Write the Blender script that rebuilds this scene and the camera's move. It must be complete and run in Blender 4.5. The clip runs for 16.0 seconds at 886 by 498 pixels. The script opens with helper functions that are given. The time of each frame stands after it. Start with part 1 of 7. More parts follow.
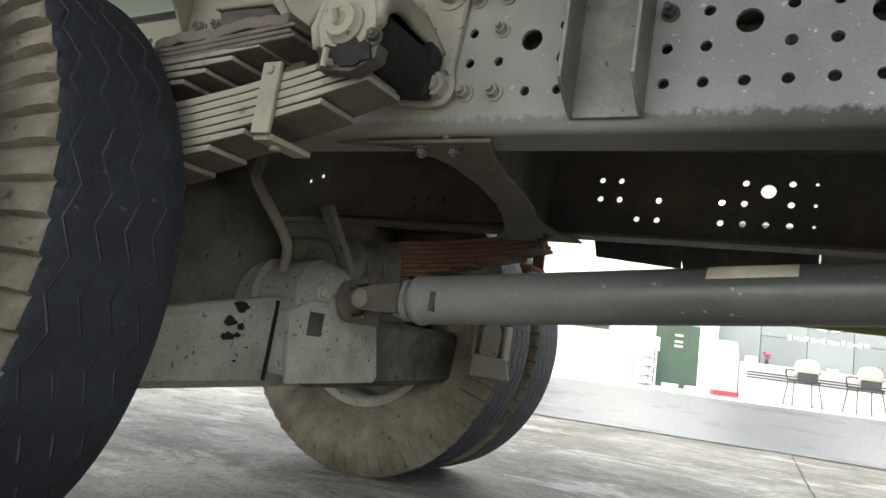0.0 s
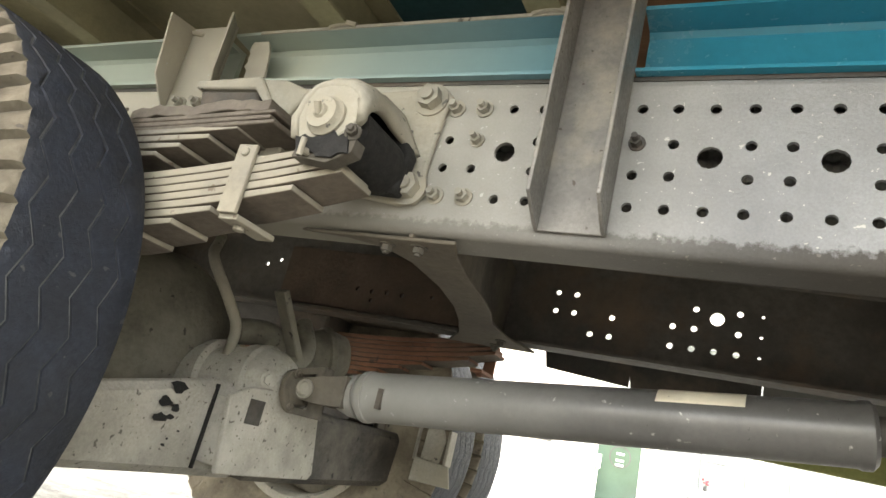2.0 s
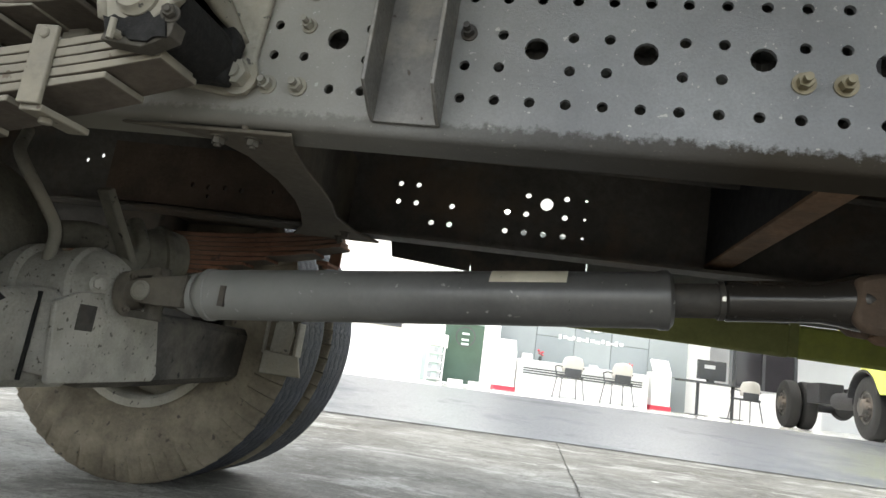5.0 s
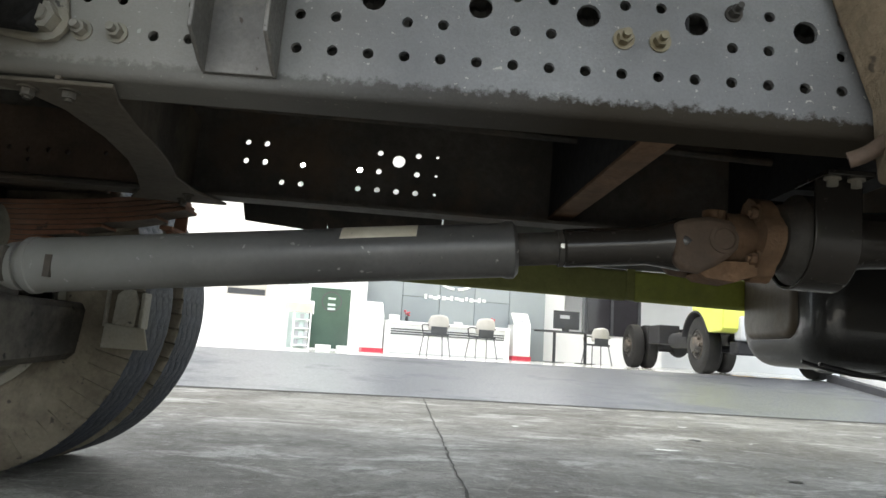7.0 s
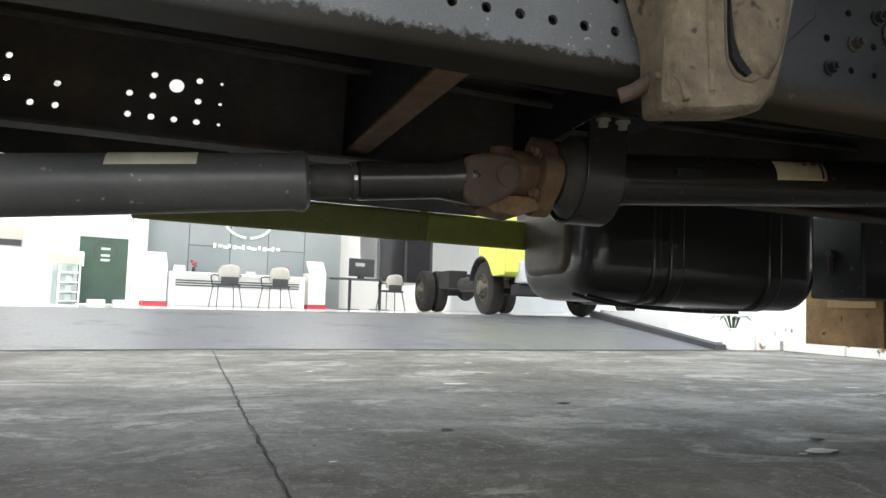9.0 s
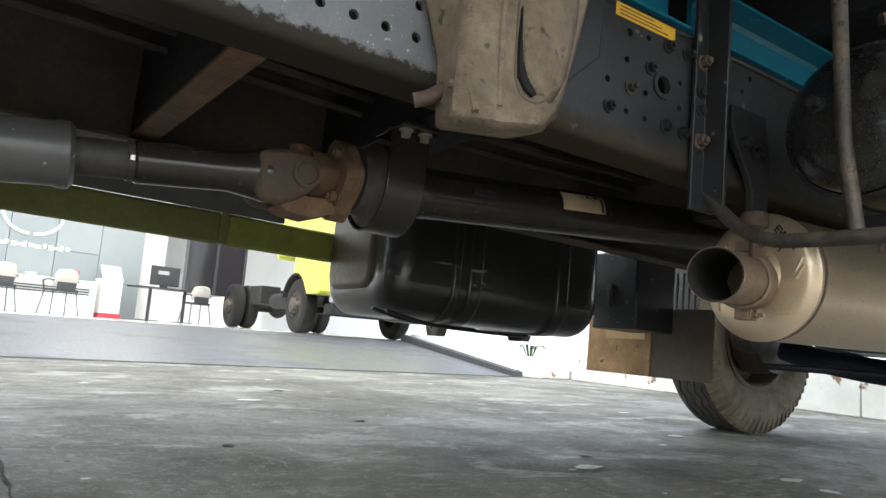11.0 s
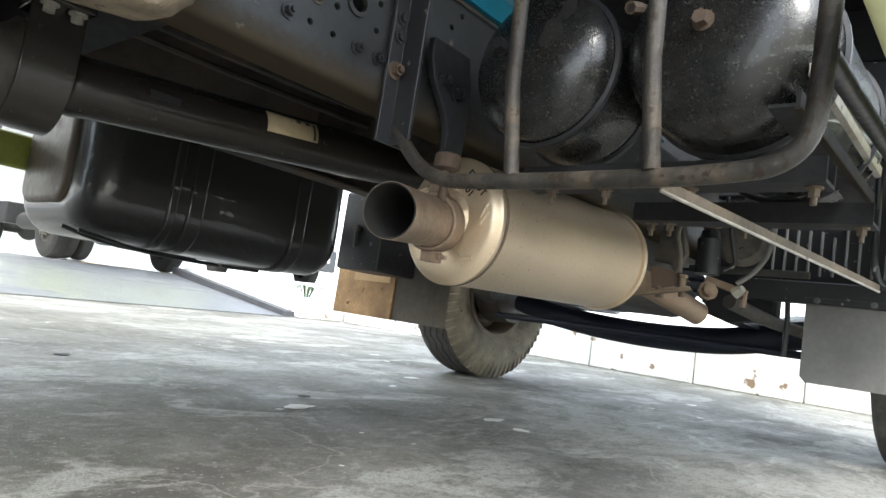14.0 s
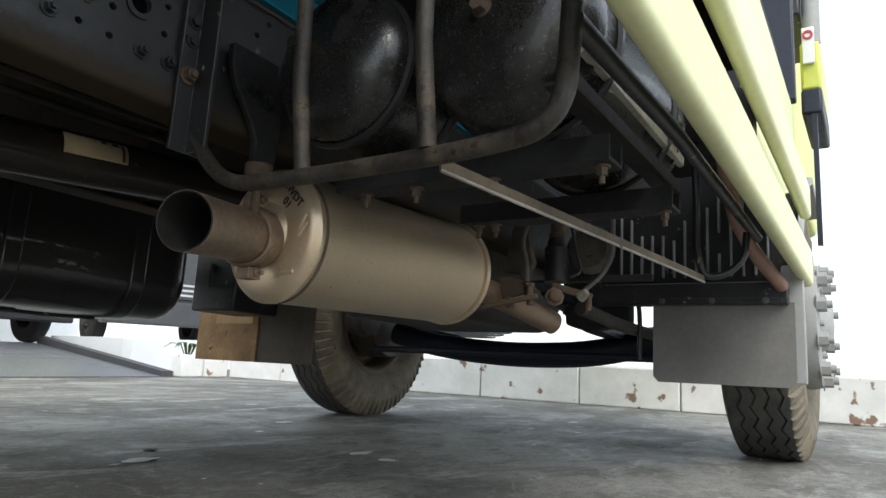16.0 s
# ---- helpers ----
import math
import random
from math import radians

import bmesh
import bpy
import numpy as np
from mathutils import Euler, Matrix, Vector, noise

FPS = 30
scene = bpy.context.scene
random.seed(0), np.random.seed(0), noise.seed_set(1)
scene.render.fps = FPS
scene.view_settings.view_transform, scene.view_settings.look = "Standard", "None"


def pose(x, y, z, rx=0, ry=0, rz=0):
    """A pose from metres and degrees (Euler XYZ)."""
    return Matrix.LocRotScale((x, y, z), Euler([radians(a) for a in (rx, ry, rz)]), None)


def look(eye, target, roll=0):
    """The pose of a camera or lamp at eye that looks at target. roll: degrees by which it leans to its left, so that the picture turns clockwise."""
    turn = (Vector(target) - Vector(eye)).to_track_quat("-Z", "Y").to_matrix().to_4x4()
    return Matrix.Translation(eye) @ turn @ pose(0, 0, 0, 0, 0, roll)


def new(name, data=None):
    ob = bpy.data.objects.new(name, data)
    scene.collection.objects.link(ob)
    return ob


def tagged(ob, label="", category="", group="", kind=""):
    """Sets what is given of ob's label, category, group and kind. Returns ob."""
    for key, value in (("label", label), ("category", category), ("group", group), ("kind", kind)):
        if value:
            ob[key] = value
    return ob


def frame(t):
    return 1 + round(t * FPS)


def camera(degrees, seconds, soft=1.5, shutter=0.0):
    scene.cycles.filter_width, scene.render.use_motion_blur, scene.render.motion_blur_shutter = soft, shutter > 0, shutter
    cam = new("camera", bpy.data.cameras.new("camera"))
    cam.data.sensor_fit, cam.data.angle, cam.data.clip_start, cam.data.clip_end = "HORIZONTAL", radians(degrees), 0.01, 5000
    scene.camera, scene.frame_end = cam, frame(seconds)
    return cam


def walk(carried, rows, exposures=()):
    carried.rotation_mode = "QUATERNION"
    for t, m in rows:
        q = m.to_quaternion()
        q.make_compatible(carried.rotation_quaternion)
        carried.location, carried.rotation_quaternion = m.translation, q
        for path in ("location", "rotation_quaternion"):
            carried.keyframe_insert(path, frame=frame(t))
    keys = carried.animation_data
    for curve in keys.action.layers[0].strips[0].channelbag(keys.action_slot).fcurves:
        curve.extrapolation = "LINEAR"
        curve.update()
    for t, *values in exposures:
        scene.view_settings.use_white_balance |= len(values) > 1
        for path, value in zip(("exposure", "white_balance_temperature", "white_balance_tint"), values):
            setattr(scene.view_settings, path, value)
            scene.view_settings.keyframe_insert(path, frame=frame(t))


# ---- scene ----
cam = camera(66.4, 16.0)

PATH = [
    (0, (0.195, -1.297, 0.436), (-0.782, 0.423, 0.731), 7.5),
    (0.5, (0.189, -1.292, 0.428), (-0.774, 0.408, 0.852), 9.9),
    (1, (0.187, -1.294, 0.434), (-0.746, 0.39, 0.974), 11.0),
    (1.5, (0.184, -1.297, 0.441), (-0.7, 0.389, 1.052), 12.4),
    (2, (0.184, -1.3, 0.439), (-0.685, 0.401, 1.03), 12.6),
    (2.5, (0.191, -1.298, 0.434), (-0.636, 0.437, 0.988), 13.0),
    (3, (0.193, -1.295, 0.43), (-0.57, 0.476, 0.962), 13.0),
    (3.5, (0.193, -1.291, 0.429), (-0.491, 0.522, 0.927), 11.8),
    (4, (0.198, -1.29, 0.429), (-0.38, 0.566, 0.9), 10.7),
    (4.2, (0.197, -1.295, 0.436), (-0.36, 0.575, 0.874), 10.1),
    (6.3, (0.221, -1.312, 0.433), (0.048, 0.655, 0.752), 3.9),
    (6.5, (0.224, -1.311, 0.429), (0.077, 0.66, 0.734), 3.7),
    (7, (0.231, -1.304, 0.424), (0.204, 0.674, 0.718), 3.4),
    (7.5, (0.232, -1.291, 0.413), (0.348, 0.689, 0.67), 2.4),
    (8, (0.233, -1.278, 0.401), (0.507, 0.693, 0.609), 2.8),
    (8.5, (0.236, -1.27, 0.398), (0.665, 0.673, 0.599), 1.9),
    (9, (0.243, -1.265, 0.398), (0.814, 0.645, 0.569), 1.4),
    (9.5, (0.255, -1.254, 0.398), (0.953, 0.607, 0.615), 1.6),
    (9.7, (0.26, -1.253, 0.394), (1.012, 0.586, 0.616), 2.3),
    (11.8, (0.345, -1.257, 0.368), (1.517, 0.342, 0.631), 4.4),
    (12, (0.354, -1.259, 0.368), (1.555, 0.32, 0.622), 4.4),
    (12.5, (0.379, -1.268, 0.365), (1.647, 0.266, 0.562), 3.7),
    (13, (0.436, -1.283, 0.363), (1.786, 0.182, 0.539), 6.2),
    (13.5, (0.507, -1.301, 0.372), (1.961, 0.062, 0.548), 7.6),
    (14, (0.554, -1.32, 0.375), (2.056, -0.009, 0.535), 7.5),
    (14.5, (0.615, -1.348, 0.375), (2.191, -0.127, 0.536), 6.1),
    (15, (0.664, -1.387, 0.373), (2.289, -0.259, 0.67), 4.7),
    (15.5, (0.686, -1.406, 0.353), (2.334, -0.33, 0.709), 2.9),
    (16, (0.691, -1.409, 0.323), (2.349, -0.338, 0.641), 2.5),
]
LOOKS = [(0.0, 1.74, 6900, 8), (0.5, 1.87, 7000, 8), (1.0, 2.1, 7250, 9), (2.0, 2.85, 7500, 10), (3.0, 2.52, 7450, 10), (4.0, 1.95, 7000, 8), (6.5, 1.44, 6650, 8), (8.0, 1.20, 6650, 8), (9.5, 1.28, 6650, 8), (12.0, 1.93, 6500, 8), (13.5, 2.22, 6450, 8), (14.5, 2.32, 6400, 7), (15.0, 1.80, 6400, 7), (15.5, 1.27, 6450, 7), (16.0, 0.98, 6450, 8)]
walk(cam, [(t, look(eye, target, roll)) for t, eye, target, roll in PATH], LOOKS)

# ---- the truck's frame of reference: its nose stands a little lower than its tail ----
LEAN = Matrix.Translation((-0.007, 0, 0.0136)) @ Matrix.Rotation(math.atan(0.028), 4, "Y")

# ---- world, sun, exposure ----
world = bpy.data.worlds.new("sky")
world.use_nodes = True
scene.world = world
nt = world.node_tree
sky = nt.nodes.new("ShaderNodeTexSky")
sky.sky_type = "NISHITA"
sky.sun_disc = False
sky.sun_elevation, sky.sun_rotation = radians(45), radians(215)
sky.air_density, sky.dust_density, sky.ozone_density = 1.0, 1.5, 1.0
haze = nt.nodes.new("ShaderNodeMix")  # thin bright cloud over the whole sky
haze.data_type = "RGBA"
haze.inputs["Factor"].default_value = 0.6
haze.inputs["B"].default_value = (6.6, 6.9, 7.1, 1)
nt.links.new(sky.outputs["Color"], haze.inputs["A"])
nt.links.new(haze.outputs["Result"], nt.nodes["Background"].inputs["Color"])
nt.nodes["Background"].inputs["Strength"].default_value = 0.15
sun = new("sun", bpy.data.lights.new("sun", "SUN"))
sun.data.energy, sun.data.angle, sun.data.color = 1.0, radians(25), (1.0, 0.97, 0.92)
sun.matrix_world = look((0, 0, 0), (0.405, 0.579, -0.707))


# ---- materials ----
def material(name, base, rough=0.6, metal=0.0, dust=None, dusty=0.0, scale=8.0, grain=60.0, bump=0.15, spread=0.12, spots=0.0, spot=(0.1, 0.05, 0.03), stretch=(1, 1, 1), coat=0.0, trail=None, grime=None):
    """A base colour with grain and blotches, dust lying over it in patches, and spots of chipped or rusty surface."""
    m = bpy.data.materials.new(name)
    m.use_nodes = True
    n, l = m.node_tree.nodes, m.node_tree.links
    b = n["Principled BSDF"]
    tc = n.new("ShaderNodeTexCoord")
    mp = n.new("ShaderNodeMapping")
    mp.inputs["Scale"].default_value = stretch
    l.new(tc.outputs["Object"], mp.inputs["Vector"])

    def tex(s, detail=5.0, r=0.6):
        t = n.new("ShaderNodeTexNoise")
        t.inputs["Scale"].default_value, t.inputs["Detail"].default_value, t.inputs["Roughness"].default_value = s, detail, r
        l.new(mp.outputs["Vector"], t.inputs["Vector"])
        return t.outputs["Fac"]

    def ramp(src, lo, hi, a=0.0, z=1.0):
        r = n.new("ShaderNodeMapRange")
        r.inputs["From Min"].default_value, r.inputs["From Max"].default_value = lo, hi
        r.inputs["To Min"].default_value, r.inputs["To Max"].default_value = a, z
        l.new(src, r.inputs["Value"])
        return r.outputs["Result"]

    def mix(fac, a, c):
        x = n.new("ShaderNodeMix")
        x.data_type = "RGBA"
        if isinstance(fac, float):
            x.inputs["Factor"].default_value = fac
        else:
            l.new(fac, x.inputs["Factor"])
        for sock, v in ((x.inputs["A"], a), (x.inputs["B"], c)):
            if isinstance(v, tuple):
                sock.default_value = (*v, 1)
            else:
                l.new(v, sock)
        return x.outputs["Result"]

    big, fine = tex(scale), tex(grain, 6.0, 0.7)
    dark = tuple(c * (1 - 2.2 * spread) for c in base)
    light = tuple(min(1, c * (1 + 2.2 * spread)) for c in base)
    col = mix(ramp(big, 0.3, 0.7), dark, light)
    col = mix(ramp(fine, 0.35, 0.65, 0.0, 0.5 * min(1, spread * 5)), col, tuple(c * 0.6 for c in base))
    rough_out = ramp(fine, 0.3, 0.7, max(0.02, rough - 0.1), min(1, rough + 0.1))
    if dust:
        fac = ramp(tex(scale * 0.6, 8.0, 0.65), 0.72 - 0.55 * dusty, 0.9 - 0.55 * dusty, 0.0, min(1.0, 0.35 + dusty))
        if trail:  # paler towards the rear; on rail and subframe, dust thrown up from the rear wheel, thinning out forwards
            sep = n.new("ShaderNodeSeparateXYZ")
            l.new(tc.outputs["Object"], sep.inputs["Vector"])
            more = n.new("ShaderNodeMath")
            more.operation, more.use_clamp = "MULTIPLY_ADD", True
            l.new(ramp(sep.outputs["X"], *trail), more.inputs[0])
            l.new(ramp(big, 0.2, 0.8, 0.75, 1.15), more.inputs[1])
            l.new(fac, more.inputs[2])
            fac = more.outputs[0]
        col = mix(fac, col, dust)
        r2 = n.new("ShaderNodeMix")
        l.new(fac, r2.inputs["Factor"])
        l.new(rough_out, r2.inputs["A"])
        r2.inputs["B"].default_value = 0.92
        rough_out = r2.outputs["Result"]
        if metal:
            m2 = n.new("ShaderNodeMix")
            l.new(fac, m2.inputs["Factor"])
            m2.inputs["A"].default_value, m2.inputs["B"].default_value = metal, 0.0
            l.new(m2.outputs["Result"], b.inputs["Metallic"])
    if spots:
        col = mix(ramp(tex(grain * 0.5, 3.0, 0.5), 0.70 - 0.2 * spots, 0.74 - 0.2 * spots), col, spot)
    if grime:  # ragged dirt along a lower edge, from height grime[0] down to grime[1]; all below is tinted too, underside included
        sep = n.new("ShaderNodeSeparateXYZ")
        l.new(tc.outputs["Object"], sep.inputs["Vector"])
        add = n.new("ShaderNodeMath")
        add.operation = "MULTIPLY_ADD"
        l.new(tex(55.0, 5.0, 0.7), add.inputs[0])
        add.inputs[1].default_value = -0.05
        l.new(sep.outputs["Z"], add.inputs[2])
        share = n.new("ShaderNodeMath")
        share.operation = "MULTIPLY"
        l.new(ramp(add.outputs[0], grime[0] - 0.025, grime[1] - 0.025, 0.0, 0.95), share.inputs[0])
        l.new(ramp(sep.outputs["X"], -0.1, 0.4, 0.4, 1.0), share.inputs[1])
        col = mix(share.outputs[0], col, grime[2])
        r3 = n.new("ShaderNodeMix")
        l.new(share.outputs[0], r3.inputs["Factor"])
        l.new(rough_out, r3.inputs["A"])
        r3.inputs["B"].default_value = 1.0
        rough_out = r3.outputs["Result"]
        l.new(ramp(share.outputs[0], 0.0, 1.0, 0.5, 0.05), b.inputs["Specular IOR Level"])
        if metal:
            m3 = n.new("ShaderNodeMix")
            l.new(share.outputs[0], m3.inputs["Factor"])
            l.new(m2.outputs["Result"], m3.inputs["A"])
            m3.inputs["B"].default_value = 0.0
            l.new(m3.outputs["Result"], b.inputs["Metallic"])
    l.new(col, b.inputs["Base Color"])
    l.new(rough_out, b.inputs["Roughness"])
    if metal and not dust:
        b.inputs["Metallic"].default_value = metal
    if coat:
        b.inputs["Coat Weight"].default_value = coat
    if bump:
        bp = n.new("ShaderNodeBump")
        bp.inputs["Strength"].default_value, bp.inputs["Distance"].default_value = bump, 0.01
        l.new(fine, bp.inputs["Height"])
        l.new(bp.outputs["Normal"], b.inputs["Normal"])
    return m


def concrete_material():
    """Worn yard concrete: broad stains, brushed streaks, pale scuffs, dark oil and fine sand grain."""
    m = bpy.data.materials.new("stained_concrete")
    m.use_nodes = True
    n, l = m.node_tree.nodes, m.node_tree.links
    b = n["Principled BSDF"]
    tc = n.new("ShaderNodeTexCoord")

    def tex(s, detail, r, stretch=(1, 1, 1), turn=0.0, twist=0.0):
        mp = n.new("ShaderNodeMapping")
        mp.inputs["Scale"].default_value, mp.inputs["Rotation"].default_value = stretch, (0, 0, radians(turn))
        l.new(tc.outputs["Object"], mp.inputs["Vector"])
        t = n.new("ShaderNodeTexNoise")
        t.inputs["Scale"].default_value, t.inputs["Detail"].default_value, t.inputs["Roughness"].default_value, t.inputs["Distortion"].default_value = s, detail, r, twist
        l.new(mp.outputs["Vector"], t.inputs["Vector"])
        return t.outputs["Fac"]

    def ramp(src, lo, hi, a=0.0, z=1.0):
        r = n.new("ShaderNodeMapRange")
        for k, v in (("From Min", lo), ("From Max", hi), ("To Min", a), ("To Max", z)):
            r.inputs[k].default_value = v
        l.new(src, r.inputs["Value"])
        return r.outputs["Result"]

    def mix(fac, a, c):
        x = n.new("ShaderNodeMix")
        x.data_type = "RGBA"
        l.new(fac, x.inputs["Factor"])
        for sock, v in ((x.inputs["A"], a), (x.inputs["B"], c)):
            if isinstance(v, tuple):
                sock.default_value = (*v, 1)
            else:
                l.new(v, sock)
        return x.outputs["Result"]

    sand = tex(160, 3, 0.6)
    col = mix(ramp(tex(0.55, 5, 0.6, twist=0.6), 0.40, 0.60), (0.092, 0.083, 0.064), (0.30, 0.29, 0.26))
    col = mix(ramp(tex(1.9, 9, 0.68, (0.7, 1.2, 1), 18, 0.5), 0.50, 0.60, 0.0, 0.75), col, (0.075, 0.069, 0.057))
    col = mix(ramp(tex(2.6, 9, 0.66, (0.6, 1.1, 1), 14, 0.6), 0.545, 0.60, 0.0, 0.85), col, (0.44, 0.43, 0.395))
    col = mix(ramp(tex(7.0, 8, 0.7, (0.8, 1.1, 1), 10, 0.4), 0.53, 0.60, 0.0, 0.6), col, (0.075, 0.068, 0.055))
    col = mix(ramp(tex(16, 8, 0.75), 0.52, 0.60, 0.0, 0.55), col, (0.30, 0.29, 0.262))
    col = mix(ramp(tex(38, 6, 0.75), 0.52, 0.60, 0.0, 0.6), col, (0.07, 0.064, 0.053))
    col = mix(ramp(tex(75, 3, 0.6), 0.62, 0.66, 0.0, 0.8), col, (0.36, 0.35, 0.32))
    col = mix(ramp(sand, 0.35, 0.65, 0.0, 0.55), col, (0.08, 0.075, 0.065))
    warp = n.new("ShaderNodeVectorMath")  # hairline cracks filled with pale dust, in places only
    warp.operation = "MULTIPLY_ADD"
    wn = n.new("ShaderNodeTexNoise")
    wn.inputs["Scale"].default_value, wn.inputs["Detail"].default_value = 3.0, 6.0
    l.new(tc.outputs["Object"], wn.inputs["Vector"])
    l.new(wn.outputs["Color"], warp.inputs[0])
    warp.inputs[1].default_value = (0.5, 0.5, 0.0)
    l.new(tc.outputs["Object"], warp.inputs[2])
    vo = n.new("ShaderNodeTexVoronoi")
    vo.feature = "DISTANCE_TO_EDGE"
    vo.inputs["Scale"].default_value = 2.2
    l.new(warp.outputs["Vector"], vo.inputs["Vector"])
    both = n.new("ShaderNodeMath")
    both.operation = "MULTIPLY"
    l.new(ramp(vo.outputs["Distance"], 0.003, 0.009, 0.4, 0.0), both.inputs[0])
    l.new(ramp(tex(1.1, 4, 0.6), 0.50, 0.58), both.inputs[1])
    col = mix(both.outputs[0], col, (0.36, 0.34, 0.30))
    l.new(col, b.inputs["Base Color"])
    l.new(ramp(tex(2.4, 6, 0.7), 0.35, 0.65, 0.5, 0.85), b.inputs["Roughness"])
    bp = n.new("ShaderNodeBump")
    bp.inputs["Strength"].default_value, bp.inputs["Distance"].default_value = 0.8, 0.006
    l.new(sand, bp.inputs["Height"])
    l.new(bp.outputs["Normal"], b.inputs["Normal"])
    return m


DUST = (0.31, 0.28, 0.218)
GREYDUST = (0.36, 0.35, 0.32)
M = {}
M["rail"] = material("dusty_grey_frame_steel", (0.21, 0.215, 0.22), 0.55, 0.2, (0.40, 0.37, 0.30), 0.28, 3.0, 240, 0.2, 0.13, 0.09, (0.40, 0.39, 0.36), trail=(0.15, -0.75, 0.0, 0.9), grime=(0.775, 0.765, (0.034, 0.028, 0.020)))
M["gusset"] = material("mottled_dusty_bracket_steel", (0.17, 0.163, 0.15), 0.5, 0.2, (0.37, 0.335, 0.26), 0.42, 6.0, 160, 0.15, 0.2, 0.12, (0.07, 0.06, 0.048))
M["rail_front"] = material("black_frame_paint", (0.025, 0.025, 0.025), 0.42, 0.0, (0.11, 0.10, 0.085), 0.14, 5.0, 60, 0.1, 0.15, 0.05, (0.16, 0.14, 0.11), grime=(0.795, 0.750, (0.055, 0.043, 0.029)))
M["rail_far"] = material("grimy_frame_steel", (0.085, 0.078, 0.068), 0.7, 0.0, (0.165, 0.112, 0.074), 0.4, 4.0, 50, 0.2, 0.2)
M["rust"] = material("rusty_steel", (0.215, 0.100, 0.058), 0.9, 0.0, (0.155, 0.10, 0.07), 0.45, 6.0, 60, 0.4, 0.22, 0.16, (0.07, 0.04, 0.03))
M["dustmetal"] = material("dust_coated_steel", (0.29, 0.275, 0.235), 0.85, 0.0, DUST, 0.5, 6.0, 110, 0.3, 0.16, 0.16, (0.09, 0.085, 0.075))
M["spring"] = material("dust_coated_leaf_steel", (0.25, 0.23, 0.19), 0.8, 0.0, DUST, 0.55, 9.0, 90, 0.2, 0.14, 0.12, (0.15, 0.12, 0.09))
M["black"] = material("black_chassis_paint", (0.02, 0.02, 0.022), 0.4, 0.0, (0.14, 0.12, 0.10), 0.15, 6.0, 60, 0.08, 0.15, 0.18, (0.2, 0.19, 0.17))
M["grimy"] = material("grimy_black_paint", (0.045, 0.041, 0.036), 0.6, 0.0, (0.15, 0.118, 0.09), 0.42, 6.0, 60, 0.2, 0.2)
# its trail makes the tube paler towards the rear
M["shaft"] = material("dusty_grey_shaft_paint", (0.112, 0.110, 0.107), 0.36, 0.2, GREYDUST, 0.16, 5.0, 90, 0.05, 0.12, 0.08, (0.36, 0.35, 0.33), trail=(0.0, -0.65, 0.0, 0.75))
M["tread"] = material("black_tread_rubber", (0.011, 0.015, 0.025), 0.62, 0.0, (0.024, 0.029, 0.039), 0.30, 14.0, 110, 0.45, 0.25, 0.10, (0.07, 0.07, 0.068))
M["side"] = material("mud_dusted_tyre_rubber", (0.165, 0.141, 0.103), 0.9, 0.0, (0.285, 0.25, 0.188), 0.45, 7.0, 80, 0.45, 0.18, 0.14, (0.07, 0.06, 0.05))
M["axledust"] = material("pale_dried_mud_dust", (0.39, 0.37, 0.32), 0.9, 0.0, (0.54, 0.52, 0.46), 0.42, 5.0, 150, 0.55, 0.17, 0.27, (0.14, 0.13, 0.11))
M["muffler"] = material("heat_dulled_muffler_steel", (0.74, 0.595, 0.42), 0.34, 0.65, None, 0, 2.5, 220, 0.004, 0.05)
M["teal"] = material("teal_blue_paint", (0.016, 0.185, 0.275), 0.2, 0.0, (0.42, 0.44, 0.36), 0.2, 2.0, 60, 0.03, 0.08, trail=(0.05, -0.7, 0.0, 0.85))
M["lime"] = material("lime_yellow_paint", (0.62, 0.66, 0.12), 0.4, 0.0, (0.45, 0.42, 0.3), 0.2, 3.0, 60, 0.03, 0.06)
M["concrete"] = concrete_material()
M["rampgrey"] = material("grey_painted_ramp", (0.105, 0.108, 0.12), 0.42, 0.0, (0.085, 0.088, 0.10), 0.35, 1.0, 40, 0.05, 0.05)
M["white"] = material("white_wall_paint", (0.82, 0.82, 0.82), 0.6, 0.0, None, 0, 1.0, 30, 0.02, 0.02)
M["flap"] = material("grey_rubber_flap", (0.17, 0.165, 0.155), 0.75, 0.0, (0.25, 0.23, 0.2), 0.3, 4.0, 60, 0.1, 0.1)


M["olive"] = material("dusty_olive_steel", (0.25, 0.225, 0.135), 0.8, 0.0, (0.38, 0.33, 0.22), 0.35, 3.0, 60, 0.1, 0.12)
M["darkteal"] = material("dark_teal_steel", (0.012, 0.05, 0.055), 0.6, 0.0, (0.1, 0.1, 0.08), 0.2, 3.0, 60, 0.1, 0.12)
M["plywood"] = material("red_brown_floor_board", (0.24, 0.12, 0.06), 0.75, 0.0, (0.30, 0.22, 0.15), 0.3, 4.0, 80, 0.15, 0.15, stretch=(0.4, 3, 1))
M["paper"] = material("cream_paper", (0.62, 0.57, 0.45), 0.8, 0.0, (0.45, 0.42, 0.36), 0.25, 20, 90, 0.03, 0.05, 0.1, (0.2, 0.19, 0.17))
M["oldpaper"] = material("yellowed_paper", (0.60, 0.49, 0.30), 0.8, 0.0, (0.45, 0.38, 0.27), 0.25, 20, 90, 0.03, 0.06, 0.1, (0.2, 0.17, 0.12))
M["yellowpaper"] = material("yellow_label", (0.75, 0.42, 0.03), 0.55, 0.0, None, 0, 10, 60, 0.02, 0.05)
M["steel"] = material("bright_worn_steel", (0.6, 0.57, 0.5), 0.3, 0.9, None, 0, 20, 80, 0.05, 0.1)
M["brass"] = material("rusty_dusty_brass", (0.15, 0.10, 0.065), 0.6, 0.3, (0.20, 0.155, 0.115), 0.5, 20, 80, 0.1, 0.15)
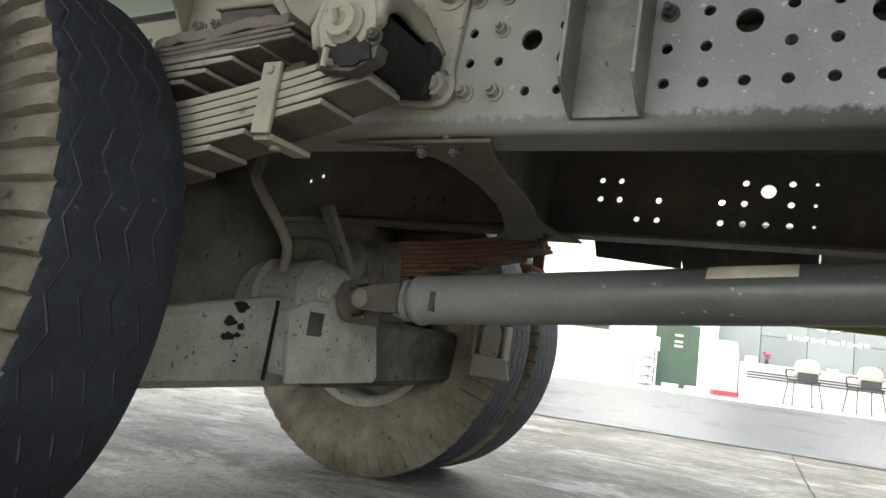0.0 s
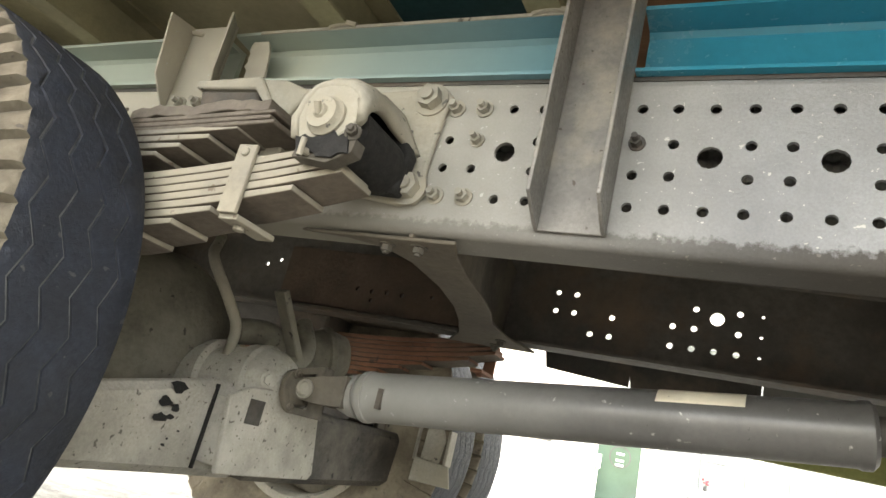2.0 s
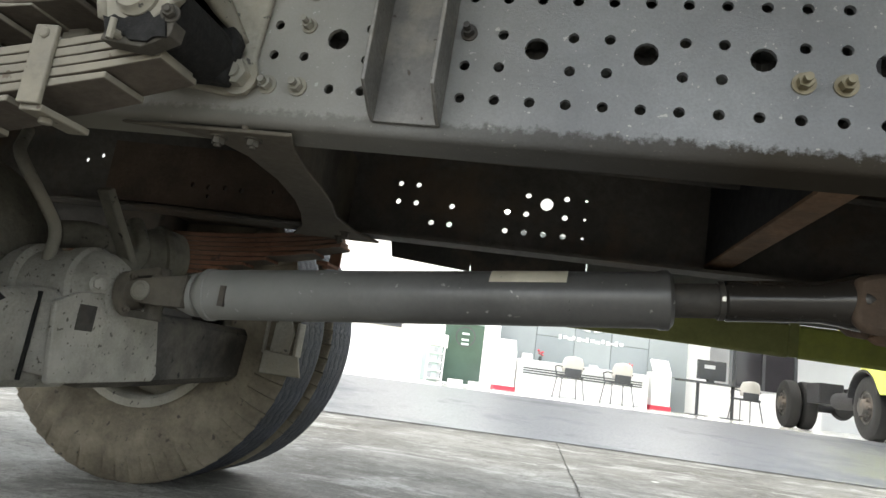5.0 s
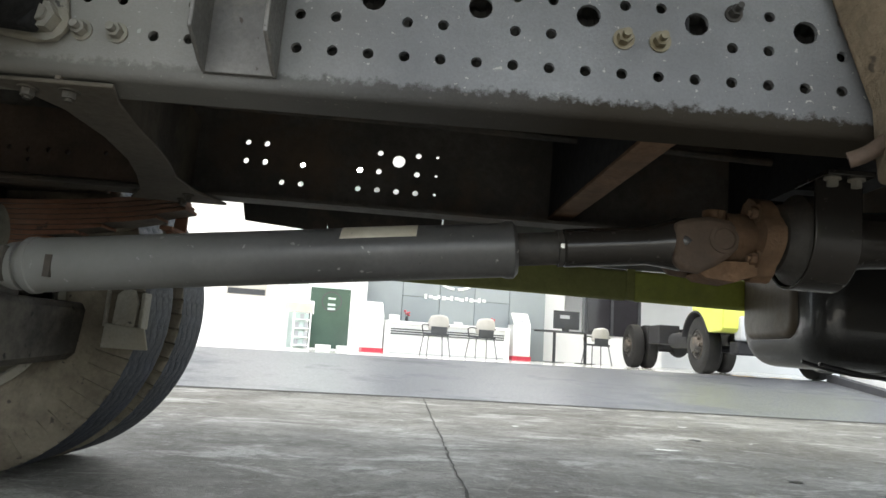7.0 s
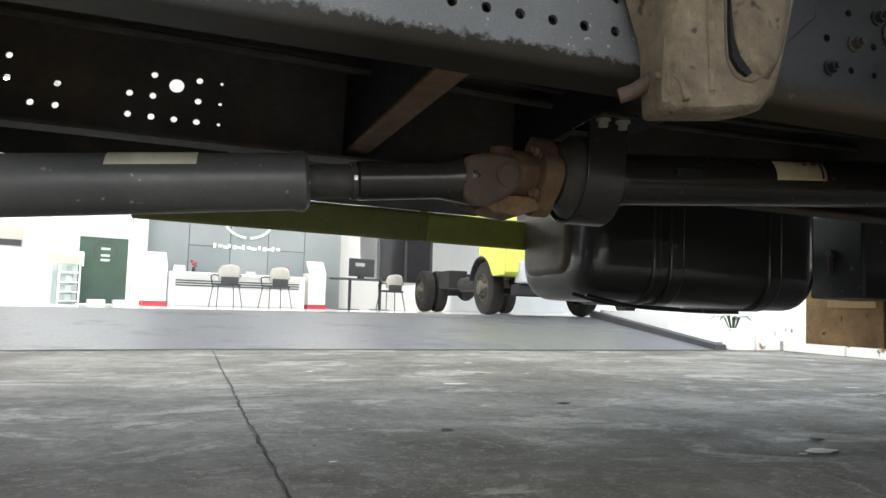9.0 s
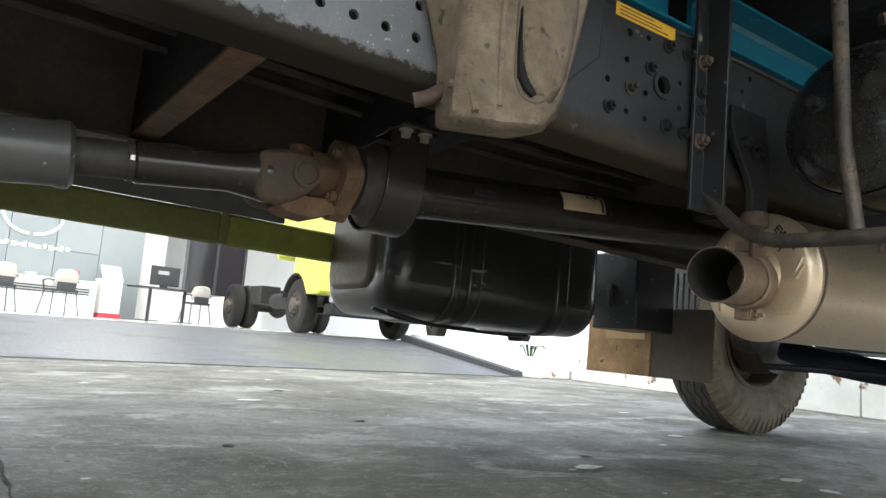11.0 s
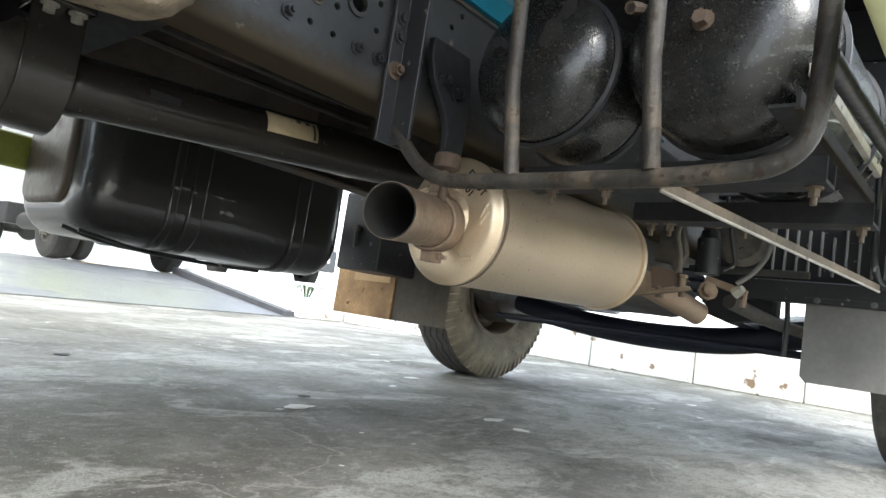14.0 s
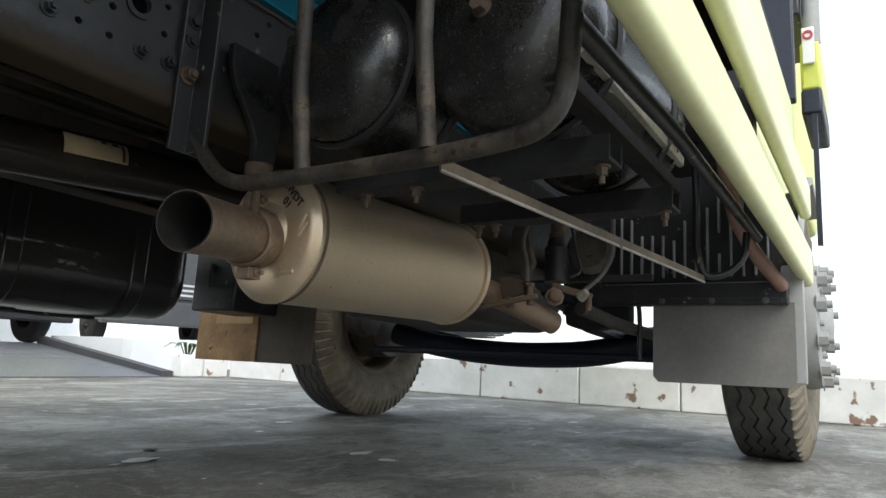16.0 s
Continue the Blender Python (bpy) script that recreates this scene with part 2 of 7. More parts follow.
M["shaftdark"] = material("dark_shaft_paint", (0.040, 0.036, 0.032), 0.2, 0.3, (0.075, 0.062, 0.048), 0.10, 3, 60, 0.015, 0.10)
M["rustdark"] = material("dull_rust", (0.098, 0.066, 0.046), 0.75, 0.0, (0.10, 0.074, 0.055), 0.45, 12, 80, 0.3, 0.2)
M["mudcast"] = material("brown_mud_dust", (0.25, 0.195, 0.13), 0.92, 0.0, (0.31, 0.25, 0.18), 0.45, 9, 60, 1.0, 0.26, 0.32, (0.10, 0.08, 0.055))
M["tubegrey"] = material("brown_dusty_worn_tube", (0.050, 0.044, 0.038), 0.45, 0.3, (0.17, 0.128, 0.085), 0.42, 14, 130, 0.35, 0.28, 0.5, (0.035, 0.024, 0.016))
# pale metal that stands in for a highlight and a reflection
M["glintmetal"] = material("pale_metal_for_highlights", (0.42, 0.39, 0.33), 0.4, 0.5, (0.22, 0.18, 0.13), 0.3, 9, 80, 0.12, 0.2, 0.15, (0.10, 0.07, 0.05))
M["tank"] = material("glossy_black_chipped_paint", (0.011, 0.011, 0.011), 0.26, 0.0, (0.045, 0.041, 0.035), 0.28, 9, 420, 0.10, 0.2, 0.40, (0.075, 0.07, 0.06), coat=0.3)
M["pipe"] = material("brown_heat_stained_steel", (0.27, 0.20, 0.145), 0.5, 0.6, (0.22, 0.15, 0.10), 0.4, 8, 90, 0.08, 0.15)
M["axleblue"] = material("dark_blue_black_paint", (0.012, 0.016, 0.030), 0.5, 0.0, (0.05, 0.05, 0.06), 0.2, 6, 60, 0.1, 0.15)
M["ribgrey"] = material("dull_grey_plastic_rib", (0.20, 0.20, 0.20), 0.45, 0.0, None, 0, 6, 60, 0.05, 0.1)
M["copperpipe"] = material("reddish_brown_pipe", (0.33, 0.19, 0.145), 0.5, 0.0, (0.34, 0.26, 0.21), 0.35, 6, 60, 0.05, 0.12)
M["mudplate"] = material("brown_dusty_black_paint", (0.10, 0.075, 0.05), 0.5, 0.0, (0.16, 0.12, 0.08), 0.4, 5, 60, 0.1, 0.15)
M["flapbrown"] = material("brown_dusted_rubber", (0.10, 0.085, 0.065), 0.8, 0.0, (0.16, 0.13, 0.1), 0.4, 5, 60, 0.15, 0.12)
M["board"] = material("orange_brown_sheet", (0.36, 0.215, 0.095), 0.8, 0.0, (0.20, 0.12, 0.06), 0.4, 7, 70, 0.15, 0.2, 0.1, (0.10, 0.06, 0.035))
M["boardlight"] = material("paler_brown_sheet", (0.48, 0.32, 0.16), 0.8, 0.0, None, 0, 6, 60, 0.1, 0.1)

M["grimydust"] = material("dust_over_black_rubber", (0.09, 0.08, 0.065), 0.85, 0.0, (0.18, 0.155, 0.12), 0.4, 8, 60, 0.2, 0.15)
M["archgrey"] = material("pale_grey_plastic_arch", (0.34, 0.34, 0.33), 0.6, 0.0, (0.3, 0.28, 0.25), 0.2, 5, 60, 0.05, 0.06)
M["soot"] = material("black_soot", (0.012, 0.011, 0.010), 0.95, 0.0, None, 0, 10, 60, 0.1, 0.1)
# lime paint with grime, darkened further for the rail's unlit inner side
M["guardshadegrime"] = material("grime_and_shade_over_lime_paint", (0.20, 0.21, 0.06), 0.6, 0.0, (0.16, 0.16, 0.09), 0.3, 3, 60, 0.1, 0.15)
# pale copy of the lime paint: the guards' glare is put into it
M["overlit"] = material("lime_paint_paled_for_glare", (0.76, 0.77, 0.42), 0.45, 0.0, (0.60, 0.57, 0.42), 0.2, 2, 60, 0.03, 0.06)
M["groovedust"] = material("grey_dust_in_tread_grooves", (0.15, 0.15, 0.145), 0.95, 0.0, (0.03, 0.032, 0.036), 0.5, 18, 90, 0.3, 0.25)
M["grease"] = material("black_grease_and_recess_tone", (0.008, 0.0075, 0.007), 0.85, 0.0, (0.030, 0.026, 0.021), 0.15, 9, 80, 0.4, 0.2)
M["dirt"] = material("dark_joint_dirt", (0.05, 0.047, 0.04), 0.95, 0.0, None, 0, 30, 90, 0.3, 0.2)
M["palespot"] = material("pale_paint_drip", (0.62, 0.61, 0.57), 0.7, 0.0, (0.3, 0.29, 0.26), 0.3, 20, 90, 0.1, 0.08)
M["kerb"] = material("dark_kerb_paint", (0.055, 0.055, 0.062), 0.7, 0.0, (0.09, 0.09, 0.095), 0.3, 3, 60, 0.1, 0.1)
M["tilefloor"] = material("glossy_white_tiles", (0.78, 0.77, 0.74), 0.12, 0.0, None, 0, 2, 40, 0.0, 0.02)
M["seam"] = material("dark_panel_seam", (0.06, 0.065, 0.07), 0.7, 0.0, None, 0, 2, 40, 0.02, 0.05)
M["panelgrey"] = material("grey_wall_panel", (0.245, 0.275, 0.295), 0.5, 0.0, None, 0, 1, 30, 0.02, 0.03)
M["panelgrey2"] = material("blue_grey_wall_panel", (0.28, 0.31, 0.325), 0.5, 0.0, None, 0, 1, 30, 0.02, 0.03)
M["signwhite"] = material("white_lacquer", (0.85, 0.85, 0.84), 0.4, 0.0, None, 0, 2, 40, 0.01, 0.02)
M["darkglass"] = material("dark_tinted_glass", (0.03, 0.028, 0.032), 0.08, 0.0, None, 0, 2, 40, 0.0, 0.05)
M["greenglass"] = material("green_tinted_glass", (0.07, 0.11, 0.09), 0.1, 0.0, None, 0, 2, 40, 0.0, 0.05)
M["palegreen"] = material("pale_green_paint", (0.55, 0.66, 0.62), 0.4, 0.0, None, 0, 2, 40, 0.0, 0.04)
M["paleglass"] = material("pale_frosted_glass", (0.62, 0.72, 0.69), 0.15, 0.0, None, 0, 2, 40, 0.0, 0.04)
M["charcoal"] = material("charcoal_plastic", (0.045, 0.047, 0.052), 0.5, 0.0, None, 0, 4, 60, 0.03, 0.08)
M["beige"] = material("beige_board", (0.50, 0.47, 0.42), 0.7, 0.0, None, 0, 4, 60, 0.02, 0.05)
M["beigeplastic"] = material("pale_grey_plastic", (0.46, 0.44, 0.41), 0.5, 0.0, None, 0, 4, 60, 0.02, 0.04)
M["red"] = material("red_lacquer", (0.55, 0.05, 0.08), 0.45, 0.0, None, 0, 4, 60, 0.02, 0.06)
M["palegrey"] = material("pale_grey_paint", (0.45, 0.46, 0.48), 0.45, 0.0, None, 0, 4, 60, 0.02, 0.05)
M["chrome"] = material("brushed_chrome", (0.65, 0.65, 0.66), 0.25, 1.0, None, 0, 8, 60, 0.02, 0.05)
M["hubgrey"] = material("dull_grey_metal", (0.13, 0.135, 0.14), 0.5, 0.4, None, 0, 8, 60, 0.05, 0.1)
M["leafgreen"] = material("dark_leaf_green", (0.05, 0.09, 0.035), 0.6, 0.0, None, 0, 8, 60, 0.05, 0.15)
M["chipped"] = material("chipped_white_block_paint", (0.80, 0.79, 0.77), 0.75, 0.0, (0.62, 0.53, 0.46), 0.16, 3, 15, 0.3, 0.05, 0.30, (0.26, 0.17, 0.12))
# glow of the added fill panels in the showroom
M["fillglow"] = bpy.data.materials.new("fill_glow")
M["fillglow"].use_nodes = True
M["fillglow"].node_tree.nodes["Principled BSDF"].inputs["Emission Color"].default_value = (1, 0.98, 0.95, 1)
M["fillglow"].node_tree.nodes["Principled BSDF"].inputs["Emission Strength"].default_value = 11.0

M["tankbody"] = material("smooth_black_tank_paint", (0.018, 0.0175, 0.017), 0.30, 0.0, None, 0, 2.5, 500, 0.0, 0.06, coat=0.3)
# brown dust film, with the ground's brown reflection painted in
M["tankend"] = material("tank_end_with_dust_and_reflection", (0.080, 0.060, 0.038), 0.45, 0.0, (0.125, 0.092, 0.058), 0.35, 4, 40, 0.02, 0.12)
# brown of thin leaves and pad; also paints the shade under leaves
M["brownshade"] = material("brown_steel_and_leaf_shade", (0.135, 0.112, 0.09), 0.75, 0.0, (0.21, 0.18, 0.14), 0.3, 12, 80, 0.2, 0.15)
M["axlegrime"] = material("oily_grime_with_dust", (0.055, 0.048, 0.040), 0.6, 0.0, (0.20, 0.18, 0.145), 0.42, 7, 90, 0.3, 0.25, 0.2, (0.015, 0.014, 0.013))
M["orangedust"] = material("orange_brown_dusty_casting", (0.165, 0.095, 0.052), 0.85, 0.0, (0.12, 0.08, 0.05), 0.4, 16, 90, 0.6, 0.22)
M["diffdust"] = material("dull_grey_brown_dust", (0.155, 0.145, 0.115), 0.9, 0.0, (0.25, 0.235, 0.19), 0.42, 7, 90, 0.4, 0.2, 0.12, (0.06, 0.055, 0.045))
M["crackedmud"] = material("cracked_dry_mud", (0.20, 0.155, 0.105), 0.95, 0.0, (0.27, 0.215, 0.15), 0.4, 14, 45, 1.0, 0.25, 0.3, (0.07, 0.055, 0.04))
M["dustytread"] = material("dust_greyed_tread_rubber", (0.052, 0.050, 0.046), 0.8, 0.0, (0.12, 0.112, 0.095), 0.4, 9, 90, 0.3, 0.2)
M["rimbrown"] = material("brown_dusted_rim_steel", (0.12, 0.09, 0.06), 0.7, 0.0, (0.19, 0.145, 0.10), 0.4, 8, 80, 0.2, 0.2)
M["sidepanel"] = material("dusty_grey_side_panel", (0.17, 0.175, 0.16), 0.6, 0.0, (0.12, 0.12, 0.10), 0.3, 5, 60, 0.05, 0.1)
# lime paint with dirt, dimmed in colour for the rail's unlit side
M["guarddimmed"] = material("dirty_lime_paint_dimmed_for_shade", (0.28, 0.31, 0.05), 0.5, 0.0, (0.16, 0.17, 0.07), 0.42, 3.5, 60, 0.05, 0.12)
M["oldblack"] = material("dull_black_chassis_paint", (0.012, 0.012, 0.014), 0.8, 0.0, (0.03, 0.03, 0.03), 0.3, 3, 40, 0.05, 0.15)
M["conduit"] = material("grey_corrugated_plastic", (0.19, 0.185, 0.17), 0.6, 0.0, (0.28, 0.265, 0.23), 0.3, 6, 60, 0.05, 0.12)

# ---- building helpers ----
class Mesh:
    """Collects corners and faces of one part, in the truck's or the thing's own frame."""

    def __init__(self):
        self.v, self.f = [], []

    def add(self, verts, faces):
        k = len(self.v)
        self.v += [tuple(p) for p in verts]
        self.f += [tuple(k + i for i in f) for f in faces]
        return self

    def box(self, lo, hi):
        x, y, z = zip(lo, hi)
        p = [(x[i & 1], y[i >> 1 & 1], z[i >> 2]) for i in range(8)]
        return self.add(p, [(0, 2, 3, 1), (4, 5, 7, 6), (0, 1, 5, 4), (2, 6, 7, 3), (0, 4, 6, 2), (1, 3, 7, 5)])

    def beam(self, a, b, w, h, up=(0, 0, 1)):
        """A bar of width w (across) and height h (along up) from a to b."""
        a, b, up = Vector(a), Vector(b), Vector(up)
        d = (b - a).normalized()
        s = d.cross(up).normalized() * w / 2
        u = s.cross(d).normalized() * h / 2
        p = [c + i * s + j * u for c in (a, b) for i, j in ((-1, -1), (1, -1), (1, 1), (-1, 1))]
        return self.add(p, [(3, 2, 1, 0), (4, 5, 6, 7), (0, 1, 5, 4), (1, 2, 6, 5), (2, 3, 7, 6), (3, 0, 4, 7)])

    def prism(self, outline, axis, lo, hi):
        """An outline in the two other axes, drawn out along axis from lo to hi."""
        k = "xyz".index(axis)

        def at(p, w):
            q = list(p)
            q.insert(k, w)
            return q

        n = len(outline)
        p = [at(q, lo) for q in outline] + [at(q, hi) for q in outline]
        return self.add(p, [tuple(range(n - 1, -1, -1)), tuple(range(n, 2 * n))] + [(i, (i + 1) % n, n + (i + 1) % n, n + i) for i in range(n)])

    def lathe(self, profile, origin, axis, n=32, closed=False):
        """Turns (along, radius) pairs round the axis through origin."""
        o, d = Vector(origin), Vector(axis).normalized()
        s = d.orthogonal().normalized()
        t = d.cross(s)
        m = len(profile)
        p = [o + d * a + (s * math.cos(2 * math.pi * i / n) + t * math.sin(2 * math.pi * i / n)) * r for i in range(n) for a, r in profile]
        f = []
        for i in range(n):
            j = (i + 1) % n
            for k in range(m if closed else m - 1):
                q = (k + 1) % m
                f.append((i * m + k, j * m + k, j * m + q, i * m + q))
        if not closed:
            f.append(tuple(i * m for i in range(n - 1, -1, -1)))
            f.append(tuple(i * m + m - 1 for i in range(n)))
        return self.add(p, f)

    def cyl(self, a, b, r, r2=None, n=20):
        a, b = Vector(a), Vector(b)
        return self.lathe([(0, r), ((b - a).length, r if r2 is None else r2)], a, b - a, n)

    def tube(self, points, r, n=10, closed_ends=True):
        """A round bar along a line of points."""
        ps = [Vector(p) for p in points]
        rings, side = [], None
        for i, p in enumerate(ps):
            d = (ps[min(i + 1, len(ps) - 1)] - ps[max(i - 1, 0)]).normalized()
            side = d.orthogonal().normalized() if side is None else (side - d * side.dot(d)).normalized()
            t = d.cross(side)
            rings.append([p + (side * math.cos(2 * math.pi * k / n) + t * math.sin(2 * math.pi * k / n)) * r for k in range(n)])
        f = [(i * n + k, i * n + (k + 1) % n, (i + 1) * n + (k + 1) % n, (i + 1) * n + k) for i in range(len(ps) - 1) for k in range(n)]
        f += [tuple(range(n - 1, -1, -1)), tuple((len(ps) - 1) * n + k for k in range(n))]
        return self.add([q for ring in rings for q in ring], f)

    def bolt(self, at, axis, r=0.011, h=0.012, shank=0.0):
        """A washer, a hexagon head and, if wanted, a threaded end."""
        a, d = Vector(at), Vector(axis).normalized()
        self.cyl(a, a + d * 0.003, r * 1.45, n=16)
        self.cyl(a + d * 0.003, a + d * (0.003 + h), r, n=6)
        if shank:
            self.cyl(a + d * (0.003 + h), a + d * (0.003 + h + shank), r * 0.55, n=10)
        return self


def bend(points, radius=0.05, steps=6):
    """Rounds the corners of a line of points."""
    ps = [Vector(p) for p in points]
    out = [ps[0]]
    for a, p, b in zip(ps, ps[1:], ps[2:]):
        u, v = (a - p), (b - p)
        q = min(radius, 0.45 * u.length, 0.45 * v.length)
        s, e = p + u.normalized() * q, p + v.normalized() * q
        for i in range(steps + 1):
            w = i / steps
            out.append((1 - w) ** 2 * s + 2 * w * (1 - w) * p + w * w * e)
    out.append(ps[-1])
    return out


def solid(name, mesh, mat, smooth=40):
    me = bpy.data.meshes.new(name)
    me.from_pydata(mesh.v, [], mesh.f)
    bm = bmesh.new()
    bm.from_mesh(me)
    bmesh.ops.recalc_face_normals(bm, faces=bm.faces)
    bm.to_mesh(me)
    bm.free()
    for m in mat if isinstance(mat, (list, tuple)) else [mat]:
        me.materials.append(m)
    if smooth:
        me.polygons.foreach_set("use_smooth", [True] * len(me.polygons))
        me.set_sharp_from_angle(angle=radians(smooth))
    return me


def part(name, mesh, mat, parent=None, label="", round_edges=0.0, smooth=40):
    """One mesh object, a part of parent if that is given."""
    ob = new(name, solid(name, mesh, mat, smooth))
    if parent:
        ob.parent = parent
    if label:
        ob["label"] = label
    if round_edges:
        b = ob.modifiers.new("edges", "BEVEL")
        b.width, b.segments, b.limit_method, b.angle_limit = round_edges, 2, "ANGLE", radians(50)
    return ob


def thing(name, label, category, m=None, group="", kind=""):
    ob = new(name)
    if m is not None:
        ob.matrix_world = m
    return tagged(ob, label, category, group, kind)


def holed_plate(x0, x1, z0, z1, y, depth, holes, sides=12):
    """An upright plate in a plane y, with round holes (x, z, radius) through its depth."""
    bm = bmesh.new()

    def loop(ps):
        vs = [bm.verts.new((a, y, b)) for a, b in ps]
        return [bm.edges.new((vs[i], vs[(i + 1) % len(vs)])) for i in range(len(vs))]

    outline = [(x0 + (x1 - x0) * i / 40, z0) for i in range(40)] + [(x1 - (x1 - x0) * i / 40, z1) for i in range(40)]
    outline.insert(40, (x1, z0))
    outline.append((x0, z1))
    edges = loop(outline)
    for hx, hz, r in holes:
        edges += loop([(hx + r * math.cos(2 * math.pi * i / sides), hz + r * math.sin(2 * math.pi * i / sides)) for i in range(sides)])
    bmesh.ops.triangle_fill(bm, use_beauty=True, use_dissolve=False, edges=edges)
    bm.verts.index_update()
    out = Mesh()
    nv = len(bm.verts)
    vs = [v.co.copy() for v in bm.verts]
    fs = [tuple(v.index for v in f.verts) for f in bm.faces]
    rim = [(e.verts[0].index, e.verts[1].index) for e in bm.edges if len(e.link_faces) == 1]
    bm.free()
    out.add([*vs, *(v + Vector((0, depth, 0)) for v in vs)], fs + [tuple(nv + i for i in reversed(f)) for f in fs] + [(a, b, nv + b, nv + a) for a, b in rim])
    return out
# ---- truck ----
truck = thing("truck", "large dusty lime-yellow cargo truck seen from below its side", "truck", LEAN)
X0, YR, YF = -0.016, -0.42, 0.413
ROWS_Z = (0.811, 0.861, 0.911, 0.968)
R_TYRE = 0.508


def rail_holes(first, last):
    """The regular pattern of a frame rail: columns 50 mm apart, a large hole in every third."""
    out = []
    for k in range(first, last):
        x = X0 + 0.05 * k
        out.append((x, ROWS_Z[0], 0.0078))
        out.append((x, ROWS_Z[3], 0.0078))
        if k % 3 == 2:
            out.append((x, 0.892, 0.0170))
        else:
            out.append((x, ROWS_Z[1], 0.0078))
            out.append((x, ROWS_Z[2], 0.0078))
    return out


def rail(name, y, inward, x0, x1, holes, mat, label):
    """A channel: a holed web whose outer face stands at y, and two flanges that reach inwards."""
    web = holed_plate(x0, x1, 0.762, 1.006, y, 0.007 * inward, holes)
    s = inward
    arc = [(y + s * 0.016 * (1 - math.cos(a)), 0.762 - 0.016 * math.sin(a)) for a in (0.0, 0.4, 0.8, 1.2, math.pi / 2)]
    lower = arc + [(y + s * 0.085, 0.746), (y + s * 0.085, 0.753), (y + s * 0.016, 0.753), (y + s * 0.007, 0.762)]
    upper = [(p, 1.768 - q) for p, q in lower]
    web.prism(lower, "x", x0, x1)
    web.prism(upper, "x", x0, x1)
    return part(name, web, mat, truck, label)


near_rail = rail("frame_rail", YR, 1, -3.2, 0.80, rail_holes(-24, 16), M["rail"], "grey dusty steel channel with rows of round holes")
front_holes = [(1.121, .867, .0065), (1.166, .917, .0065), (1.169, .971, .0078), (1.171, .82, .006), (1.219, .868, .0065), (1.219, .976, .006), (1.22, .819, .006), (1.262, .895, .0175), (1.312, .865, .006), (1.312, .915, .006), (1.436, .856, .006), (1.504, .956, .0065), (1.52, .863, .0065), (1.53, .99, .006)]
front_rail = rail("frame_rail", YR, 1, 0.80, 4.3, front_holes, M["rail_front"], "black painted steel channel with bolts and holes")
far_holes = [(0.061 + 0.05 * k, z, r) for k, z, r in [(i, z, 0.0078) for i, z in ((-28, .890), (-27, .908), (-8, .861), (-8, .911), (-7, .861), (-7, .911), (-6, .811), (-5, .811), (-5, .861), (-2, .811), (-1, .811), (0, .811), (1, .811), (-2, .861), (-1, .861), (1, .861), (-1, .911), (1, .911))]] + [(0.061, 0.892, 0.017)] + [(0.161, z, 0.0042) for z in (0.811, 0.861, 0.911)]
rail("frame_rail", 0.42, -1, -3.2, 4.3, far_holes, M["rail_far"], "dark grimy steel channel with light showing through holes")


def tyre_mesh(half=0.135, tread=0.105, R=R_TYRE, gap=0.0017, depth=0.0035, floor=2, face="tread"):
    """A tyre about the y axis: ribs with zigzag grooves between them, stepped shoulder lugs, dusty walls."""
    N = 528
    v, f, mats = [], [], []
    ribs = [-0.066, -0.022, 0.022, 0.066]
    cols = None
    rt = random.Random(5)
    for i in range(N):
        a = 2 * math.pi * i / N
        zig = 0.0095 * (abs((i % 16) - 8) / 4 - 1)
        k = i % 8
        if k == 0:
            jut = rt.uniform(-0.0025, 0.0025)
        lug = -0.020 if k > 6 else jut - 0.003 - 0.0017 * k
        wear = rt.uniform(-0.0004, 0.0004)
        prof = [(-half * 0.62, 0.27), (-half * 0.9, 0.32), (-half, 0.385), (-half * 0.985, 0.425), (-half * 0.96 - lug * 0.5, 0.45), (-half * 0.9 - lug, R - 0.024), (-tread - 0.004 - lug, R - 0.005)]
        prof.append((-tread + 0.008 - 0.4 * lug, R - 0.001))
        for g in ribs:
            prof += [(g + zig - gap - 0.001, R + wear), (g + zig - gap, R - depth), (g + zig + gap, R - depth), (g + zig + gap + 0.001, R + wear)]
        prof += [(tread - 0.008, R - 0.001), (tread + 0.002, R - 0.005)] + [(-y, r) for y, r in ((-half * 0.9 + 0.004, R - 0.024), (-half * 0.96, 0.45), *reversed(prof[:4]))]
        cols = len(prof)
        v += [(r * math.cos(a), y, r * math.sin(a)) for y, r in prof]
    for i in range(N):
        j = (i + 1) % N
        for k in range(cols - 1):
            f.append((i * cols + k, i * cols + k + 1, j * cols + k + 1, j * cols + k))
            inner = k < 7 or k > cols - 6
            groove = not inner and 8 <= k < cols - 9 and (k - 8) % 4 in (0, 1, 2)
            mats.append(1 if inner else floor if groove and (k - 8) % 4 == 1 else 0)
    me = bpy.data.meshes.new("tyre")
    me.from_pydata(v, [], f)
    me.materials.append(M[face])
    me.materials.append(M["side"])
    me.materials.append(M["groovedust"])
    me.polygons.foreach_set("material_index", mats)
    me.polygons.foreach_set("use_smooth", [True] * len(me.polygons))
    me.set_sharp_from_angle(angle=radians(35))
    me.update()
    return me


TYRE = tyre_mesh()
TYRE_DARK = tyre_mesh(gap=0.0006, depth=0.0008, floor=0)  # grooves almost closed, so that the far tread looks plain from the camera
TYRE_DEEP = tyre_mesh(gap=0.0035, depth=0.011, floor=0, face="dustytread")  # the front tyres have more tread left


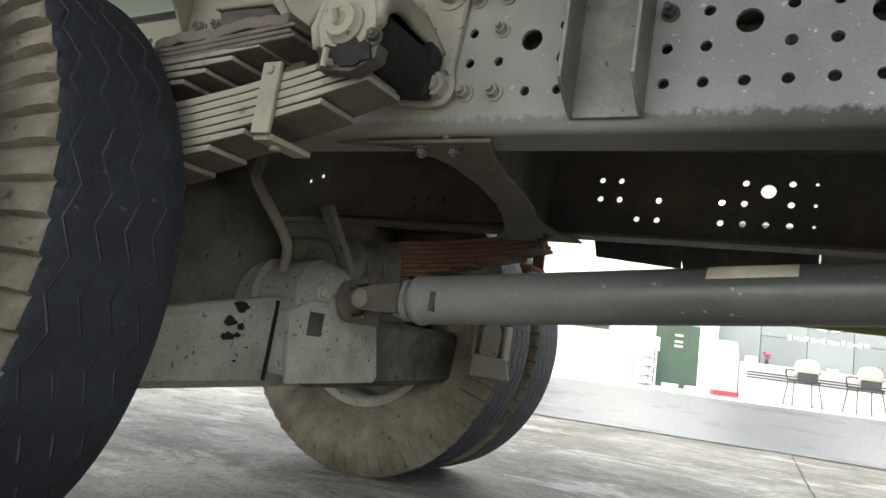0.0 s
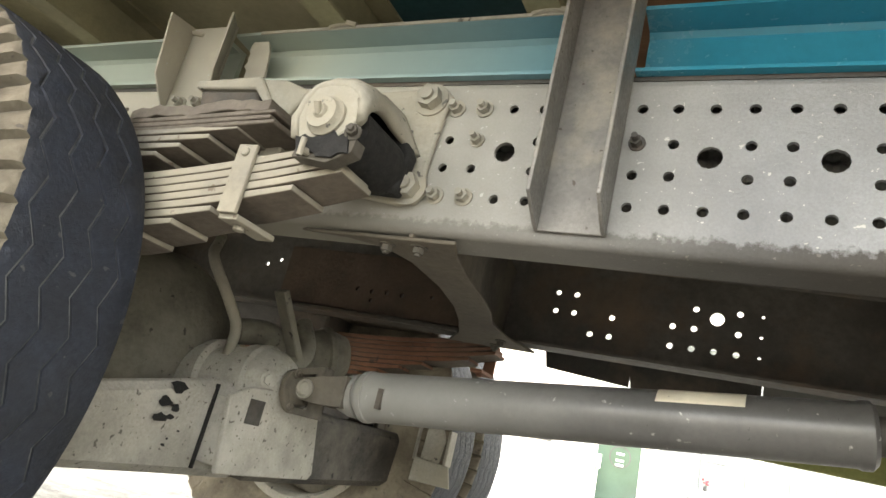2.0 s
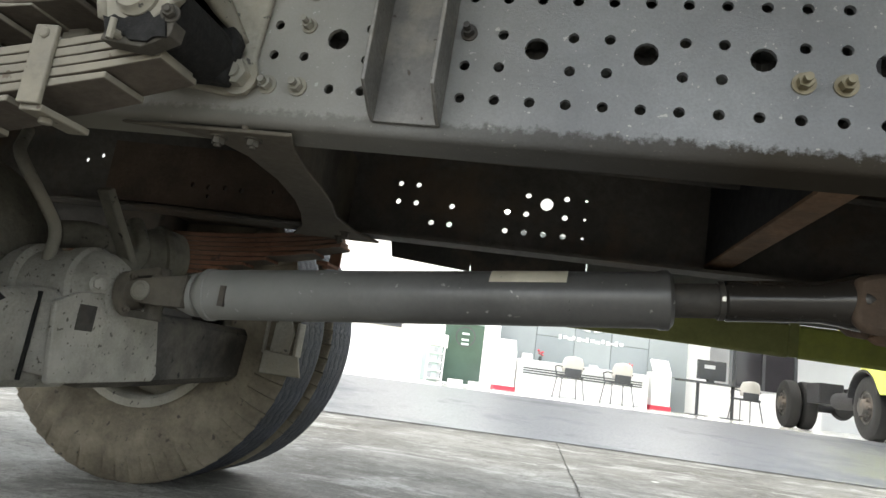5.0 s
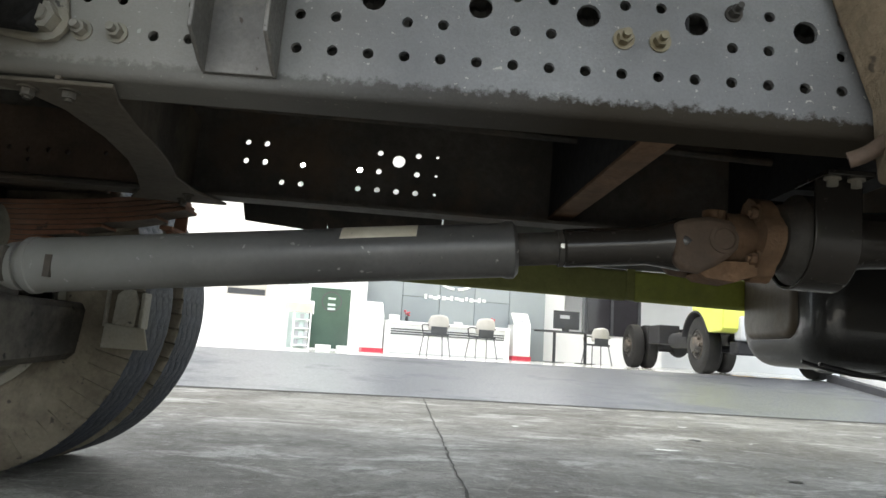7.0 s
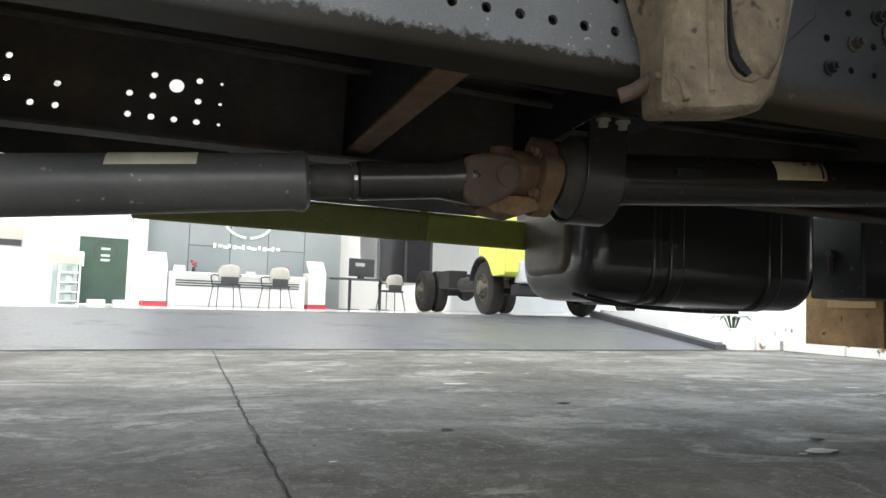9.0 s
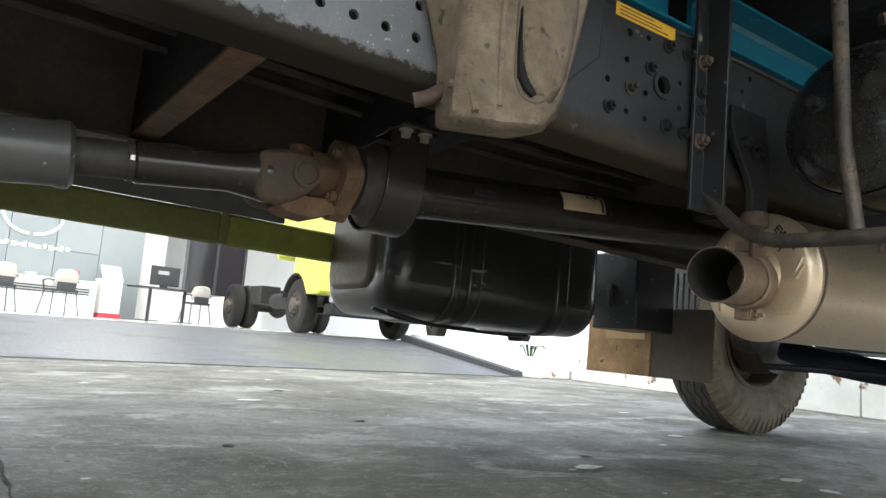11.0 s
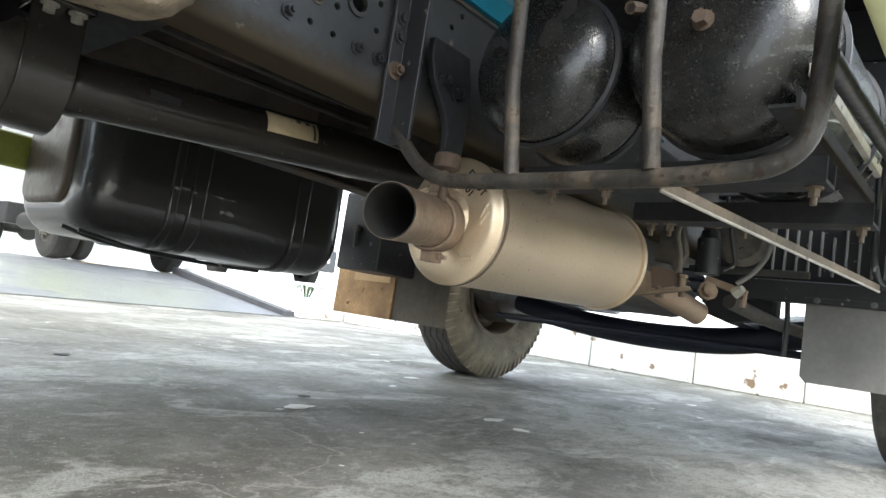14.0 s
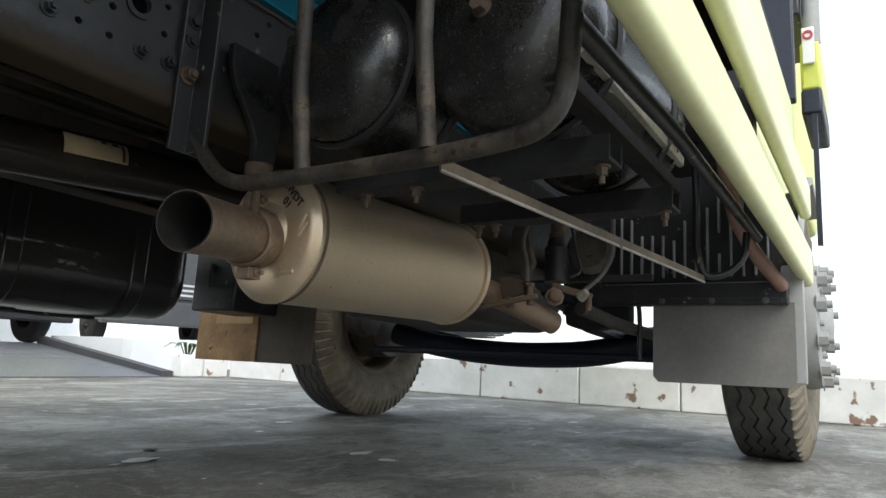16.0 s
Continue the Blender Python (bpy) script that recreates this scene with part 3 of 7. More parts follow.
def wheel(x, y, z, outer, label, tyre=TYRE, steel="dustmetal"):
    """A steel disc wheel with its tyre; outer is the side (+1 or -1) on which the disc bulges."""
    rim = Mesh()
    s = outer
    rim.lathe([(-0.10, 0.285), (-0.10, 0.262), (-0.085, 0.25), (0.085, 0.25), (0.10, 0.262), (0.10, 0.285), (0.09, 0.27), (-0.09, 0.27)], (0, 0, 0), (0, 1, 0), 48, True)
    rim.lathe([(s * 0.05, 0.25), (s * 0.0, 0.2), (s * 0.02, 0.15), (s * 0.05, 0.13), (s * 0.05, 0.02), (s * 0.04, 0.02), (s * 0.04, 0.125), (s * 0.01, 0.145), (-s * 0.01, 0.2), (s * 0.04, 0.25)], (0, 0, 0), (0, 1, 0), 48, True)
    ob = part("wheel", rim, M[steel], truck, label)
    ob.location = (x, y, z)
    t = new("tyre", tyre)
    t.parent = ob
    return ob


ZW = 0.504 - 0.0136
FRONT_Y = {-1: -1.055, 1: 1.045}
for side in (-1, 1):
    wheel(-1.14, side * 0.73 if side < 0 else 0.70, ZW - 0.028 * 1.13, side, "dusty rear wheel, the inner one of a pair", TYRE if side < 0 else TYRE_DARK)
    wheel(-1.14, side * 1.03 if side < 0 else 0.975, ZW - 0.028 * 1.13, side, "dusty rear wheel, the outer one of a pair", TYRE if side < 0 else TYRE_DARK)
    wheel(3.69, FRONT_Y[side], ZW + 0.028 * 3.69, side, "dusty front wheel", TYRE_DEEP, "rimbrown")


# ---- truck: near rail, its brackets and bolts ----
def bolts(parent, places, axis=(0, -1, 0), r=0.0105, h=0.012, shank=0.01, mat=None):
    """Each bolt is a mesh of its own; alike ones share it."""
    me = solid("bolt", Mesh().bolt((0, 0, 0), (0, 0, 1), r, h, shank), mat or M["dustmetal"])
    turn = Vector(axis).to_track_quat("Z", "Y").to_matrix().to_4x4()
    for i, p in enumerate(places):
        ob = new("bolt", me)
        ob.parent = parent
        ob.matrix_basis = Matrix.Translation(p) @ turn @ Matrix.Rotation(1.3 * i, 4, "Z")


def col(k, row):
    return (X0 + 0.05 * k, YR, ROWS_Z[row])


bolts(near_rail, [col(-6, 0), col(-5, 0), col(-6, 3), col(-5, 3)])
bolts(near_rail, [col(9, 1), col(10, 1)], mat=material("yellow_zinc_bolt", (0.22, 0.19, 0.125), 0.4, 0.7, DUST, 0.3, 20, 90, 0.05))
bolts(near_rail, [col(-5, 2)], r=0.0085, h=0.012, shank=0.012)
bolts(near_rail, [col(0, 2), col(12, 2)], r=0.0085, h=0.012, shank=0.012, mat=M["grimy"])


def gusset(x0, x1, z0, z1, deep, parent_label, cut):
    """An upright channel welded on the rail: a back plate and two flanges that stand out, cut back at the foot."""
    g = part("gusset", Mesh().box((x0, YR - 0.008, z0), (x1, YR - 0.002, z1)), M["gusset"], truck, parent_label, 0.0015)
    for x in (x0, x1 - 0.006):
        part("flange", Mesh().prism([(YR - 0.0082, z0), (YR - 0.0082, z1), (YR - deep, z1 - 0.004), (YR - deep, z0 + cut), (YR - deep * 0.3, z0 + 0.004)], "x", x, x + 0.006), M["gusset"], g, "", 0.0015)
    return g


gusset(-0.140, -0.036, 0.763, 1.165, 0.072, "grey dusty welded channel bracket", 0.035)
g2 = part("gusset", Mesh().box((-0.996, YR - 0.008, 0.955), (-0.872, YR - 0.002, 1.165)), M["rail"], truck, "beige dusty welded channel bracket", 0.0015)
gm = Mesh().add([(-0.996, -0.4283, 0.955), (-0.996, -0.4283, 1.165), (-1.0, -0.492, 1.16), (-0.976, -0.492, 1.012), (-0.990, -0.4283, 0.955), (-0.990, -0.4283, 1.165), (-0.994, -0.492, 1.16), (-0.970, -0.492, 1.012)], [(0, 1, 2, 3), (7, 6, 5, 4), (0, 4, 5, 1), (1, 5, 6, 2), (2, 6, 7, 3), (3, 7, 4, 0)])
part("flange", gm, M["rail"], g2, "", 0.0015)
gm = Mesh().add([(-0.878, -0.4283, 0.965), (-0.878, -0.4283, 1.165), (-0.823, -0.492, 1.146), (-0.821, -0.492, 1.018), (-0.872, -0.4283, 0.965), (-0.872, -0.4283, 1.165), (-0.817, -0.492, 1.146), (-0.815, -0.492, 1.018)], [(0, 1, 2, 3), (7, 6, 5, 4), (0, 4, 5, 1), (1, 5, 6, 2), (2, 6, 7, 3), (3, 7, 4, 0)])
part("flange", gm, M["rail"], g2, "", 0.0015)
bolts(g2, [(-0.948, YR - 0.008, 0.978), (-0.896, YR - 0.008, 0.977)])

# spring hanger: a cast hood over the spring's eye, on a bolted foot
foot = Mesh().prism([(-0.62, 0.815), (-0.44, 0.795), (-0.375, 0.786), (-0.345, 0.79), (-0.328, 0.812), (-0.338, 0.85), (-0.33, 0.95), (-0.322, 0.985), (-0.345, 1.006), (-0.375, 1.0), (-0.58, 0.99), (-0.63, 0.93)], "y", YR - 0.014, YR - 0.001)
hanger = part("spring_hanger", foot, M["dustmetal"], truck, "pale dusty cast steel spring hanger", 0.004)
front = [(-0.458, 0.805), (-0.469, 0.839), (-0.464, 0.855), (-0.457, 0.878), (-0.444, 0.896), (-0.420, 0.902), (-0.388, 0.901), (-0.362, 0.888), (-0.348, 0.865), (-0.342, 0.838)]
back = [(-0.585, 0.83), (-0.60, 0.89), (-0.605, 0.94), (-0.598, 0.98), (-0.572, 1.004), (-0.53, 1.010), (-0.490, 1.004), (-0.452, 0.988), (-0.402, 0.948), (-0.352, 0.872)]
hood = Mesh()
STEPS = 10
rows = []
for s in range(STEPS + 1):
    w = s / STEPS
    y = -0.618 + (0.618 - 0.432) * w
    e = 0.75 * w ** 1.5 + 0.25 * w
    crown = 0.010 * math.sin(math.pi * min(1.0, w * 1.6)) - 0.008 * (1 - min(1.0, w * 9)) ** 2
    row = []
    for i, (p, q) in enumerate(zip(front, back)):
        x, z = (1 - e) * p[0] + e * q[0], (1 - e) * p[1] + e * q[1]
        arch = 0.030 * math.sin(math.pi * w) if i == len(front) - 1 else 0.014 * math.sin(math.pi * w) if i == len(front) - 2 else 0.0
        row.append((x - arch * 0.6, y, z + crown * (0.3 if i < 2 else 1.0) + arch))
    rows.append(row)
k = len(front)
hood.add([p for r in rows for p in r], [(i * k + j, i * k + j + 1, (i + 1) * k + j + 1, (i + 1) * k + j) for i in range(STEPS) for j in range(k - 1)])
hd = part("hood", hood, M["dustmetal"], hanger, "", 0, 60)
sm = hd.modifiers.new("wall", "SOLIDIFY")
sm.thickness, sm.offset = 0.012, -1
lip = Mesh().prism([(-0.456, 0.806), (-0.466, 0.839), (-0.462, 0.855), (-0.455, 0.876), (-0.442, 0.893), (-0.420, 0.899), (-0.388, 0.898), (-0.364, 0.885), (-0.352, 0.862), (-0.348, 0.840), (-0.362, 0.824), (-0.378, 0.806), (-0.415, 0.796), (-0.44, 0.797)], "y", -0.614, -0.598)
part("face", lip, M["dustmetal"], hanger, "", 0.005)
boss = Mesh().lathe([(0, 0.031), (0.007, 0.031), (0.010, 0.027), (0.018, 0.024), (0.020, 0.012), (0.024, 0.009), (0.024, 0.002)], (-0.409, -0.612, 0.838), (0, -1, 0), 28)
boss.cyl((-0.409, -0.634, 0.832), (-0.408, -0.644, 0.846), 0.005, n=10)
part("spring_pin", boss, M["dustmetal"], hanger)
pinch = Mesh().bolt((-0.358, -0.612, 0.815), (0.25, -1, 0), 0.009, 0.010, 0.004)
pinch.prism([(-0.452, 0.776), (-0.39, 0.768), (-0.352, 0.786), (-0.35, 0.806), (-0.40, 0.800), (-0.446, 0.800)], "y", -0.612, -0.586)
part("pinch_bolt", pinch, M["grimydust"], hanger, "", 0.003)
part("grease_nipple", Mesh().cyl((-0.424, -0.612, 0.782), (-0.424, -0.628, 0.779), 0.006, n=8).cyl((-0.424, -0.628, 0.770), (-0.422, -0.630, 0.796), 0.0045, n=8), M["dustmetal"], hanger)
eye = Mesh().lathe([(0, 0.010), (0, 0.040), (0.006, 0.046), (0.13, 0.046), (0.135, 0.04)], (-0.400, -0.592, 0.832), (0, 1, 0), 32)
part("spring_eye", eye, M["grease"], hanger, "black greasy eye of the spring", 0.004)
# black plate added to paint the dark of the hood's opening
part("opening_shade", Mesh().prism([(-0.52, 0.80), (-0.36, 0.79), (-0.350, 0.86), (-0.39, 0.93), (-0.45, 0.95), (-0.52, 0.95)], "y", -0.470, -0.442), M["grease"], hanger, "", 0.006)
rg = random.Random(4)
blob = [(-0.452 + 0.0082 * i, 0.803 + rg.uniform(0, 0.016)) for i in range(12)] + [(-0.355 - 0.0085 * i, 0.783 - rg.uniform(0, 0.010)) for i in range(11)]
part("grease", Mesh().prism(blob, "y", -0.6165, -0.6125), M["grease"], hanger, "black grease smeared under the pin")
bolts(hanger, [(-0.359, YR - 0.014, 0.977), (-0.357, YR - 0.014, 0.816)], r=0.021, h=0.018, shank=0.006)


def shaded_underside(ob):
    """The lower faces of a leaf get the darker brown: their shade is put into the colour."""
    ob.data.materials.append(M["brownshade"])
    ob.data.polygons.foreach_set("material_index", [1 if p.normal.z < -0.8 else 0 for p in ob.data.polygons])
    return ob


def leaf(x0, x1, top, curve, thick, y0, y1, level):
    """One bowed leaf about the axle, with tips cut to a point."""
    n = 14
    ps = [x0 + (x1 - x0) * i / n for i in range(n + 1)]
    m = Mesh()
    v = []
    for i, x in enumerate(ps):
        z = top(x)
        inset = 0.004 if i in (0, n) else 0.0
        t = thick * (0.75 if i in (0, n) else 1)
        v += [(x, y0 + inset, z), (x, y1 - inset, z), (x, y1 - inset, z - t), (x, y0 + inset, z - t)]
    f = [(4 * i + a, 4 * i + (a + 1) % 4, 4 * i + 4 + (a + 1) % 4, 4 * i + 4 + a) for i in range(n) for a in range(4)]
    f += [(0, 1, 2, 3), (4 * n + 3, 4 * n + 2, 4 * n + 1, 4 * n)]
    return m.add(v, f)


def spring_pack(side, mat, label, drop=0.0):
    """The main leaves and, above them, the helper leaves of one side."""
    y0, y1 = sorted((side * 0.492, side * 0.585))
    tips = [-0.43, -0.40, -0.39, -0.382, -0.459, -0.602, -0.672, -0.74, -0.81]
    if side > 0:
        tips = [t - 0.13 for t in tips]
    first = None
    for i, tip in enumerate(tips):
        m = leaf(-2.28 - tip, tip, lambda x: 0.727 + drop + 0.165 * (x + 1.14) ** 2 - 0.0142 * i, 0, 0.0128, y0, y1, i)
        if first is None:
            first = shaded_underside(part("leaf_spring", m, mat, truck, label, 0.002))
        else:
            shaded_underside(part("leaf", m, mat, first, "", 0.002))
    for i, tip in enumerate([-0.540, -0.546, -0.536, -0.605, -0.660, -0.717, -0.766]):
        shaded_underside(part("leaf", leaf(-2.28 - tip, tip, lambda x: 0.832 + drop + 0.08 * (x + 1.14) ** 2 - (0.0092 * i - 0.012 if i < 3 else 0.0135 * i - 0.0305), 0, 0.0085 if i < 3 else 0.0112, y0, y1, i), M["brownshade"] if i < 3 and side < 0 else mat, first, "", 0.002))
    clip = Mesh()
    for x in (-0.575,):
        yo = y0 - 0.008 if side < 0 else y1
        clip.box((x, yo, 0.690 + drop), (x + 0.036, yo + 0.008, 0.803 + drop))
        clip.box((x, y0, 0.682 + drop), (x + 0.036, y1, 0.692 + drop))
        clip.cyl((x + 0.018, yo - 0.004 if side < 0 else yo + 0.012, 0.79 + drop), (x + 0.018, yo + 0.004, 0.79 + drop), 0.008, n=10)
        clip.cyl((x + 0.018, y0 + 0.03, 0.674 + drop), (x + 0.018, y0 + 0.03, 0.683 + drop), 0.009, n=12)
    part("spring_clip", clip, mat, first, "", 0.002)
    return first


spring_pack(-1, M["spring"], "dusty stack of steel spring leaves with a clip")
ragged = Mesh()
rl = random.Random(8)
top_edge = [(-0.86 + 0.0205 * i, 0.870 + 0.08 * (0.28 + 0.02 * i) ** 2 - 0.007 * (0.5 + 0.5 * math.cos(0.9 * i)) + rl.uniform(-0.003, 0.003)) for i in range(16)]
ragged.prism(top_edge + [(x, z - 0.020) for x, z in reversed(top_edge)], "y", -0.583, -0.50)
part("worn_pad", ragged, M["brownshade"], truck, "cracked, dust-caked pad on the helper spring", 0.002)
spring_pack(1, M["rust"], "rusty red-brown stack of steel spring leaves", -0.01)
pad = Mesh().prism([(-0.812, 0.973), (-0.663, 0.979), (-0.646, 0.958), (-0.605, 0.906), (-0.614, 0.900), (-0.668, 0.953), (-0.812, 0.957)], "y", -0.516, -0.43)
stop = part("helper_spring_stop", pad, M["dustmetal"], truck, "beige dusty cast stop above the helper spring", 0.004)
part("side_plate", Mesh().prism([(-0.664, 0.978), (-0.610, 0.975), (-0.552, 0.952), (-0.585, 0.905), (-0.572, 0.83), (-0.618, 0.82), (-0.612, 0.900), (-0.655, 0.945)], "y", -0.508, -0.434), M["dustmetal"], stop, "", 0.004)
part("rubber_pad", Mesh().prism([(-0.802, 0.956), (-0.668, 0.952), (-0.652, 0.930), (-0.656, 0.912), (-0.70, 0.921), (-0.735, 0.908), (-0.79, 0.914)], "y", -0.511, -0.436), M["grimy"], stop, "cracked black rubber block", 0.006)

# added block that keeps daylight out between far rail and spring
part("gap_filler", Mesh().box((-1.65, 0.43, 0.69), (-1.05, 0.57, 0.82)), M["grimy"], truck, "dark block added to close a light gap above the spring", 0.01)

# subframe of the cargo body: a channel that opens outwards
for x0, x1 in ((-3.0, -0.90), (-0.868, -0.14), (-0.036, 1.33), (1.40, 2.55)):
    sf = Mesh().prism([(-0.425, 1.030), (-0.425, 1.036), (-0.372, 1.040), (-0.366, 1.048), (-0.366, 1.128), (-0.374, 1.136), (-0.425, 1.140), (-0.425, 1.147), (-0.355, 1.147), (-0.355, 1.030)], "x", x0, x1)
    part("subframe", sf, M["teal"], truck, "teal blue painted channel, dusty towards the rear")
rg2 = random.Random(23)
torn = [(-0.812 + rg2.uniform(-0.006, 0.006), 1.038 + 0.0095 * i) for i in range(10)]
part("end_plate", Mesh().prism(torn + [(-0.775, 1.124), (-0.763, 1.097), (-0.754, 1.040)], "y", -0.4245, -0.419), M["rail"], truck, "torn beige dusty plate at the channel's end")
part("dust_ledge", Mesh().box((-0.80, -0.4275, 1.1405), (-0.142, -0.4252, 1.1468)), M["dustmetal"], truck, "dust on the channel's lip")
part("rubber_strip", Mesh().box((-3.0, -0.41, 1.0225), (2.55, -0.34, 1.0298)), M["grimy"], truck)
part("subframe", Mesh().prism([(0.425, 1.030), (0.425, 1.036), (0.366, 1.048), (0.366, 1.128), (0.425, 1.140), (0.425, 1.147), (0.355, 1.147), (0.355, 1.030)], "x", -3.0, 2.55), M["teal"], truck)
# cargo floor and its cross members
for x0, x1, mat in ((-3.2, -0.62, "olive"), (-0.612, -0.20, "darkteal"), (-0.192, 1.10, "plywood"), (1.108, 2.75, "oldblack")):
    part("cargo_floor", Mesh().box((x0, -1.2, 1.285), (x1, 1.2, 1.315)), M[mat], truck)
for x in (-2.4, -1.85, -1.32, -0.62, -0.20, 0.45, 1.05, 1.72, 2.4):
    cm = Mesh().prism([(x - 0.03, 1.148), (x + 0.03, 1.148), (x + 0.03, 1.154), (x - 0.023, 1.154), (x - 0.023, 1.278), (x + 0.03, 1.278), (x + 0.03, 1.284), (x - 0.03, 1.284)], "y", -1.19, 1.19)
    part("floor_cross_member", cm, M["olive"] if x < 0 else M["plywood"] if x < 1.0 else M["oldblack"], truck)
for x in (-0.99, -0.60, -0.19):
    part("weld", Mesh().tube(bend([(x - 0.03, -0.425, 1.146), (x, -0.432, 1.153), (x + 0.03, -0.426, 1.147)], 0.02), 0.006, 8), M["spring"], truck)

# ---- truck: rear axle, differential, propeller shaft ----
def axle_beam(stations):
    """A cast box beam along y; stations: (y, lower height, upper height, front face)."""
    m = Mesh()
    for y, lo, hi, fx in stations:
        m.v += [(-1.10, y, lo + 0.01), (fx - 0.03, y, lo - 0.006), (fx - 0.008, y, lo + 0.012), (fx, y, hi - 0.02), (fx - 0.015, y, hi), (-1.05, y, hi - 0.035)]
    k = len(stations)
    m.f += [(i * 6 + j, i * 6 + (j + 1) % 6, i * 6 + 6 + (j + 1) % 6, i * 6 + 6 + j) for i in range(k - 1) for j in range(6)]
    m.f += [(5, 4, 3, 2, 1, 0), tuple(6 * k - 6 + j for j in range(6))]
    return m


axle = part("axle_housing", axle_beam([(-0.60, 0.256, 0.392, -0.875), (-0.44, 0.262, 0.413, -0.866), (-0.15, 0.272, 0.472, -0.858), (0.0, 0.275, 0.470, -0.858)]), M["axledust"], truck, "pale dusty cast axle housing with dark pocks", 0.006)
part("axle_tube", axle_beam([(0.0, 0.276, 0.46, -0.83), (0.2, 0.285, 0.46, -0.81), (0.45, 0.30, 0.46, -0.79), (0.66, 0.315, 0.46, -0.77)]), M["axlegrime"], axle, "", 0.006)
guard = Mesh().prism([(-0.150, 0.286), (0.178, 0.296), (0.192, 0.312), (0.146, 0.462), (0.07, 0.458), (0.06, 0.49), (-0.12, 0.47), (-0.178, 0.445)], "x", -0.812, -0.798)
guard.box((-0.865, -0.15, 0.30), (-0.806, -0.11, 0.44))
part("guard_plate", guard, M["axledust"], axle, "pale dusty flat guard plate with a notched edge", 0.003)
nose = Mesh().lathe([(0, 0.10), (0.11, 0.10), (0.115, 0.132), (0.155, 0.132), (0.162, 0.10), (0.205, 0.098), (0.28, 0.096), (0.285, 0.106), (0.31, 0.106), (0.317, 0.091), (0.40, 0.088), (0.405, 0.097), (0.44, 0.097), (0.447, 0.088), (0.47, 0.084), (0.49, 0.07), (0.505, 0.05), (0.51, 0.004)], (-1.30, 0, 0.430), (1, 0, 0.119), 44)
part("pinion_housing", nose, M["axledust"], axle, "pale dusty rounded casting with ribs")
part("nut_cap", Mesh().bolt((-0.80, -0.075, 0.495), (0.8, -0.6, 0), 0.013, 0.012, 0.0), M["axledust"], axle)
part("weld_seam", Mesh().tube([(-0.862, -0.155, 0.285), (-0.856, -0.160, 0.36), (-0.858, -0.157, 0.46)], 0.0045, 8), M["grease"], axle)
part("side_cap", Mesh().lathe([(0, 0.026), (0.008, 0.026), (0.012, 0.02), (0.014, 0.003)], (-0.872, -0.515, 0.345), (1, 0, 0), 20), M["axledust"], axle)
part("fin", Mesh().prism([(-0.505, 0.40), (-0.425, 0.405), (-0.495, 0.50), (-0.52, 0.49)], "x", -0.945, -0.937), M["dustmetal"], axle, "", 0.002)
part("slot", Mesh().box((-0.7978, -0.115, 0.395), (-0.7965, -0.065, 0.448)), M["grimy"], axle)
for y, z, r in ((-0.262, 0.436, 0.019), (-0.286, 0.402, 0.016), (-0.255, 0.394, 0.012), (-0.284, 0.372, 0.015), (-0.262, 0.375, 0.009), (-0.255, 0.322, 0.006), (-0.25, 0.335, 0.004), (-0.228, 0.352, 0.004)):
    n = 11
    part("oil_stain", Mesh().add([(-0.8565, y + r * 1.3 * math.cos(2 * math.pi * i / n) * random.uniform(0.45, 1.15), z + r * 0.7 * math.sin(2 * math.pi * i / n) * random.uniform(0.55, 1.15)) for i in range(n)], [tuple(range(n))]), M["grease"], axle)
bowl = Mesh().lathe([(0, 0.215), (0.05, 0.21), (0.10, 0.185), (0.135, 0.14), (0.155, 0.08), (0.16, 0.01)], (-1.22, -0.06, 0.545), (0.9, -0.1, 0.3), 40)
part("differential_housing", bowl, M["diffdust"], axle, "dusty round differential casing")
for pts, r in (([(-1.02, 0.02, 0.60), (-0.98, 0.10, 0.62), (-0.97, 0.15, 0.57)], 0.034), ([(-0.95, 0.06, 0.52), (-0.90, 0.12, 0.55), (-0.92, 0.20, 0.60), (-0.98, 0.22, 0.68)], 0.026), ([(-0.92, 0.17, 0.50), (-0.86, 0.20, 0.53), (-0.83, 0.26, 0.52)], 0.022)):
    part("casting_rib", Mesh().tube(bend(pts, 0.05), r, 12), M["diffdust"], axle, "", 0.004)
part("brake_chamber", Mesh().lathe([(0, 0.03), (0.01, 0.07), (0.05, 0.075), (0.055, 0.082), (0.07, 0.082), (0.075, 0.075), (0.12, 0.06), (0.13, 0.015)], (-0.98, 0.26, 0.60), (0.5, 0.8, 0.2), 24), M["diffdust"], axle, "dusty round brake chamber")
for pts, r in (([(-0.95, -0.06, 0.53), (-0.95, -0.055, 0.60), (-0.95, -0.13, 0.665), (-1.0, -0.16, 0.74), (-1.1, -0.05, 0.82)], 0.013),):
    part("brake_hose", Mesh().tube(bend(pts, 0.1), r, 10), M["dustmetal"], axle, "dusty rubber hose")
part("strut", Mesh().beam((-0.92, 0.02, 0.72), (-0.90, 0.14, 0.56), 0.04, 0.02), M["diffdust"], axle, "", 0.004)
brk = Mesh().prism([(-0.711, 0.342), (-0.582, 0.345), (-0.598, 0.402), (-0.708, 0.410)], "y", 0.545, 0.555)
brk.prism([(-0.695, 0.40), (-0.635, 0.40), (-0.628, 0.47), (-0.642, 0.505), (-0.668, 0.51), (-0.69, 0.49)], "y", 0.556, 0.566)
brk.box((-0.622, 0.556, 0.40), (-0.612, 0.60, 0.50)).box((-0.72, 0.556, 0.40), (-0.712, 0.60, 0.50))
part("brake_bracket", brk, M["dustmetal"], axle, "beige dusty bracket plate", 0.003)
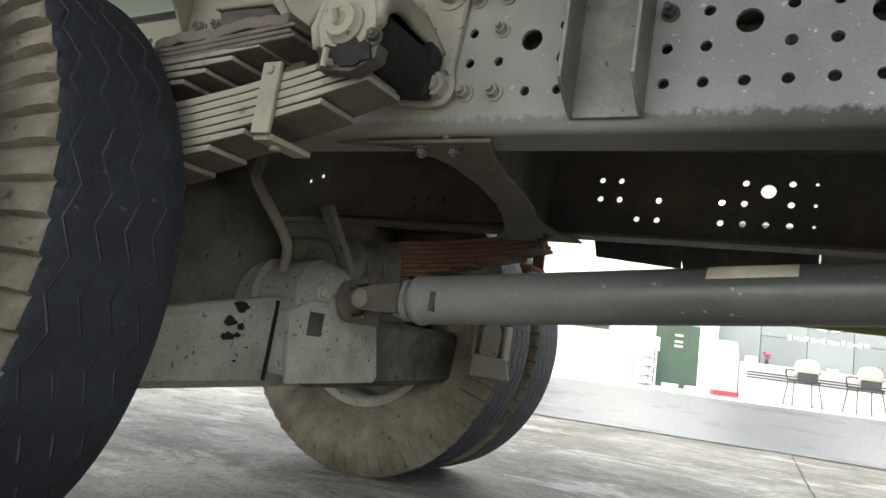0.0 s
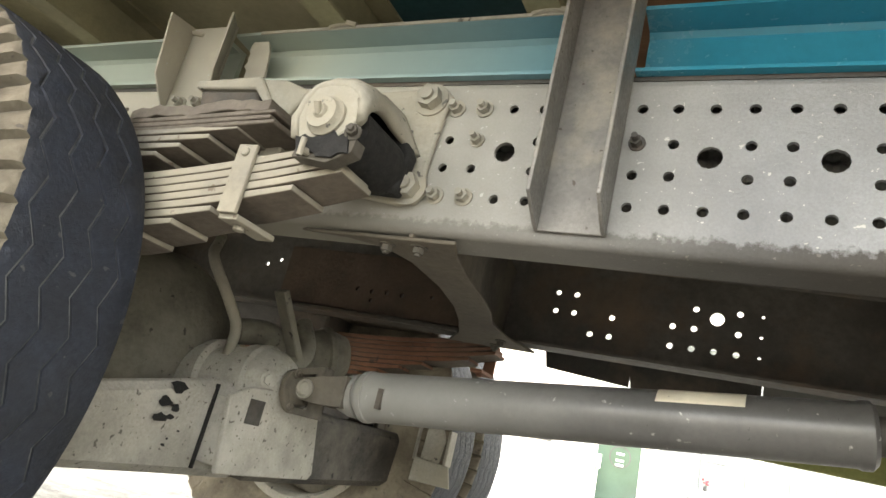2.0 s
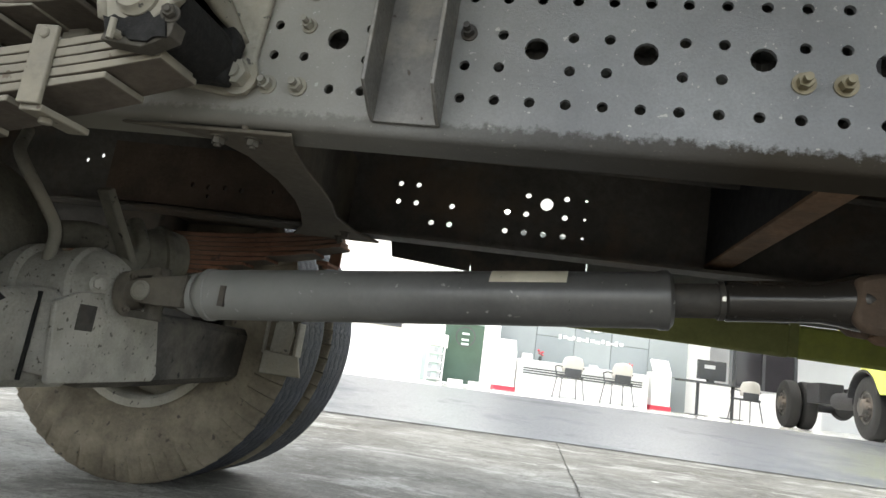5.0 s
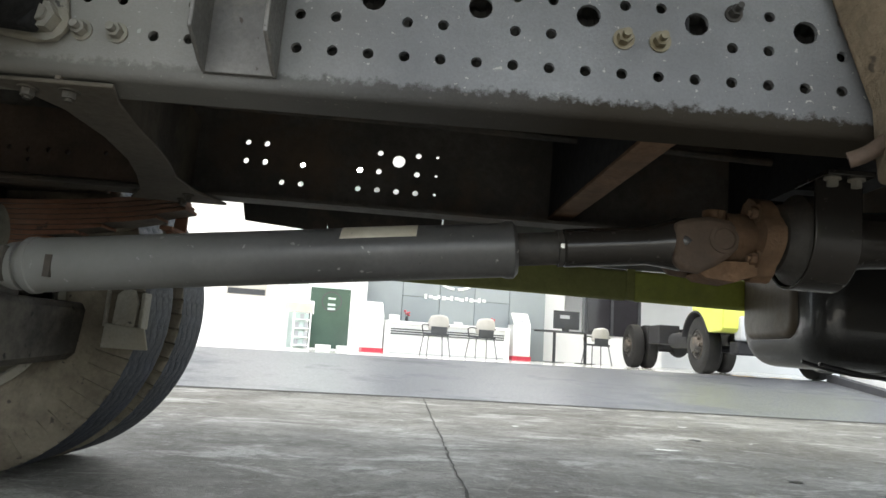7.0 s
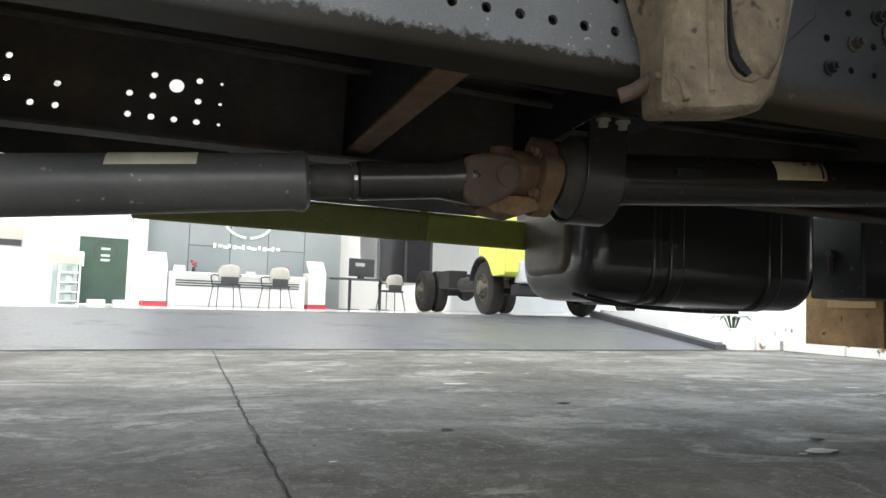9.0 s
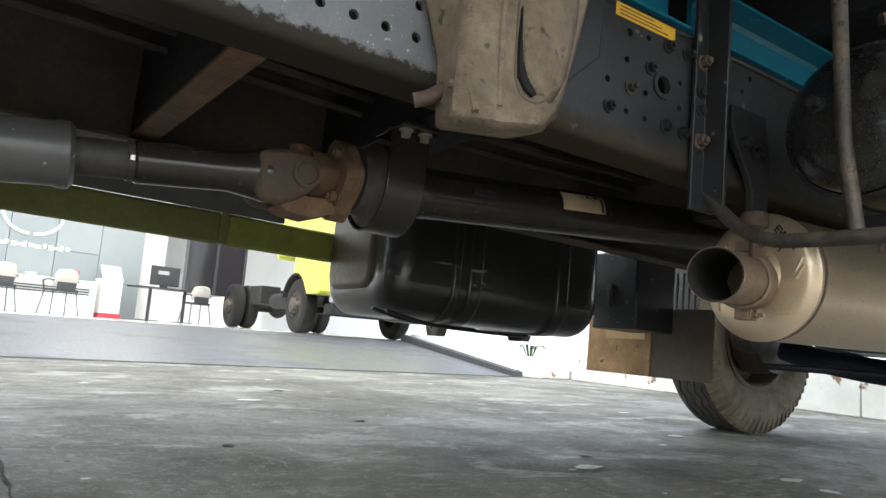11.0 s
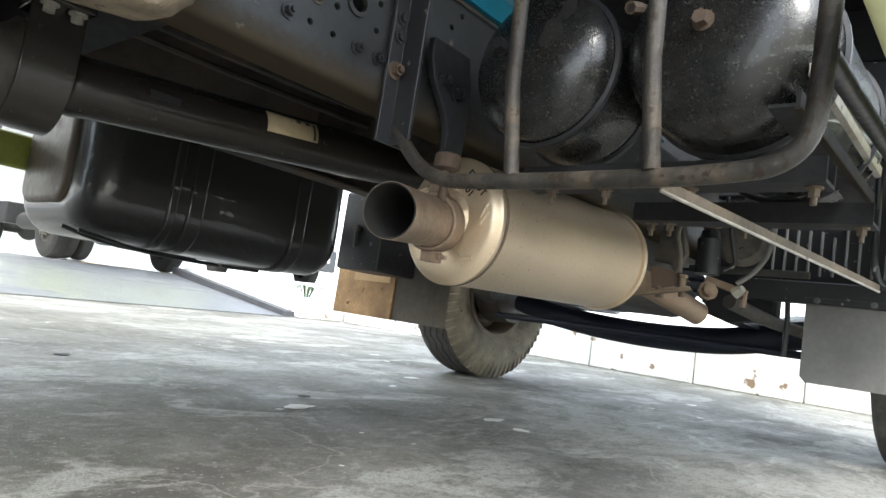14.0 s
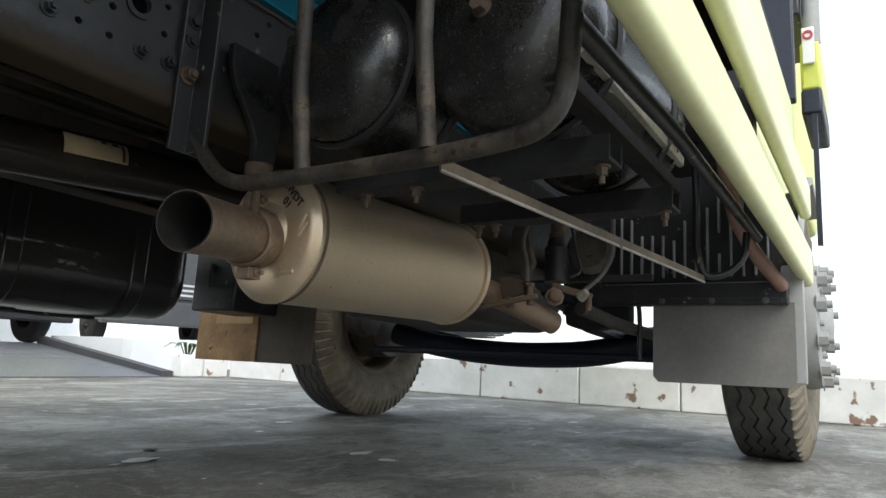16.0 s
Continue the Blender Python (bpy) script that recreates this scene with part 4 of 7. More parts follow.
part("brake_drum", Mesh().lathe([(0, 0.20), (0.14, 0.21), (0.16, 0.195), (0.16, 0.05)], (-1.14, 0.52, 0.462), (0, 1, 0), 40), M["grimy"], axle)
part("brake_drum", Mesh().lathe([(0, 0.20), (0.14, 0.21), (0.16, 0.195), (0.16, 0.05)], (-1.14, -0.52, 0.462), (0, -1, 0), 40), M["grimy"], axle)


def shaft_z(x):
    return 0.5485 + 0.119 * (x + 0.263)


def on_shaft(x):
    return (x, 0, shaft_z(x))


def round_shaft(name, x0, x1, profile, mat, label="", n=40):
    """A turned piece along the shaft; profile: (share of the way, radius)."""
    a, b = Vector(on_shaft(x0)), Vector(on_shaft(x1))
    return part(name, Mesh().lathe([(w * (b - a).length, r) for w, r in profile], a, b - a, n), mat, truck, label)


tube1 = round_shaft("propeller_shaft", -0.61, 0.345, [(0, 0.038), (0.012, 0.049), (0.022, 0.0555), (0.034, 0.0555), (0.036, 0.053), (0.97, 0.053), (0.978, 0.056), (0.992, 0.056), (1.0, 0.048), (1.0, 0.03)], M["shaft"], "grey dusty steel tube with scratches and a paper sticker")


def sticker(name, x0, x1, radius, centre, a0, a1, parent, mat):
    """A paper label wrapped part of the way round a tube."""
    m = Mesh()
    n = 8
    v = []
    for x in (x0, x1):
        for i in range(n + 1):
            a = a0 + (a1 - a0) * i / n
            c = centre(x)
            v.append((x, c[1] - radius * math.cos(a), c[2] + radius * math.sin(a)))
    m.add(v, [(i, i + 1, n + 2 + i, n + 1 + i) for i in range(n)])
    ob = part(name, m, mat, parent)
    s = ob.modifiers.new("paper", "SOLIDIFY")
    s.thickness, s.offset = 0.0008, 1
    return ob


sticker("sticker", 0.008, 0.152, 0.0537, on_shaft, radians(28), radians(75), tube1, M["paper"])
part("balance_weight", Mesh().box((-0.535, -0.056, shaft_z(-0.53) - 0.030), (-0.523, -0.046, shaft_z(-0.53) + 0.012)), M["grimy"], tube1)
JX = -0.712
yoke = Mesh()
for s in (-1, 1):
    yoke.prism([(-0.618, shaft_z(-0.618) - 0.034), (-0.618, shaft_z(-0.618) + 0.034), (-0.68, shaft_z(-0.68) + 0.030), (JX - 0.016, shaft_z(JX) + 0.024), (JX - 0.026, shaft_z(JX)), (JX - 0.016, shaft_z(JX) - 0.024), (-0.68, shaft_z(-0.68) - 0.030)], "y", s * 0.042 - 0.010, s * 0.042 + 0.010)
yoke.cyl((JX, -0.058, shaft_z(JX)), (JX, 0.058, shaft_z(JX)), 0.018, n=20)
yoke.cyl((JX, 0, shaft_z(JX) - 0.056), (JX, 0, shaft_z(JX) + 0.056), 0.019, n=20)
yoke.lathe([(0, 0.050), (0.014, 0.050), (0.018, 0.036), (0.045, 0.030)], (-0.785, 0, shaft_z(-0.785)), (1, 0, 0.119), 28)
for s in (-1, 1):
    yoke.beam((-0.775, 0, shaft_z(-0.775) + s * 0.042), (JX + 0.012, 0, shaft_z(JX) + s * 0.050), 0.036, 0.016)
    yoke.bolt((-0.768, -0.022, shaft_z(-0.768) + s * 0.036), (1, -0.3, 0), 0.008, 0.008, 0.006)
part("universal_joint", yoke, M["grimydust"], truck, "dusty dark joint of the shaft", 0.005)
round_shaft("shaft_neck", -0.668, -0.607, [(0, 0.022), (0.25, 0.034), (0.7, 0.046), (1, 0.048)], M["shaft"])
part("bearing_cap", Mesh().lathe([(0, 0.021), (0.006, 0.021), (0.008, 0.016), (0.004, 0.013), (0.004, 0.002)], (JX, -0.056, shaft_z(JX)), (0, -1, 0), 20), M["dustmetal"], truck)
round_shaft("slip_spline", 0.338, 0.425, [(0, 0.030), (0.1, 0.032), (1, 0.032)], M["grimy"])
round_shaft("dust_cap", 0.424, 0.434, [(0, 0.033), (0, 0.036), (1, 0.036), (1, 0.033)], M["grimy"], "dark worn ring on the shaft")
part("ring_notch", Mesh().box((0.425, -0.040, shaft_z(0.429) - 0.006), (0.433, -0.033, shaft_z(0.429) + 0.004)), M["steel"], truck, "bright worn steel notch", 0.001)
slip = round_shaft("slip_yoke", 0.433, 0.69, [(0, 0.033), (0.02, 0.0375), (0.62, 0.0375), (0.75, 0.044), (0.86, 0.052), (0.97, 0.050), (1, 0.03)], M["shaftdark"], "dark greasy steel sleeve with a worn shine")
ear = ((0.636, -0.040), (0.655, -0.056), (0.685, -0.062), (0.715, -0.050), (0.738, -0.036), (0.757, -0.018), (0.760, 0.012), (0.742, 0.036), (0.70, 0.046), (0.665, 0.044), (0.636, 0.038))
for s in (-1, 1):
    part("yoke_arm", Mesh().prism([(x, shaft_z(x) + dz) for x, dz in ear], "y", s * 0.036 - 0.015, s * 0.036 + 0.015), M["rustdark"], slip, "", 0.010)
    part("bearing_cap", Mesh().lathe([(0, 0.027), (0.006, 0.027), (0.008, 0.021), (0.004, 0.019), (0.004, 0.002)], (0.726, s * 0.050, shaft_z(0.726)), (0, s, 0), 24), M["rustdark"], slip)
lumps = random.Random(13)
disc = []
for i in range(40):
    a = 2 * math.pi * i / 40
    r = 0.076 + 0.007 * math.cos(4 * a) + lumps.uniform(-0.003, 0.003)
    disc.append((r * math.cos(a), 0.679 + r * math.sin(a)))
fl = Mesh().prism(disc, "x", 0.792, 0.830)
fl.prism([(0.60 * p, 0.679 + 0.60 * (q - 0.679)) for p, q in disc], "x", 0.745, 0.794)
fl.cyl((0.726, 0, 0.668 - 0.062), (0.726, 0, 0.668 + 0.062), 0.022, n=18)
for low in (0.594,):
    fl.prism([(0.684, low + 0.008), (0.70, low - 0.002), (0.752, low - 0.006), (0.795, low + 0.010), (0.795, low + 0.036), (0.75, low + 0.034), (0.70, low + 0.030)], "y", -0.040, 0.040)
for a in range(4):
    p, q = 0.062 * math.cos(a * 1.571 + 0.785), 0.679 + 0.062 * math.sin(a * 1.571 + 0.785)
    fl.bolt((0.793, p, q), (-1, 0, 0), 0.012, 0.012, 0.006)
part("joint_flange", fl, M["orangedust"], truck, "orange-brown dusty joint flange with bolts", 0.006)
carrier = Mesh()
ring = []
n = 24
out = [(0.098 * math.sin(a), 0.686 - 0.098 * math.cos(a)) for a in [math.pi * (i / n - 0.5) for i in range(n + 1)]]
inn = [(0.090 * p / 0.098, 0.686 + (q - 0.686) * 0.090 / 0.098) for p, q in out]
carrier.prism([(0.098, 0.785)] + list(reversed(out)) + [(-0.098, 0.785), (-0.090, 0.785)] + inn + [(0.090, 0.785)], "x", 0.872, 0.957)
carrier.box((0.872, -0.14, 0.782), (0.955, -0.02, 0.792))
cb = part("bearing_hanger", carrier, M["shaftdark"], truck, "black painted steel strap round the shaft bearing", 0.002)
bolts(cb, [(0.892, -0.115, 0.782), (0.935, -0.115, 0.782)], (0, 0, -1), 0.010, 0.012, 0.0, M["dustmetal"])
part("rubber_mount", Mesh().lathe([(0, 0.03), (0, 0.05), (0.012, 0.066), (0.03, 0.070), (0.045, 0.088), (0.11, 0.088), (0.12, 0.072), (0.12, 0.04)], (0.832, 0, 0.686), (1, 0, 0), 32), M["grimy"], cb)
front_shaft = part("propeller_shaft", Mesh().lathe([(0, 0.045), (0.02, 0.056), (0.03, 0.058), (0.045, 0.056), (1.67, 0.056)], (0.955, 0, 0.690), (1, 0, 0.088), 36), M["shaftdark"], truck, "dark painted steel tube with a paper sticker")
sticker("sticker", 1.362, 1.50, 0.0568, lambda x: (x, 0, 0.690 + 0.088 * (x - 0.955)), radians(-4), radians(48), front_shaft, M["oldpaper"])
for x0, x1, a0, a1 in ((1.44, 1.452, 34, 42), (1.465, 1.478, 34, 42), (1.486, 1.492, 0, 40)):
    sticker("print_mark", x0, x1, 0.0577, lambda x: (x, 0, 0.690 + 0.088 * (x - 0.955)), radians(a0), radians(a1), front_shaft, M["grimy"])
part("balance_weight", Mesh().box((1.10, -0.062, 0.706), (1.16, -0.052, 0.720)), M["black"], front_shaft)

# cross members between the rails
def cross_member(x, w, z0, z1, mat, skew=0.0):
    """A channel from rail to rail; skew: how far its far end stands ahead of its near end."""
    a, b = x - w / 2, x + w / 2
    m = Mesh().prism([(a, z0), (b, z0), (b, z0 + 0.006), (a + 0.006, z0 + 0.006), (a + 0.006, z1 - 0.006), (b, z1 - 0.006), (b, z1), (a, z1)], "y", -0.413, 0.413)
    m.v = [(p[0] + skew * (p[1] + 0.413) / 0.826, p[1], p[2]) for p in m.v]
    return part("cross_member", m, mat, truck)


# web black, flange brown: their shade and light are put into the colours
cm = cross_member(0.545, 0.05, 0.778, 0.98, M["oldblack"], -0.06)
part("flange", Mesh().add([(x + dx, y, z) for y, x in ((-0.413, 0.545), (0.413, 0.485)) for dx, z in ((-0.027, 0.770), (0.027, 0.770), (0.027, 0.777), (-0.027, 0.777))], [(0, 1, 2, 3), (7, 6, 5, 4), (0, 4, 5, 1), (1, 5, 6, 2), (2, 6, 7, 3), (3, 7, 4, 0)]), M["orangedust"], cm, "brown dusty lower flange, coloured brighter for the light on it")
cross_member(0.99, 0.14, 0.81, 0.98, M["oldblack"])
cross_member(1.9, 0.12, 0.78, 0.98, M["grimy"])
cross_member(-1.8, 0.12, 0.78, 0.98, M["grimy"])
left_edge = [(-0.56, -0.41), (-0.47, -0.395), (-0.418, -0.36), (-0.400, -0.29), (-0.408, -0.15), (-0.438, 0.0), (-0.48, 0.13), (-0.54, 0.28), (-0.62, 0.405)]
right_edge = [(-0.265, -0.41), (-0.29, -0.34), (-0.312, -0.24), (-0.334, -0.1), (-0.356, 0.01), (-0.392, 0.13), (-0.40, 0.28), (-0.37, 0.405)]
flared = Mesh().prism(left_edge + list(reversed(right_edge)), "z", 0.735, 0.742)
fm = part("cross_member", flared, M["flapbrown"], truck, "dusty pressed cross member with flared ends", 0.002)
bolts(fm, [(-0.40, -0.385, 0.735), (-0.34, -0.385, 0.735), (-0.43, 0.30, 0.735), (-0.47, 0.37, 0.735)], (0, 0, -1), 0.010, 0.010, 0.004, M["grimydust"])
mid = [(-0.345, -0.41), (-0.340, -0.25), (-0.372, -0.05), (-0.43, 0.13), (-0.47, 0.405)]
part("web", Mesh().prism([(x - 0.004, y) for x, y in mid] + [(x + 0.004, y) for x, y in reversed(mid)], "z", 0.742, 0.955), M["grimydust"], fm)
plate_holes = [(-0.955 + 0.052 * i, 0.842 - 0.003 * (i % 2), 0.0075) for i in range(4)] + [(-0.90, 0.812, 0.006), (-0.70, 0.845, 0.006)]
part("reinforcement_plate", holed_plate(-1.24, -0.60, 0.775, 0.955, 0.398, 0.008, plate_holes), M["rustdark"], truck, "rusty brown plate riveted to the far rail")
for y, z, r in ((0.10, 0.93, 0.012), (0.16, 0.91, 0.009), (-0.12, 0.95, 0.010), (0.28, 0.95, 0.008)):
    part("air_line", Mesh().tube(bend([(-3, y, z), (-1.2, y, z + 0.02), (0.3, y, z), (1.2, y + 0.03, z - 0.02), (2.4, y, z)], 0.2), r, 8), M["grimy"], truck)

# dusty cast bracket outside the rail (old spring stop), with a slot worn into it
ck_rows = []
for z, dz, xl, xa, xb, y0 in ((0.669, 0.016, 0.775, 0.766, 0.892, -0.522), (0.676, 0.018, 0.772, 0.752, 0.912, -0.529), (0.698, 0.012, 0.770, 0.748, 0.924, -0.530), (0.72, 0.0, 0.768, 0.748, 0.934, -0.531), (0.772, 0, 0.765, 0.749, 0.948, -0.531), (0.888, 0, 0.722, 0.748, 0.974, -0.532), (1.08, 0, 0.66, 0.73, 1.01, -0.534)):
    ck_rows.append([(xl, -0.432, z + 0.01), (xa + 0.003, y0 + 0.018, z), (xa + 0.016, y0, z), (0.82, y0 - 0.001, z + 0.2 * dz), (xb - 0.02, y0, z + dz), (xb, y0 + 0.022, z + dz), (xb + 0.004, -0.432, z + dz + 0.01)])
ck = Mesh()
ck.add([p for r in ck_rows for p in r], [(i * 7 + j, i * 7 + (j + 1) % 7, i * 7 + 7 + (j + 1) % 7, i * 7 + 7 + j) for i in range(6) for j in range(7)] + [(6, 5, 4, 3, 2, 1, 0), tuple(range(42, 49))])
chock = part("cast_bracket", ck, M["mudcast"], truck, "brown mud-dusted cast bracket with a worn slot", 0.006)
slot = Mesh()
slot.tube(bend([(0.830, -0.535, 1.0), (0.832, -0.533, 0.82), (0.836, -0.532, 0.745), (0.85, -0.531, 0.722), (0.88, -0.531, 0.720), (0.91, -0.532, 0.745), (0.93, -0.533, 0.82), (0.945, -0.535, 0.95)], 0.03), 0.0018, 8)
# raised dark strips paint the shade inside the groove and the crack
part("groove", slot, M["mudplate"], chock)
part("wedge", Mesh().prism([(0.836, 0.85), (0.839, 0.805), (0.843, 0.775), (0.853, 0.752), (0.872, 0.731), (0.866, 0.726), (0.852, 0.733), (0.840, 0.748), (0.836, 0.79)], "y", -0.5385, -0.528), M["grease"], chock, "dark crack in the slot, its depth painted black")
rough = []
rb = random.Random(17)
for j in range(13):
    z = 0.732 + 0.022 * j
    w0, w1 = 0.850 - 0.010 * min(1, j / 4), 0.905 + 0.040 * min(1, j / 6) ** 0.5
    rough.append([(w0 + (w1 - w0) * i / 8, -0.5335 - (rb.uniform(0.0, 0.0035) if 0 < i < 8 and 0 < j < 12 else -0.002), z + rb.uniform(-0.004, 0.004)) for i in range(9)])
mud = Mesh().add([p for r in rough for p in r], [(j * 9 + i, j * 9 + i + 1, j * 9 + 10 + i, j * 9 + 9 + i) for j in range(12) for i in range(8)])
mp_ = part("dried_mud", mud, M["crackedmud"], chock, "cracked mud caked in the slot", 0, 60)
mw = mp_.modifiers.new("depth", "SOLIDIFY")
mw.thickness, mw.offset = 0.005, -1
part("ridge", Mesh().tube(bend([(0.805, -0.535, 1.0), (0.808, -0.532, 0.80), (0.815, -0.529, 0.70)], 0.05), 0.006, 8), M["mudcast"], chock)
part("hook", Mesh().tube(bend([(0.752, -0.50, 0.722), (0.768, -0.528, 0.712), (0.776, -0.531, 0.682)], 0.01), 0.006, 8), M["mudcast"], chock)
part("mounting_plate", Mesh().prism([(0.95, 0.81), (1.00, 0.81), (1.085, 0.89), (1.09, 1.02), (0.95, 1.02)], "y", -0.434, -0.4215), M["rail_front"], truck, "", 0.002)
arm = Mesh().tube(bend([(0.728, -0.445, 0.706), (0.745, -0.455, 0.712), (0.772, -0.462, 0.734)], 0.03), 0.011, 10)
part("hanger_arm", arm, M["rustdark"], truck)

# ---- truck: front half, near side ----
bolts(front_rail, [(1.128, YR, .818), (1.227, YR, .919), (1.273, YR, .977), (1.327, YR, .978), (1.275, YR, .818), (1.325, YR, .818), (1.471, YR, .828), (1.51, YR, .83)], r=0.0095, h=0.010, shank=0.006, mat=M["black"])
bolts(front_rail, [(1.177, YR, .866)], r=0.0095, h=0.010, shank=0.008, mat=M["grimy"])
part("washer", Mesh().lathe([(0, 0.0175), (0, 0.026), (0.004, 0.026), (0.004, 0.0175)], (1.262, YR - 0.0045, 0.895), (0, 1, 0), 24, True), M["rail_front"], front_rail)
label_y = part("warning_sticker", Mesh().box((1.13, YR - 0.0012, 0.992), (1.29, YR - 0.0002, 1.018)), M["yellowpaper"], front_rail, "yellow warning sticker")
for i in range(3):
    part("print_line", Mesh().box((1.14, YR - 0.0018, 0.997 + 0.007 * i), (1.27 - 0.02 * i, YR - 0.0013, 0.999 + 0.007 * i)), M["grimy"], label_y)
ub = Mesh().prism([(1.338, -0.427), (1.338, -0.435), (1.370, -0.435), (1.370, -0.482), (1.378, -0.482), (1.378, -0.435), (1.41, -0.435), (1.41, -0.427)], "z", 0.672, 1.30)
upright = part("upright_bracket", ub, M["black"], truck, "black steel angle upright bolted to the rail", 0.0015)
bolts(upright, [(1.356, -0.435, 0.806), (1.356, -0.435, 0.966)], r=0.0115, h=0.012, shank=0.006, mat=M["rustdark"])
bolts(upright, [(1.356, -0.435, 0.87), (1.356, -0.435, 0.905)], r=0.009, h=0.006, shank=0.0, mat=M["black"])
hoop = part("guard_frame", Mesh().tube(bend([(1.382, -0.428, 0.712), (1.370, -0.545, 0.602), (1.360, -0.75, 0.594), (1.342, -1.00, 0.590), (1.335, -1.135, 0.60), (1.335, -1.142, 0.75), (1.335, -1.14, 1.25)], 0.12, 10), 0.0125, 14), M["tubegrey"], truck, "bent grey dusty steel tube frame round the tanks")
for y0, y1 in ((-0.722, -0.683), (-0.952, -0.921)):
    part("guard_post", Mesh().tube([(1.364 if y0 > -0.8 else 1.344, y0, 0.60), (1.360 if y0 > -0.8 else 1.342, (y0 + y1) / 2, 0.75), (1.358 if y0 > -0.8 else 1.345, y1, 1.28)], 0.012, 12), M["tubegrey"], hoop)
part("guard_tube", Mesh().tube([(1.335, -1.142, 0.722), (1.8, -1.142, 0.746), (2.70, -1.14, 0.752)], 0.013, 12), M["black"], hoop, "black painted side tube")
part("guard_tube", Mesh().tube(bend([(2.44, -1.03, 1.05), (2.44, -1.035, 0.66), (2.445, -1.05, 0.604), (2.46, -1.10, 0.612), (2.475, -1.14, 0.655), (2.48, -1.145, 0.72)], 0.045), 0.009, 10), M["black"], hoop)
stay = Mesh()
a, b = (1.37, -0.955, 0.588), (2.44, -1.05, 0.600)
stay.beam(a, b, 0.004, 0.019).beam((a[0], a[1] + 0.009, a[2] + 0.008), (b[0], b[1] + 0.009, b[2] + 0.008), 0.019, 0.004)
sb = part("stay_bar", stay, M["rimbrown"], hoop, "brown dusty angle-iron stay", 0.001)
# highlight along the stay's lower edge, put in as a pale bar
part("bright_edge", Mesh().beam((a[0], a[1] - 0.001, a[2] - 0.0075), (b[0], b[1] - 0.001, b[2] - 0.0075), 0.005, 0.005), M["glintmetal"], sb, "pale bar painted as the lower edge's highlight", 0.002)


def air_tank(x0, x1, y, z, r, label):
    prof = [(0, 0.002), (0.0, r * 0.25), (0.005, r * 0.5), (0.016, r * 0.74), (0.032, r * 0.90), (0.052, r * 0.98), (0.07, r), (0.082, r + 0.002), (0.088, r + 0.002), (0.092, r)]
    full = prof + [(x1 - x0 - a, rr) for a, rr in reversed(prof)]
    t = part("air_tank", Mesh().lathe(full, (x0, y, z), (1, 0, 0), 48), M["tank"], truck, label)
    py, pz = (y + 0.008, z + 0.012) if r > 0.145 else (y + 0.046, z + 0.022)
    part("drain_plug", Mesh().cyl((x0 + 0.024, py, pz), (x0 - 0.002, py, pz), 0.016, n=20).cyl((x0 - 0.002, py, pz), (x0 - 0.018, py, pz), 0.0115, n=6), M["rustdark"] if r > 0.145 else M["black"], t)
    for w in (0.22, 0.74):
        xb = x0 + (x1 - x0) * w
        part("tank_band", Mesh().lathe([(0, r + 0.001), (0.002, r + 0.008), (0.011, r + 0.008), (0.013, r + 0.001)], (xb, y, z), (1, 0, 0), 48, True), M["black"], t)
    return t


air_tank(1.43, 1.72, -0.664, 0.832, 0.133, "black painted steel air tank with paint chips")
air_tank(1.462, 2.08, -0.957, 0.842, 0.148, "large black painted steel air tank, dusty")
for x, y1, z in ((1.61, -1.10, 0.655), (1.90, -1.115, 0.654)):
    s = part("tank_support", Mesh().prism([(x - 0.03, z - 0.012), (x + 0.03, z - 0.012), (x + 0.03, z + 0.026), (x + 0.024, z + 0.026), (x + 0.024, z - 0.006), (x - 0.024, z - 0.006), (x - 0.024, z + 0.026), (x - 0.03, z + 0.026)], "y", y1, -0.59 if x < 1.7 else -0.68), M["oldblack"], truck, "black steel channel under the tanks")
    bolts(s, [(x, yy, z - 0.012) for yy in (y1 + 0.02, -0.90, -0.75, -0.71 if x > 1.7 else -0.64)], (0, 0, -1), 0.0085, 0.012, 0.012, M["rimbrown"])
cradle = part("tank_cradle", Mesh().prism([(-1.086, 0.716), (-1.046, 0.716), (-1.046, 0.721), (-1.080, 0.721), (-1.080, 0.738), (-1.086, 0.738)], "x", 1.47, 2.05), M["oldblack"], truck, "black side plate of the tank cradle")
# thin pale bar under the cradle plate
part("bright_edge", Mesh().box((1.47, -1.0885, 0.712), (2.05, -1.079, 0.7155)), M["rail"], cradle, "pale lower edge")
# pale strip added in place of the sky mirrored in the tank's side
part("sky_glint_strip", Mesh().prism([(-1.094, 0.772), (-1.084, 0.768), (-1.084, 0.786), (-1.095, 0.790)], "x", 1.50, 2.05), M["glintmetal"], cradle, "pale strip standing in for the sky's reflection on the tank", 0.001)
part("battery_cover", Mesh().box((2.3, -1.06, 0.96), (2.75, -0.66, 1.12)), M["black"], truck, "black box behind the tanks", 0.01)
for pts in ([(1.50, -0.74, 0.985), (1.6, -0.82, 0.99), (1.8, -0.86, 0.95), (2.0, -0.8, 0.99)], [(1.48, -0.70, 1.0), (1.58, -0.78, 1.03), (1.75, -0.9, 1.0), (2.0, -0.9, 1.02)], [(1.52, -0.8, 0.93), (1.6, -0.81, 0.96), (1.7, -0.83, 1.0)]):
    part("air_hose", Mesh().tube(bend(pts, 0.05), 0.008, 8), M["black"], truck)
    part("hose_fitting", Mesh().cyl(pts[0], Vector(pts[0]) + (Vector(pts[1]) - Vector(pts[0])).normalized() * 0.03, 0.011, n=8), M["brass"], truck, "brass hose fitting")

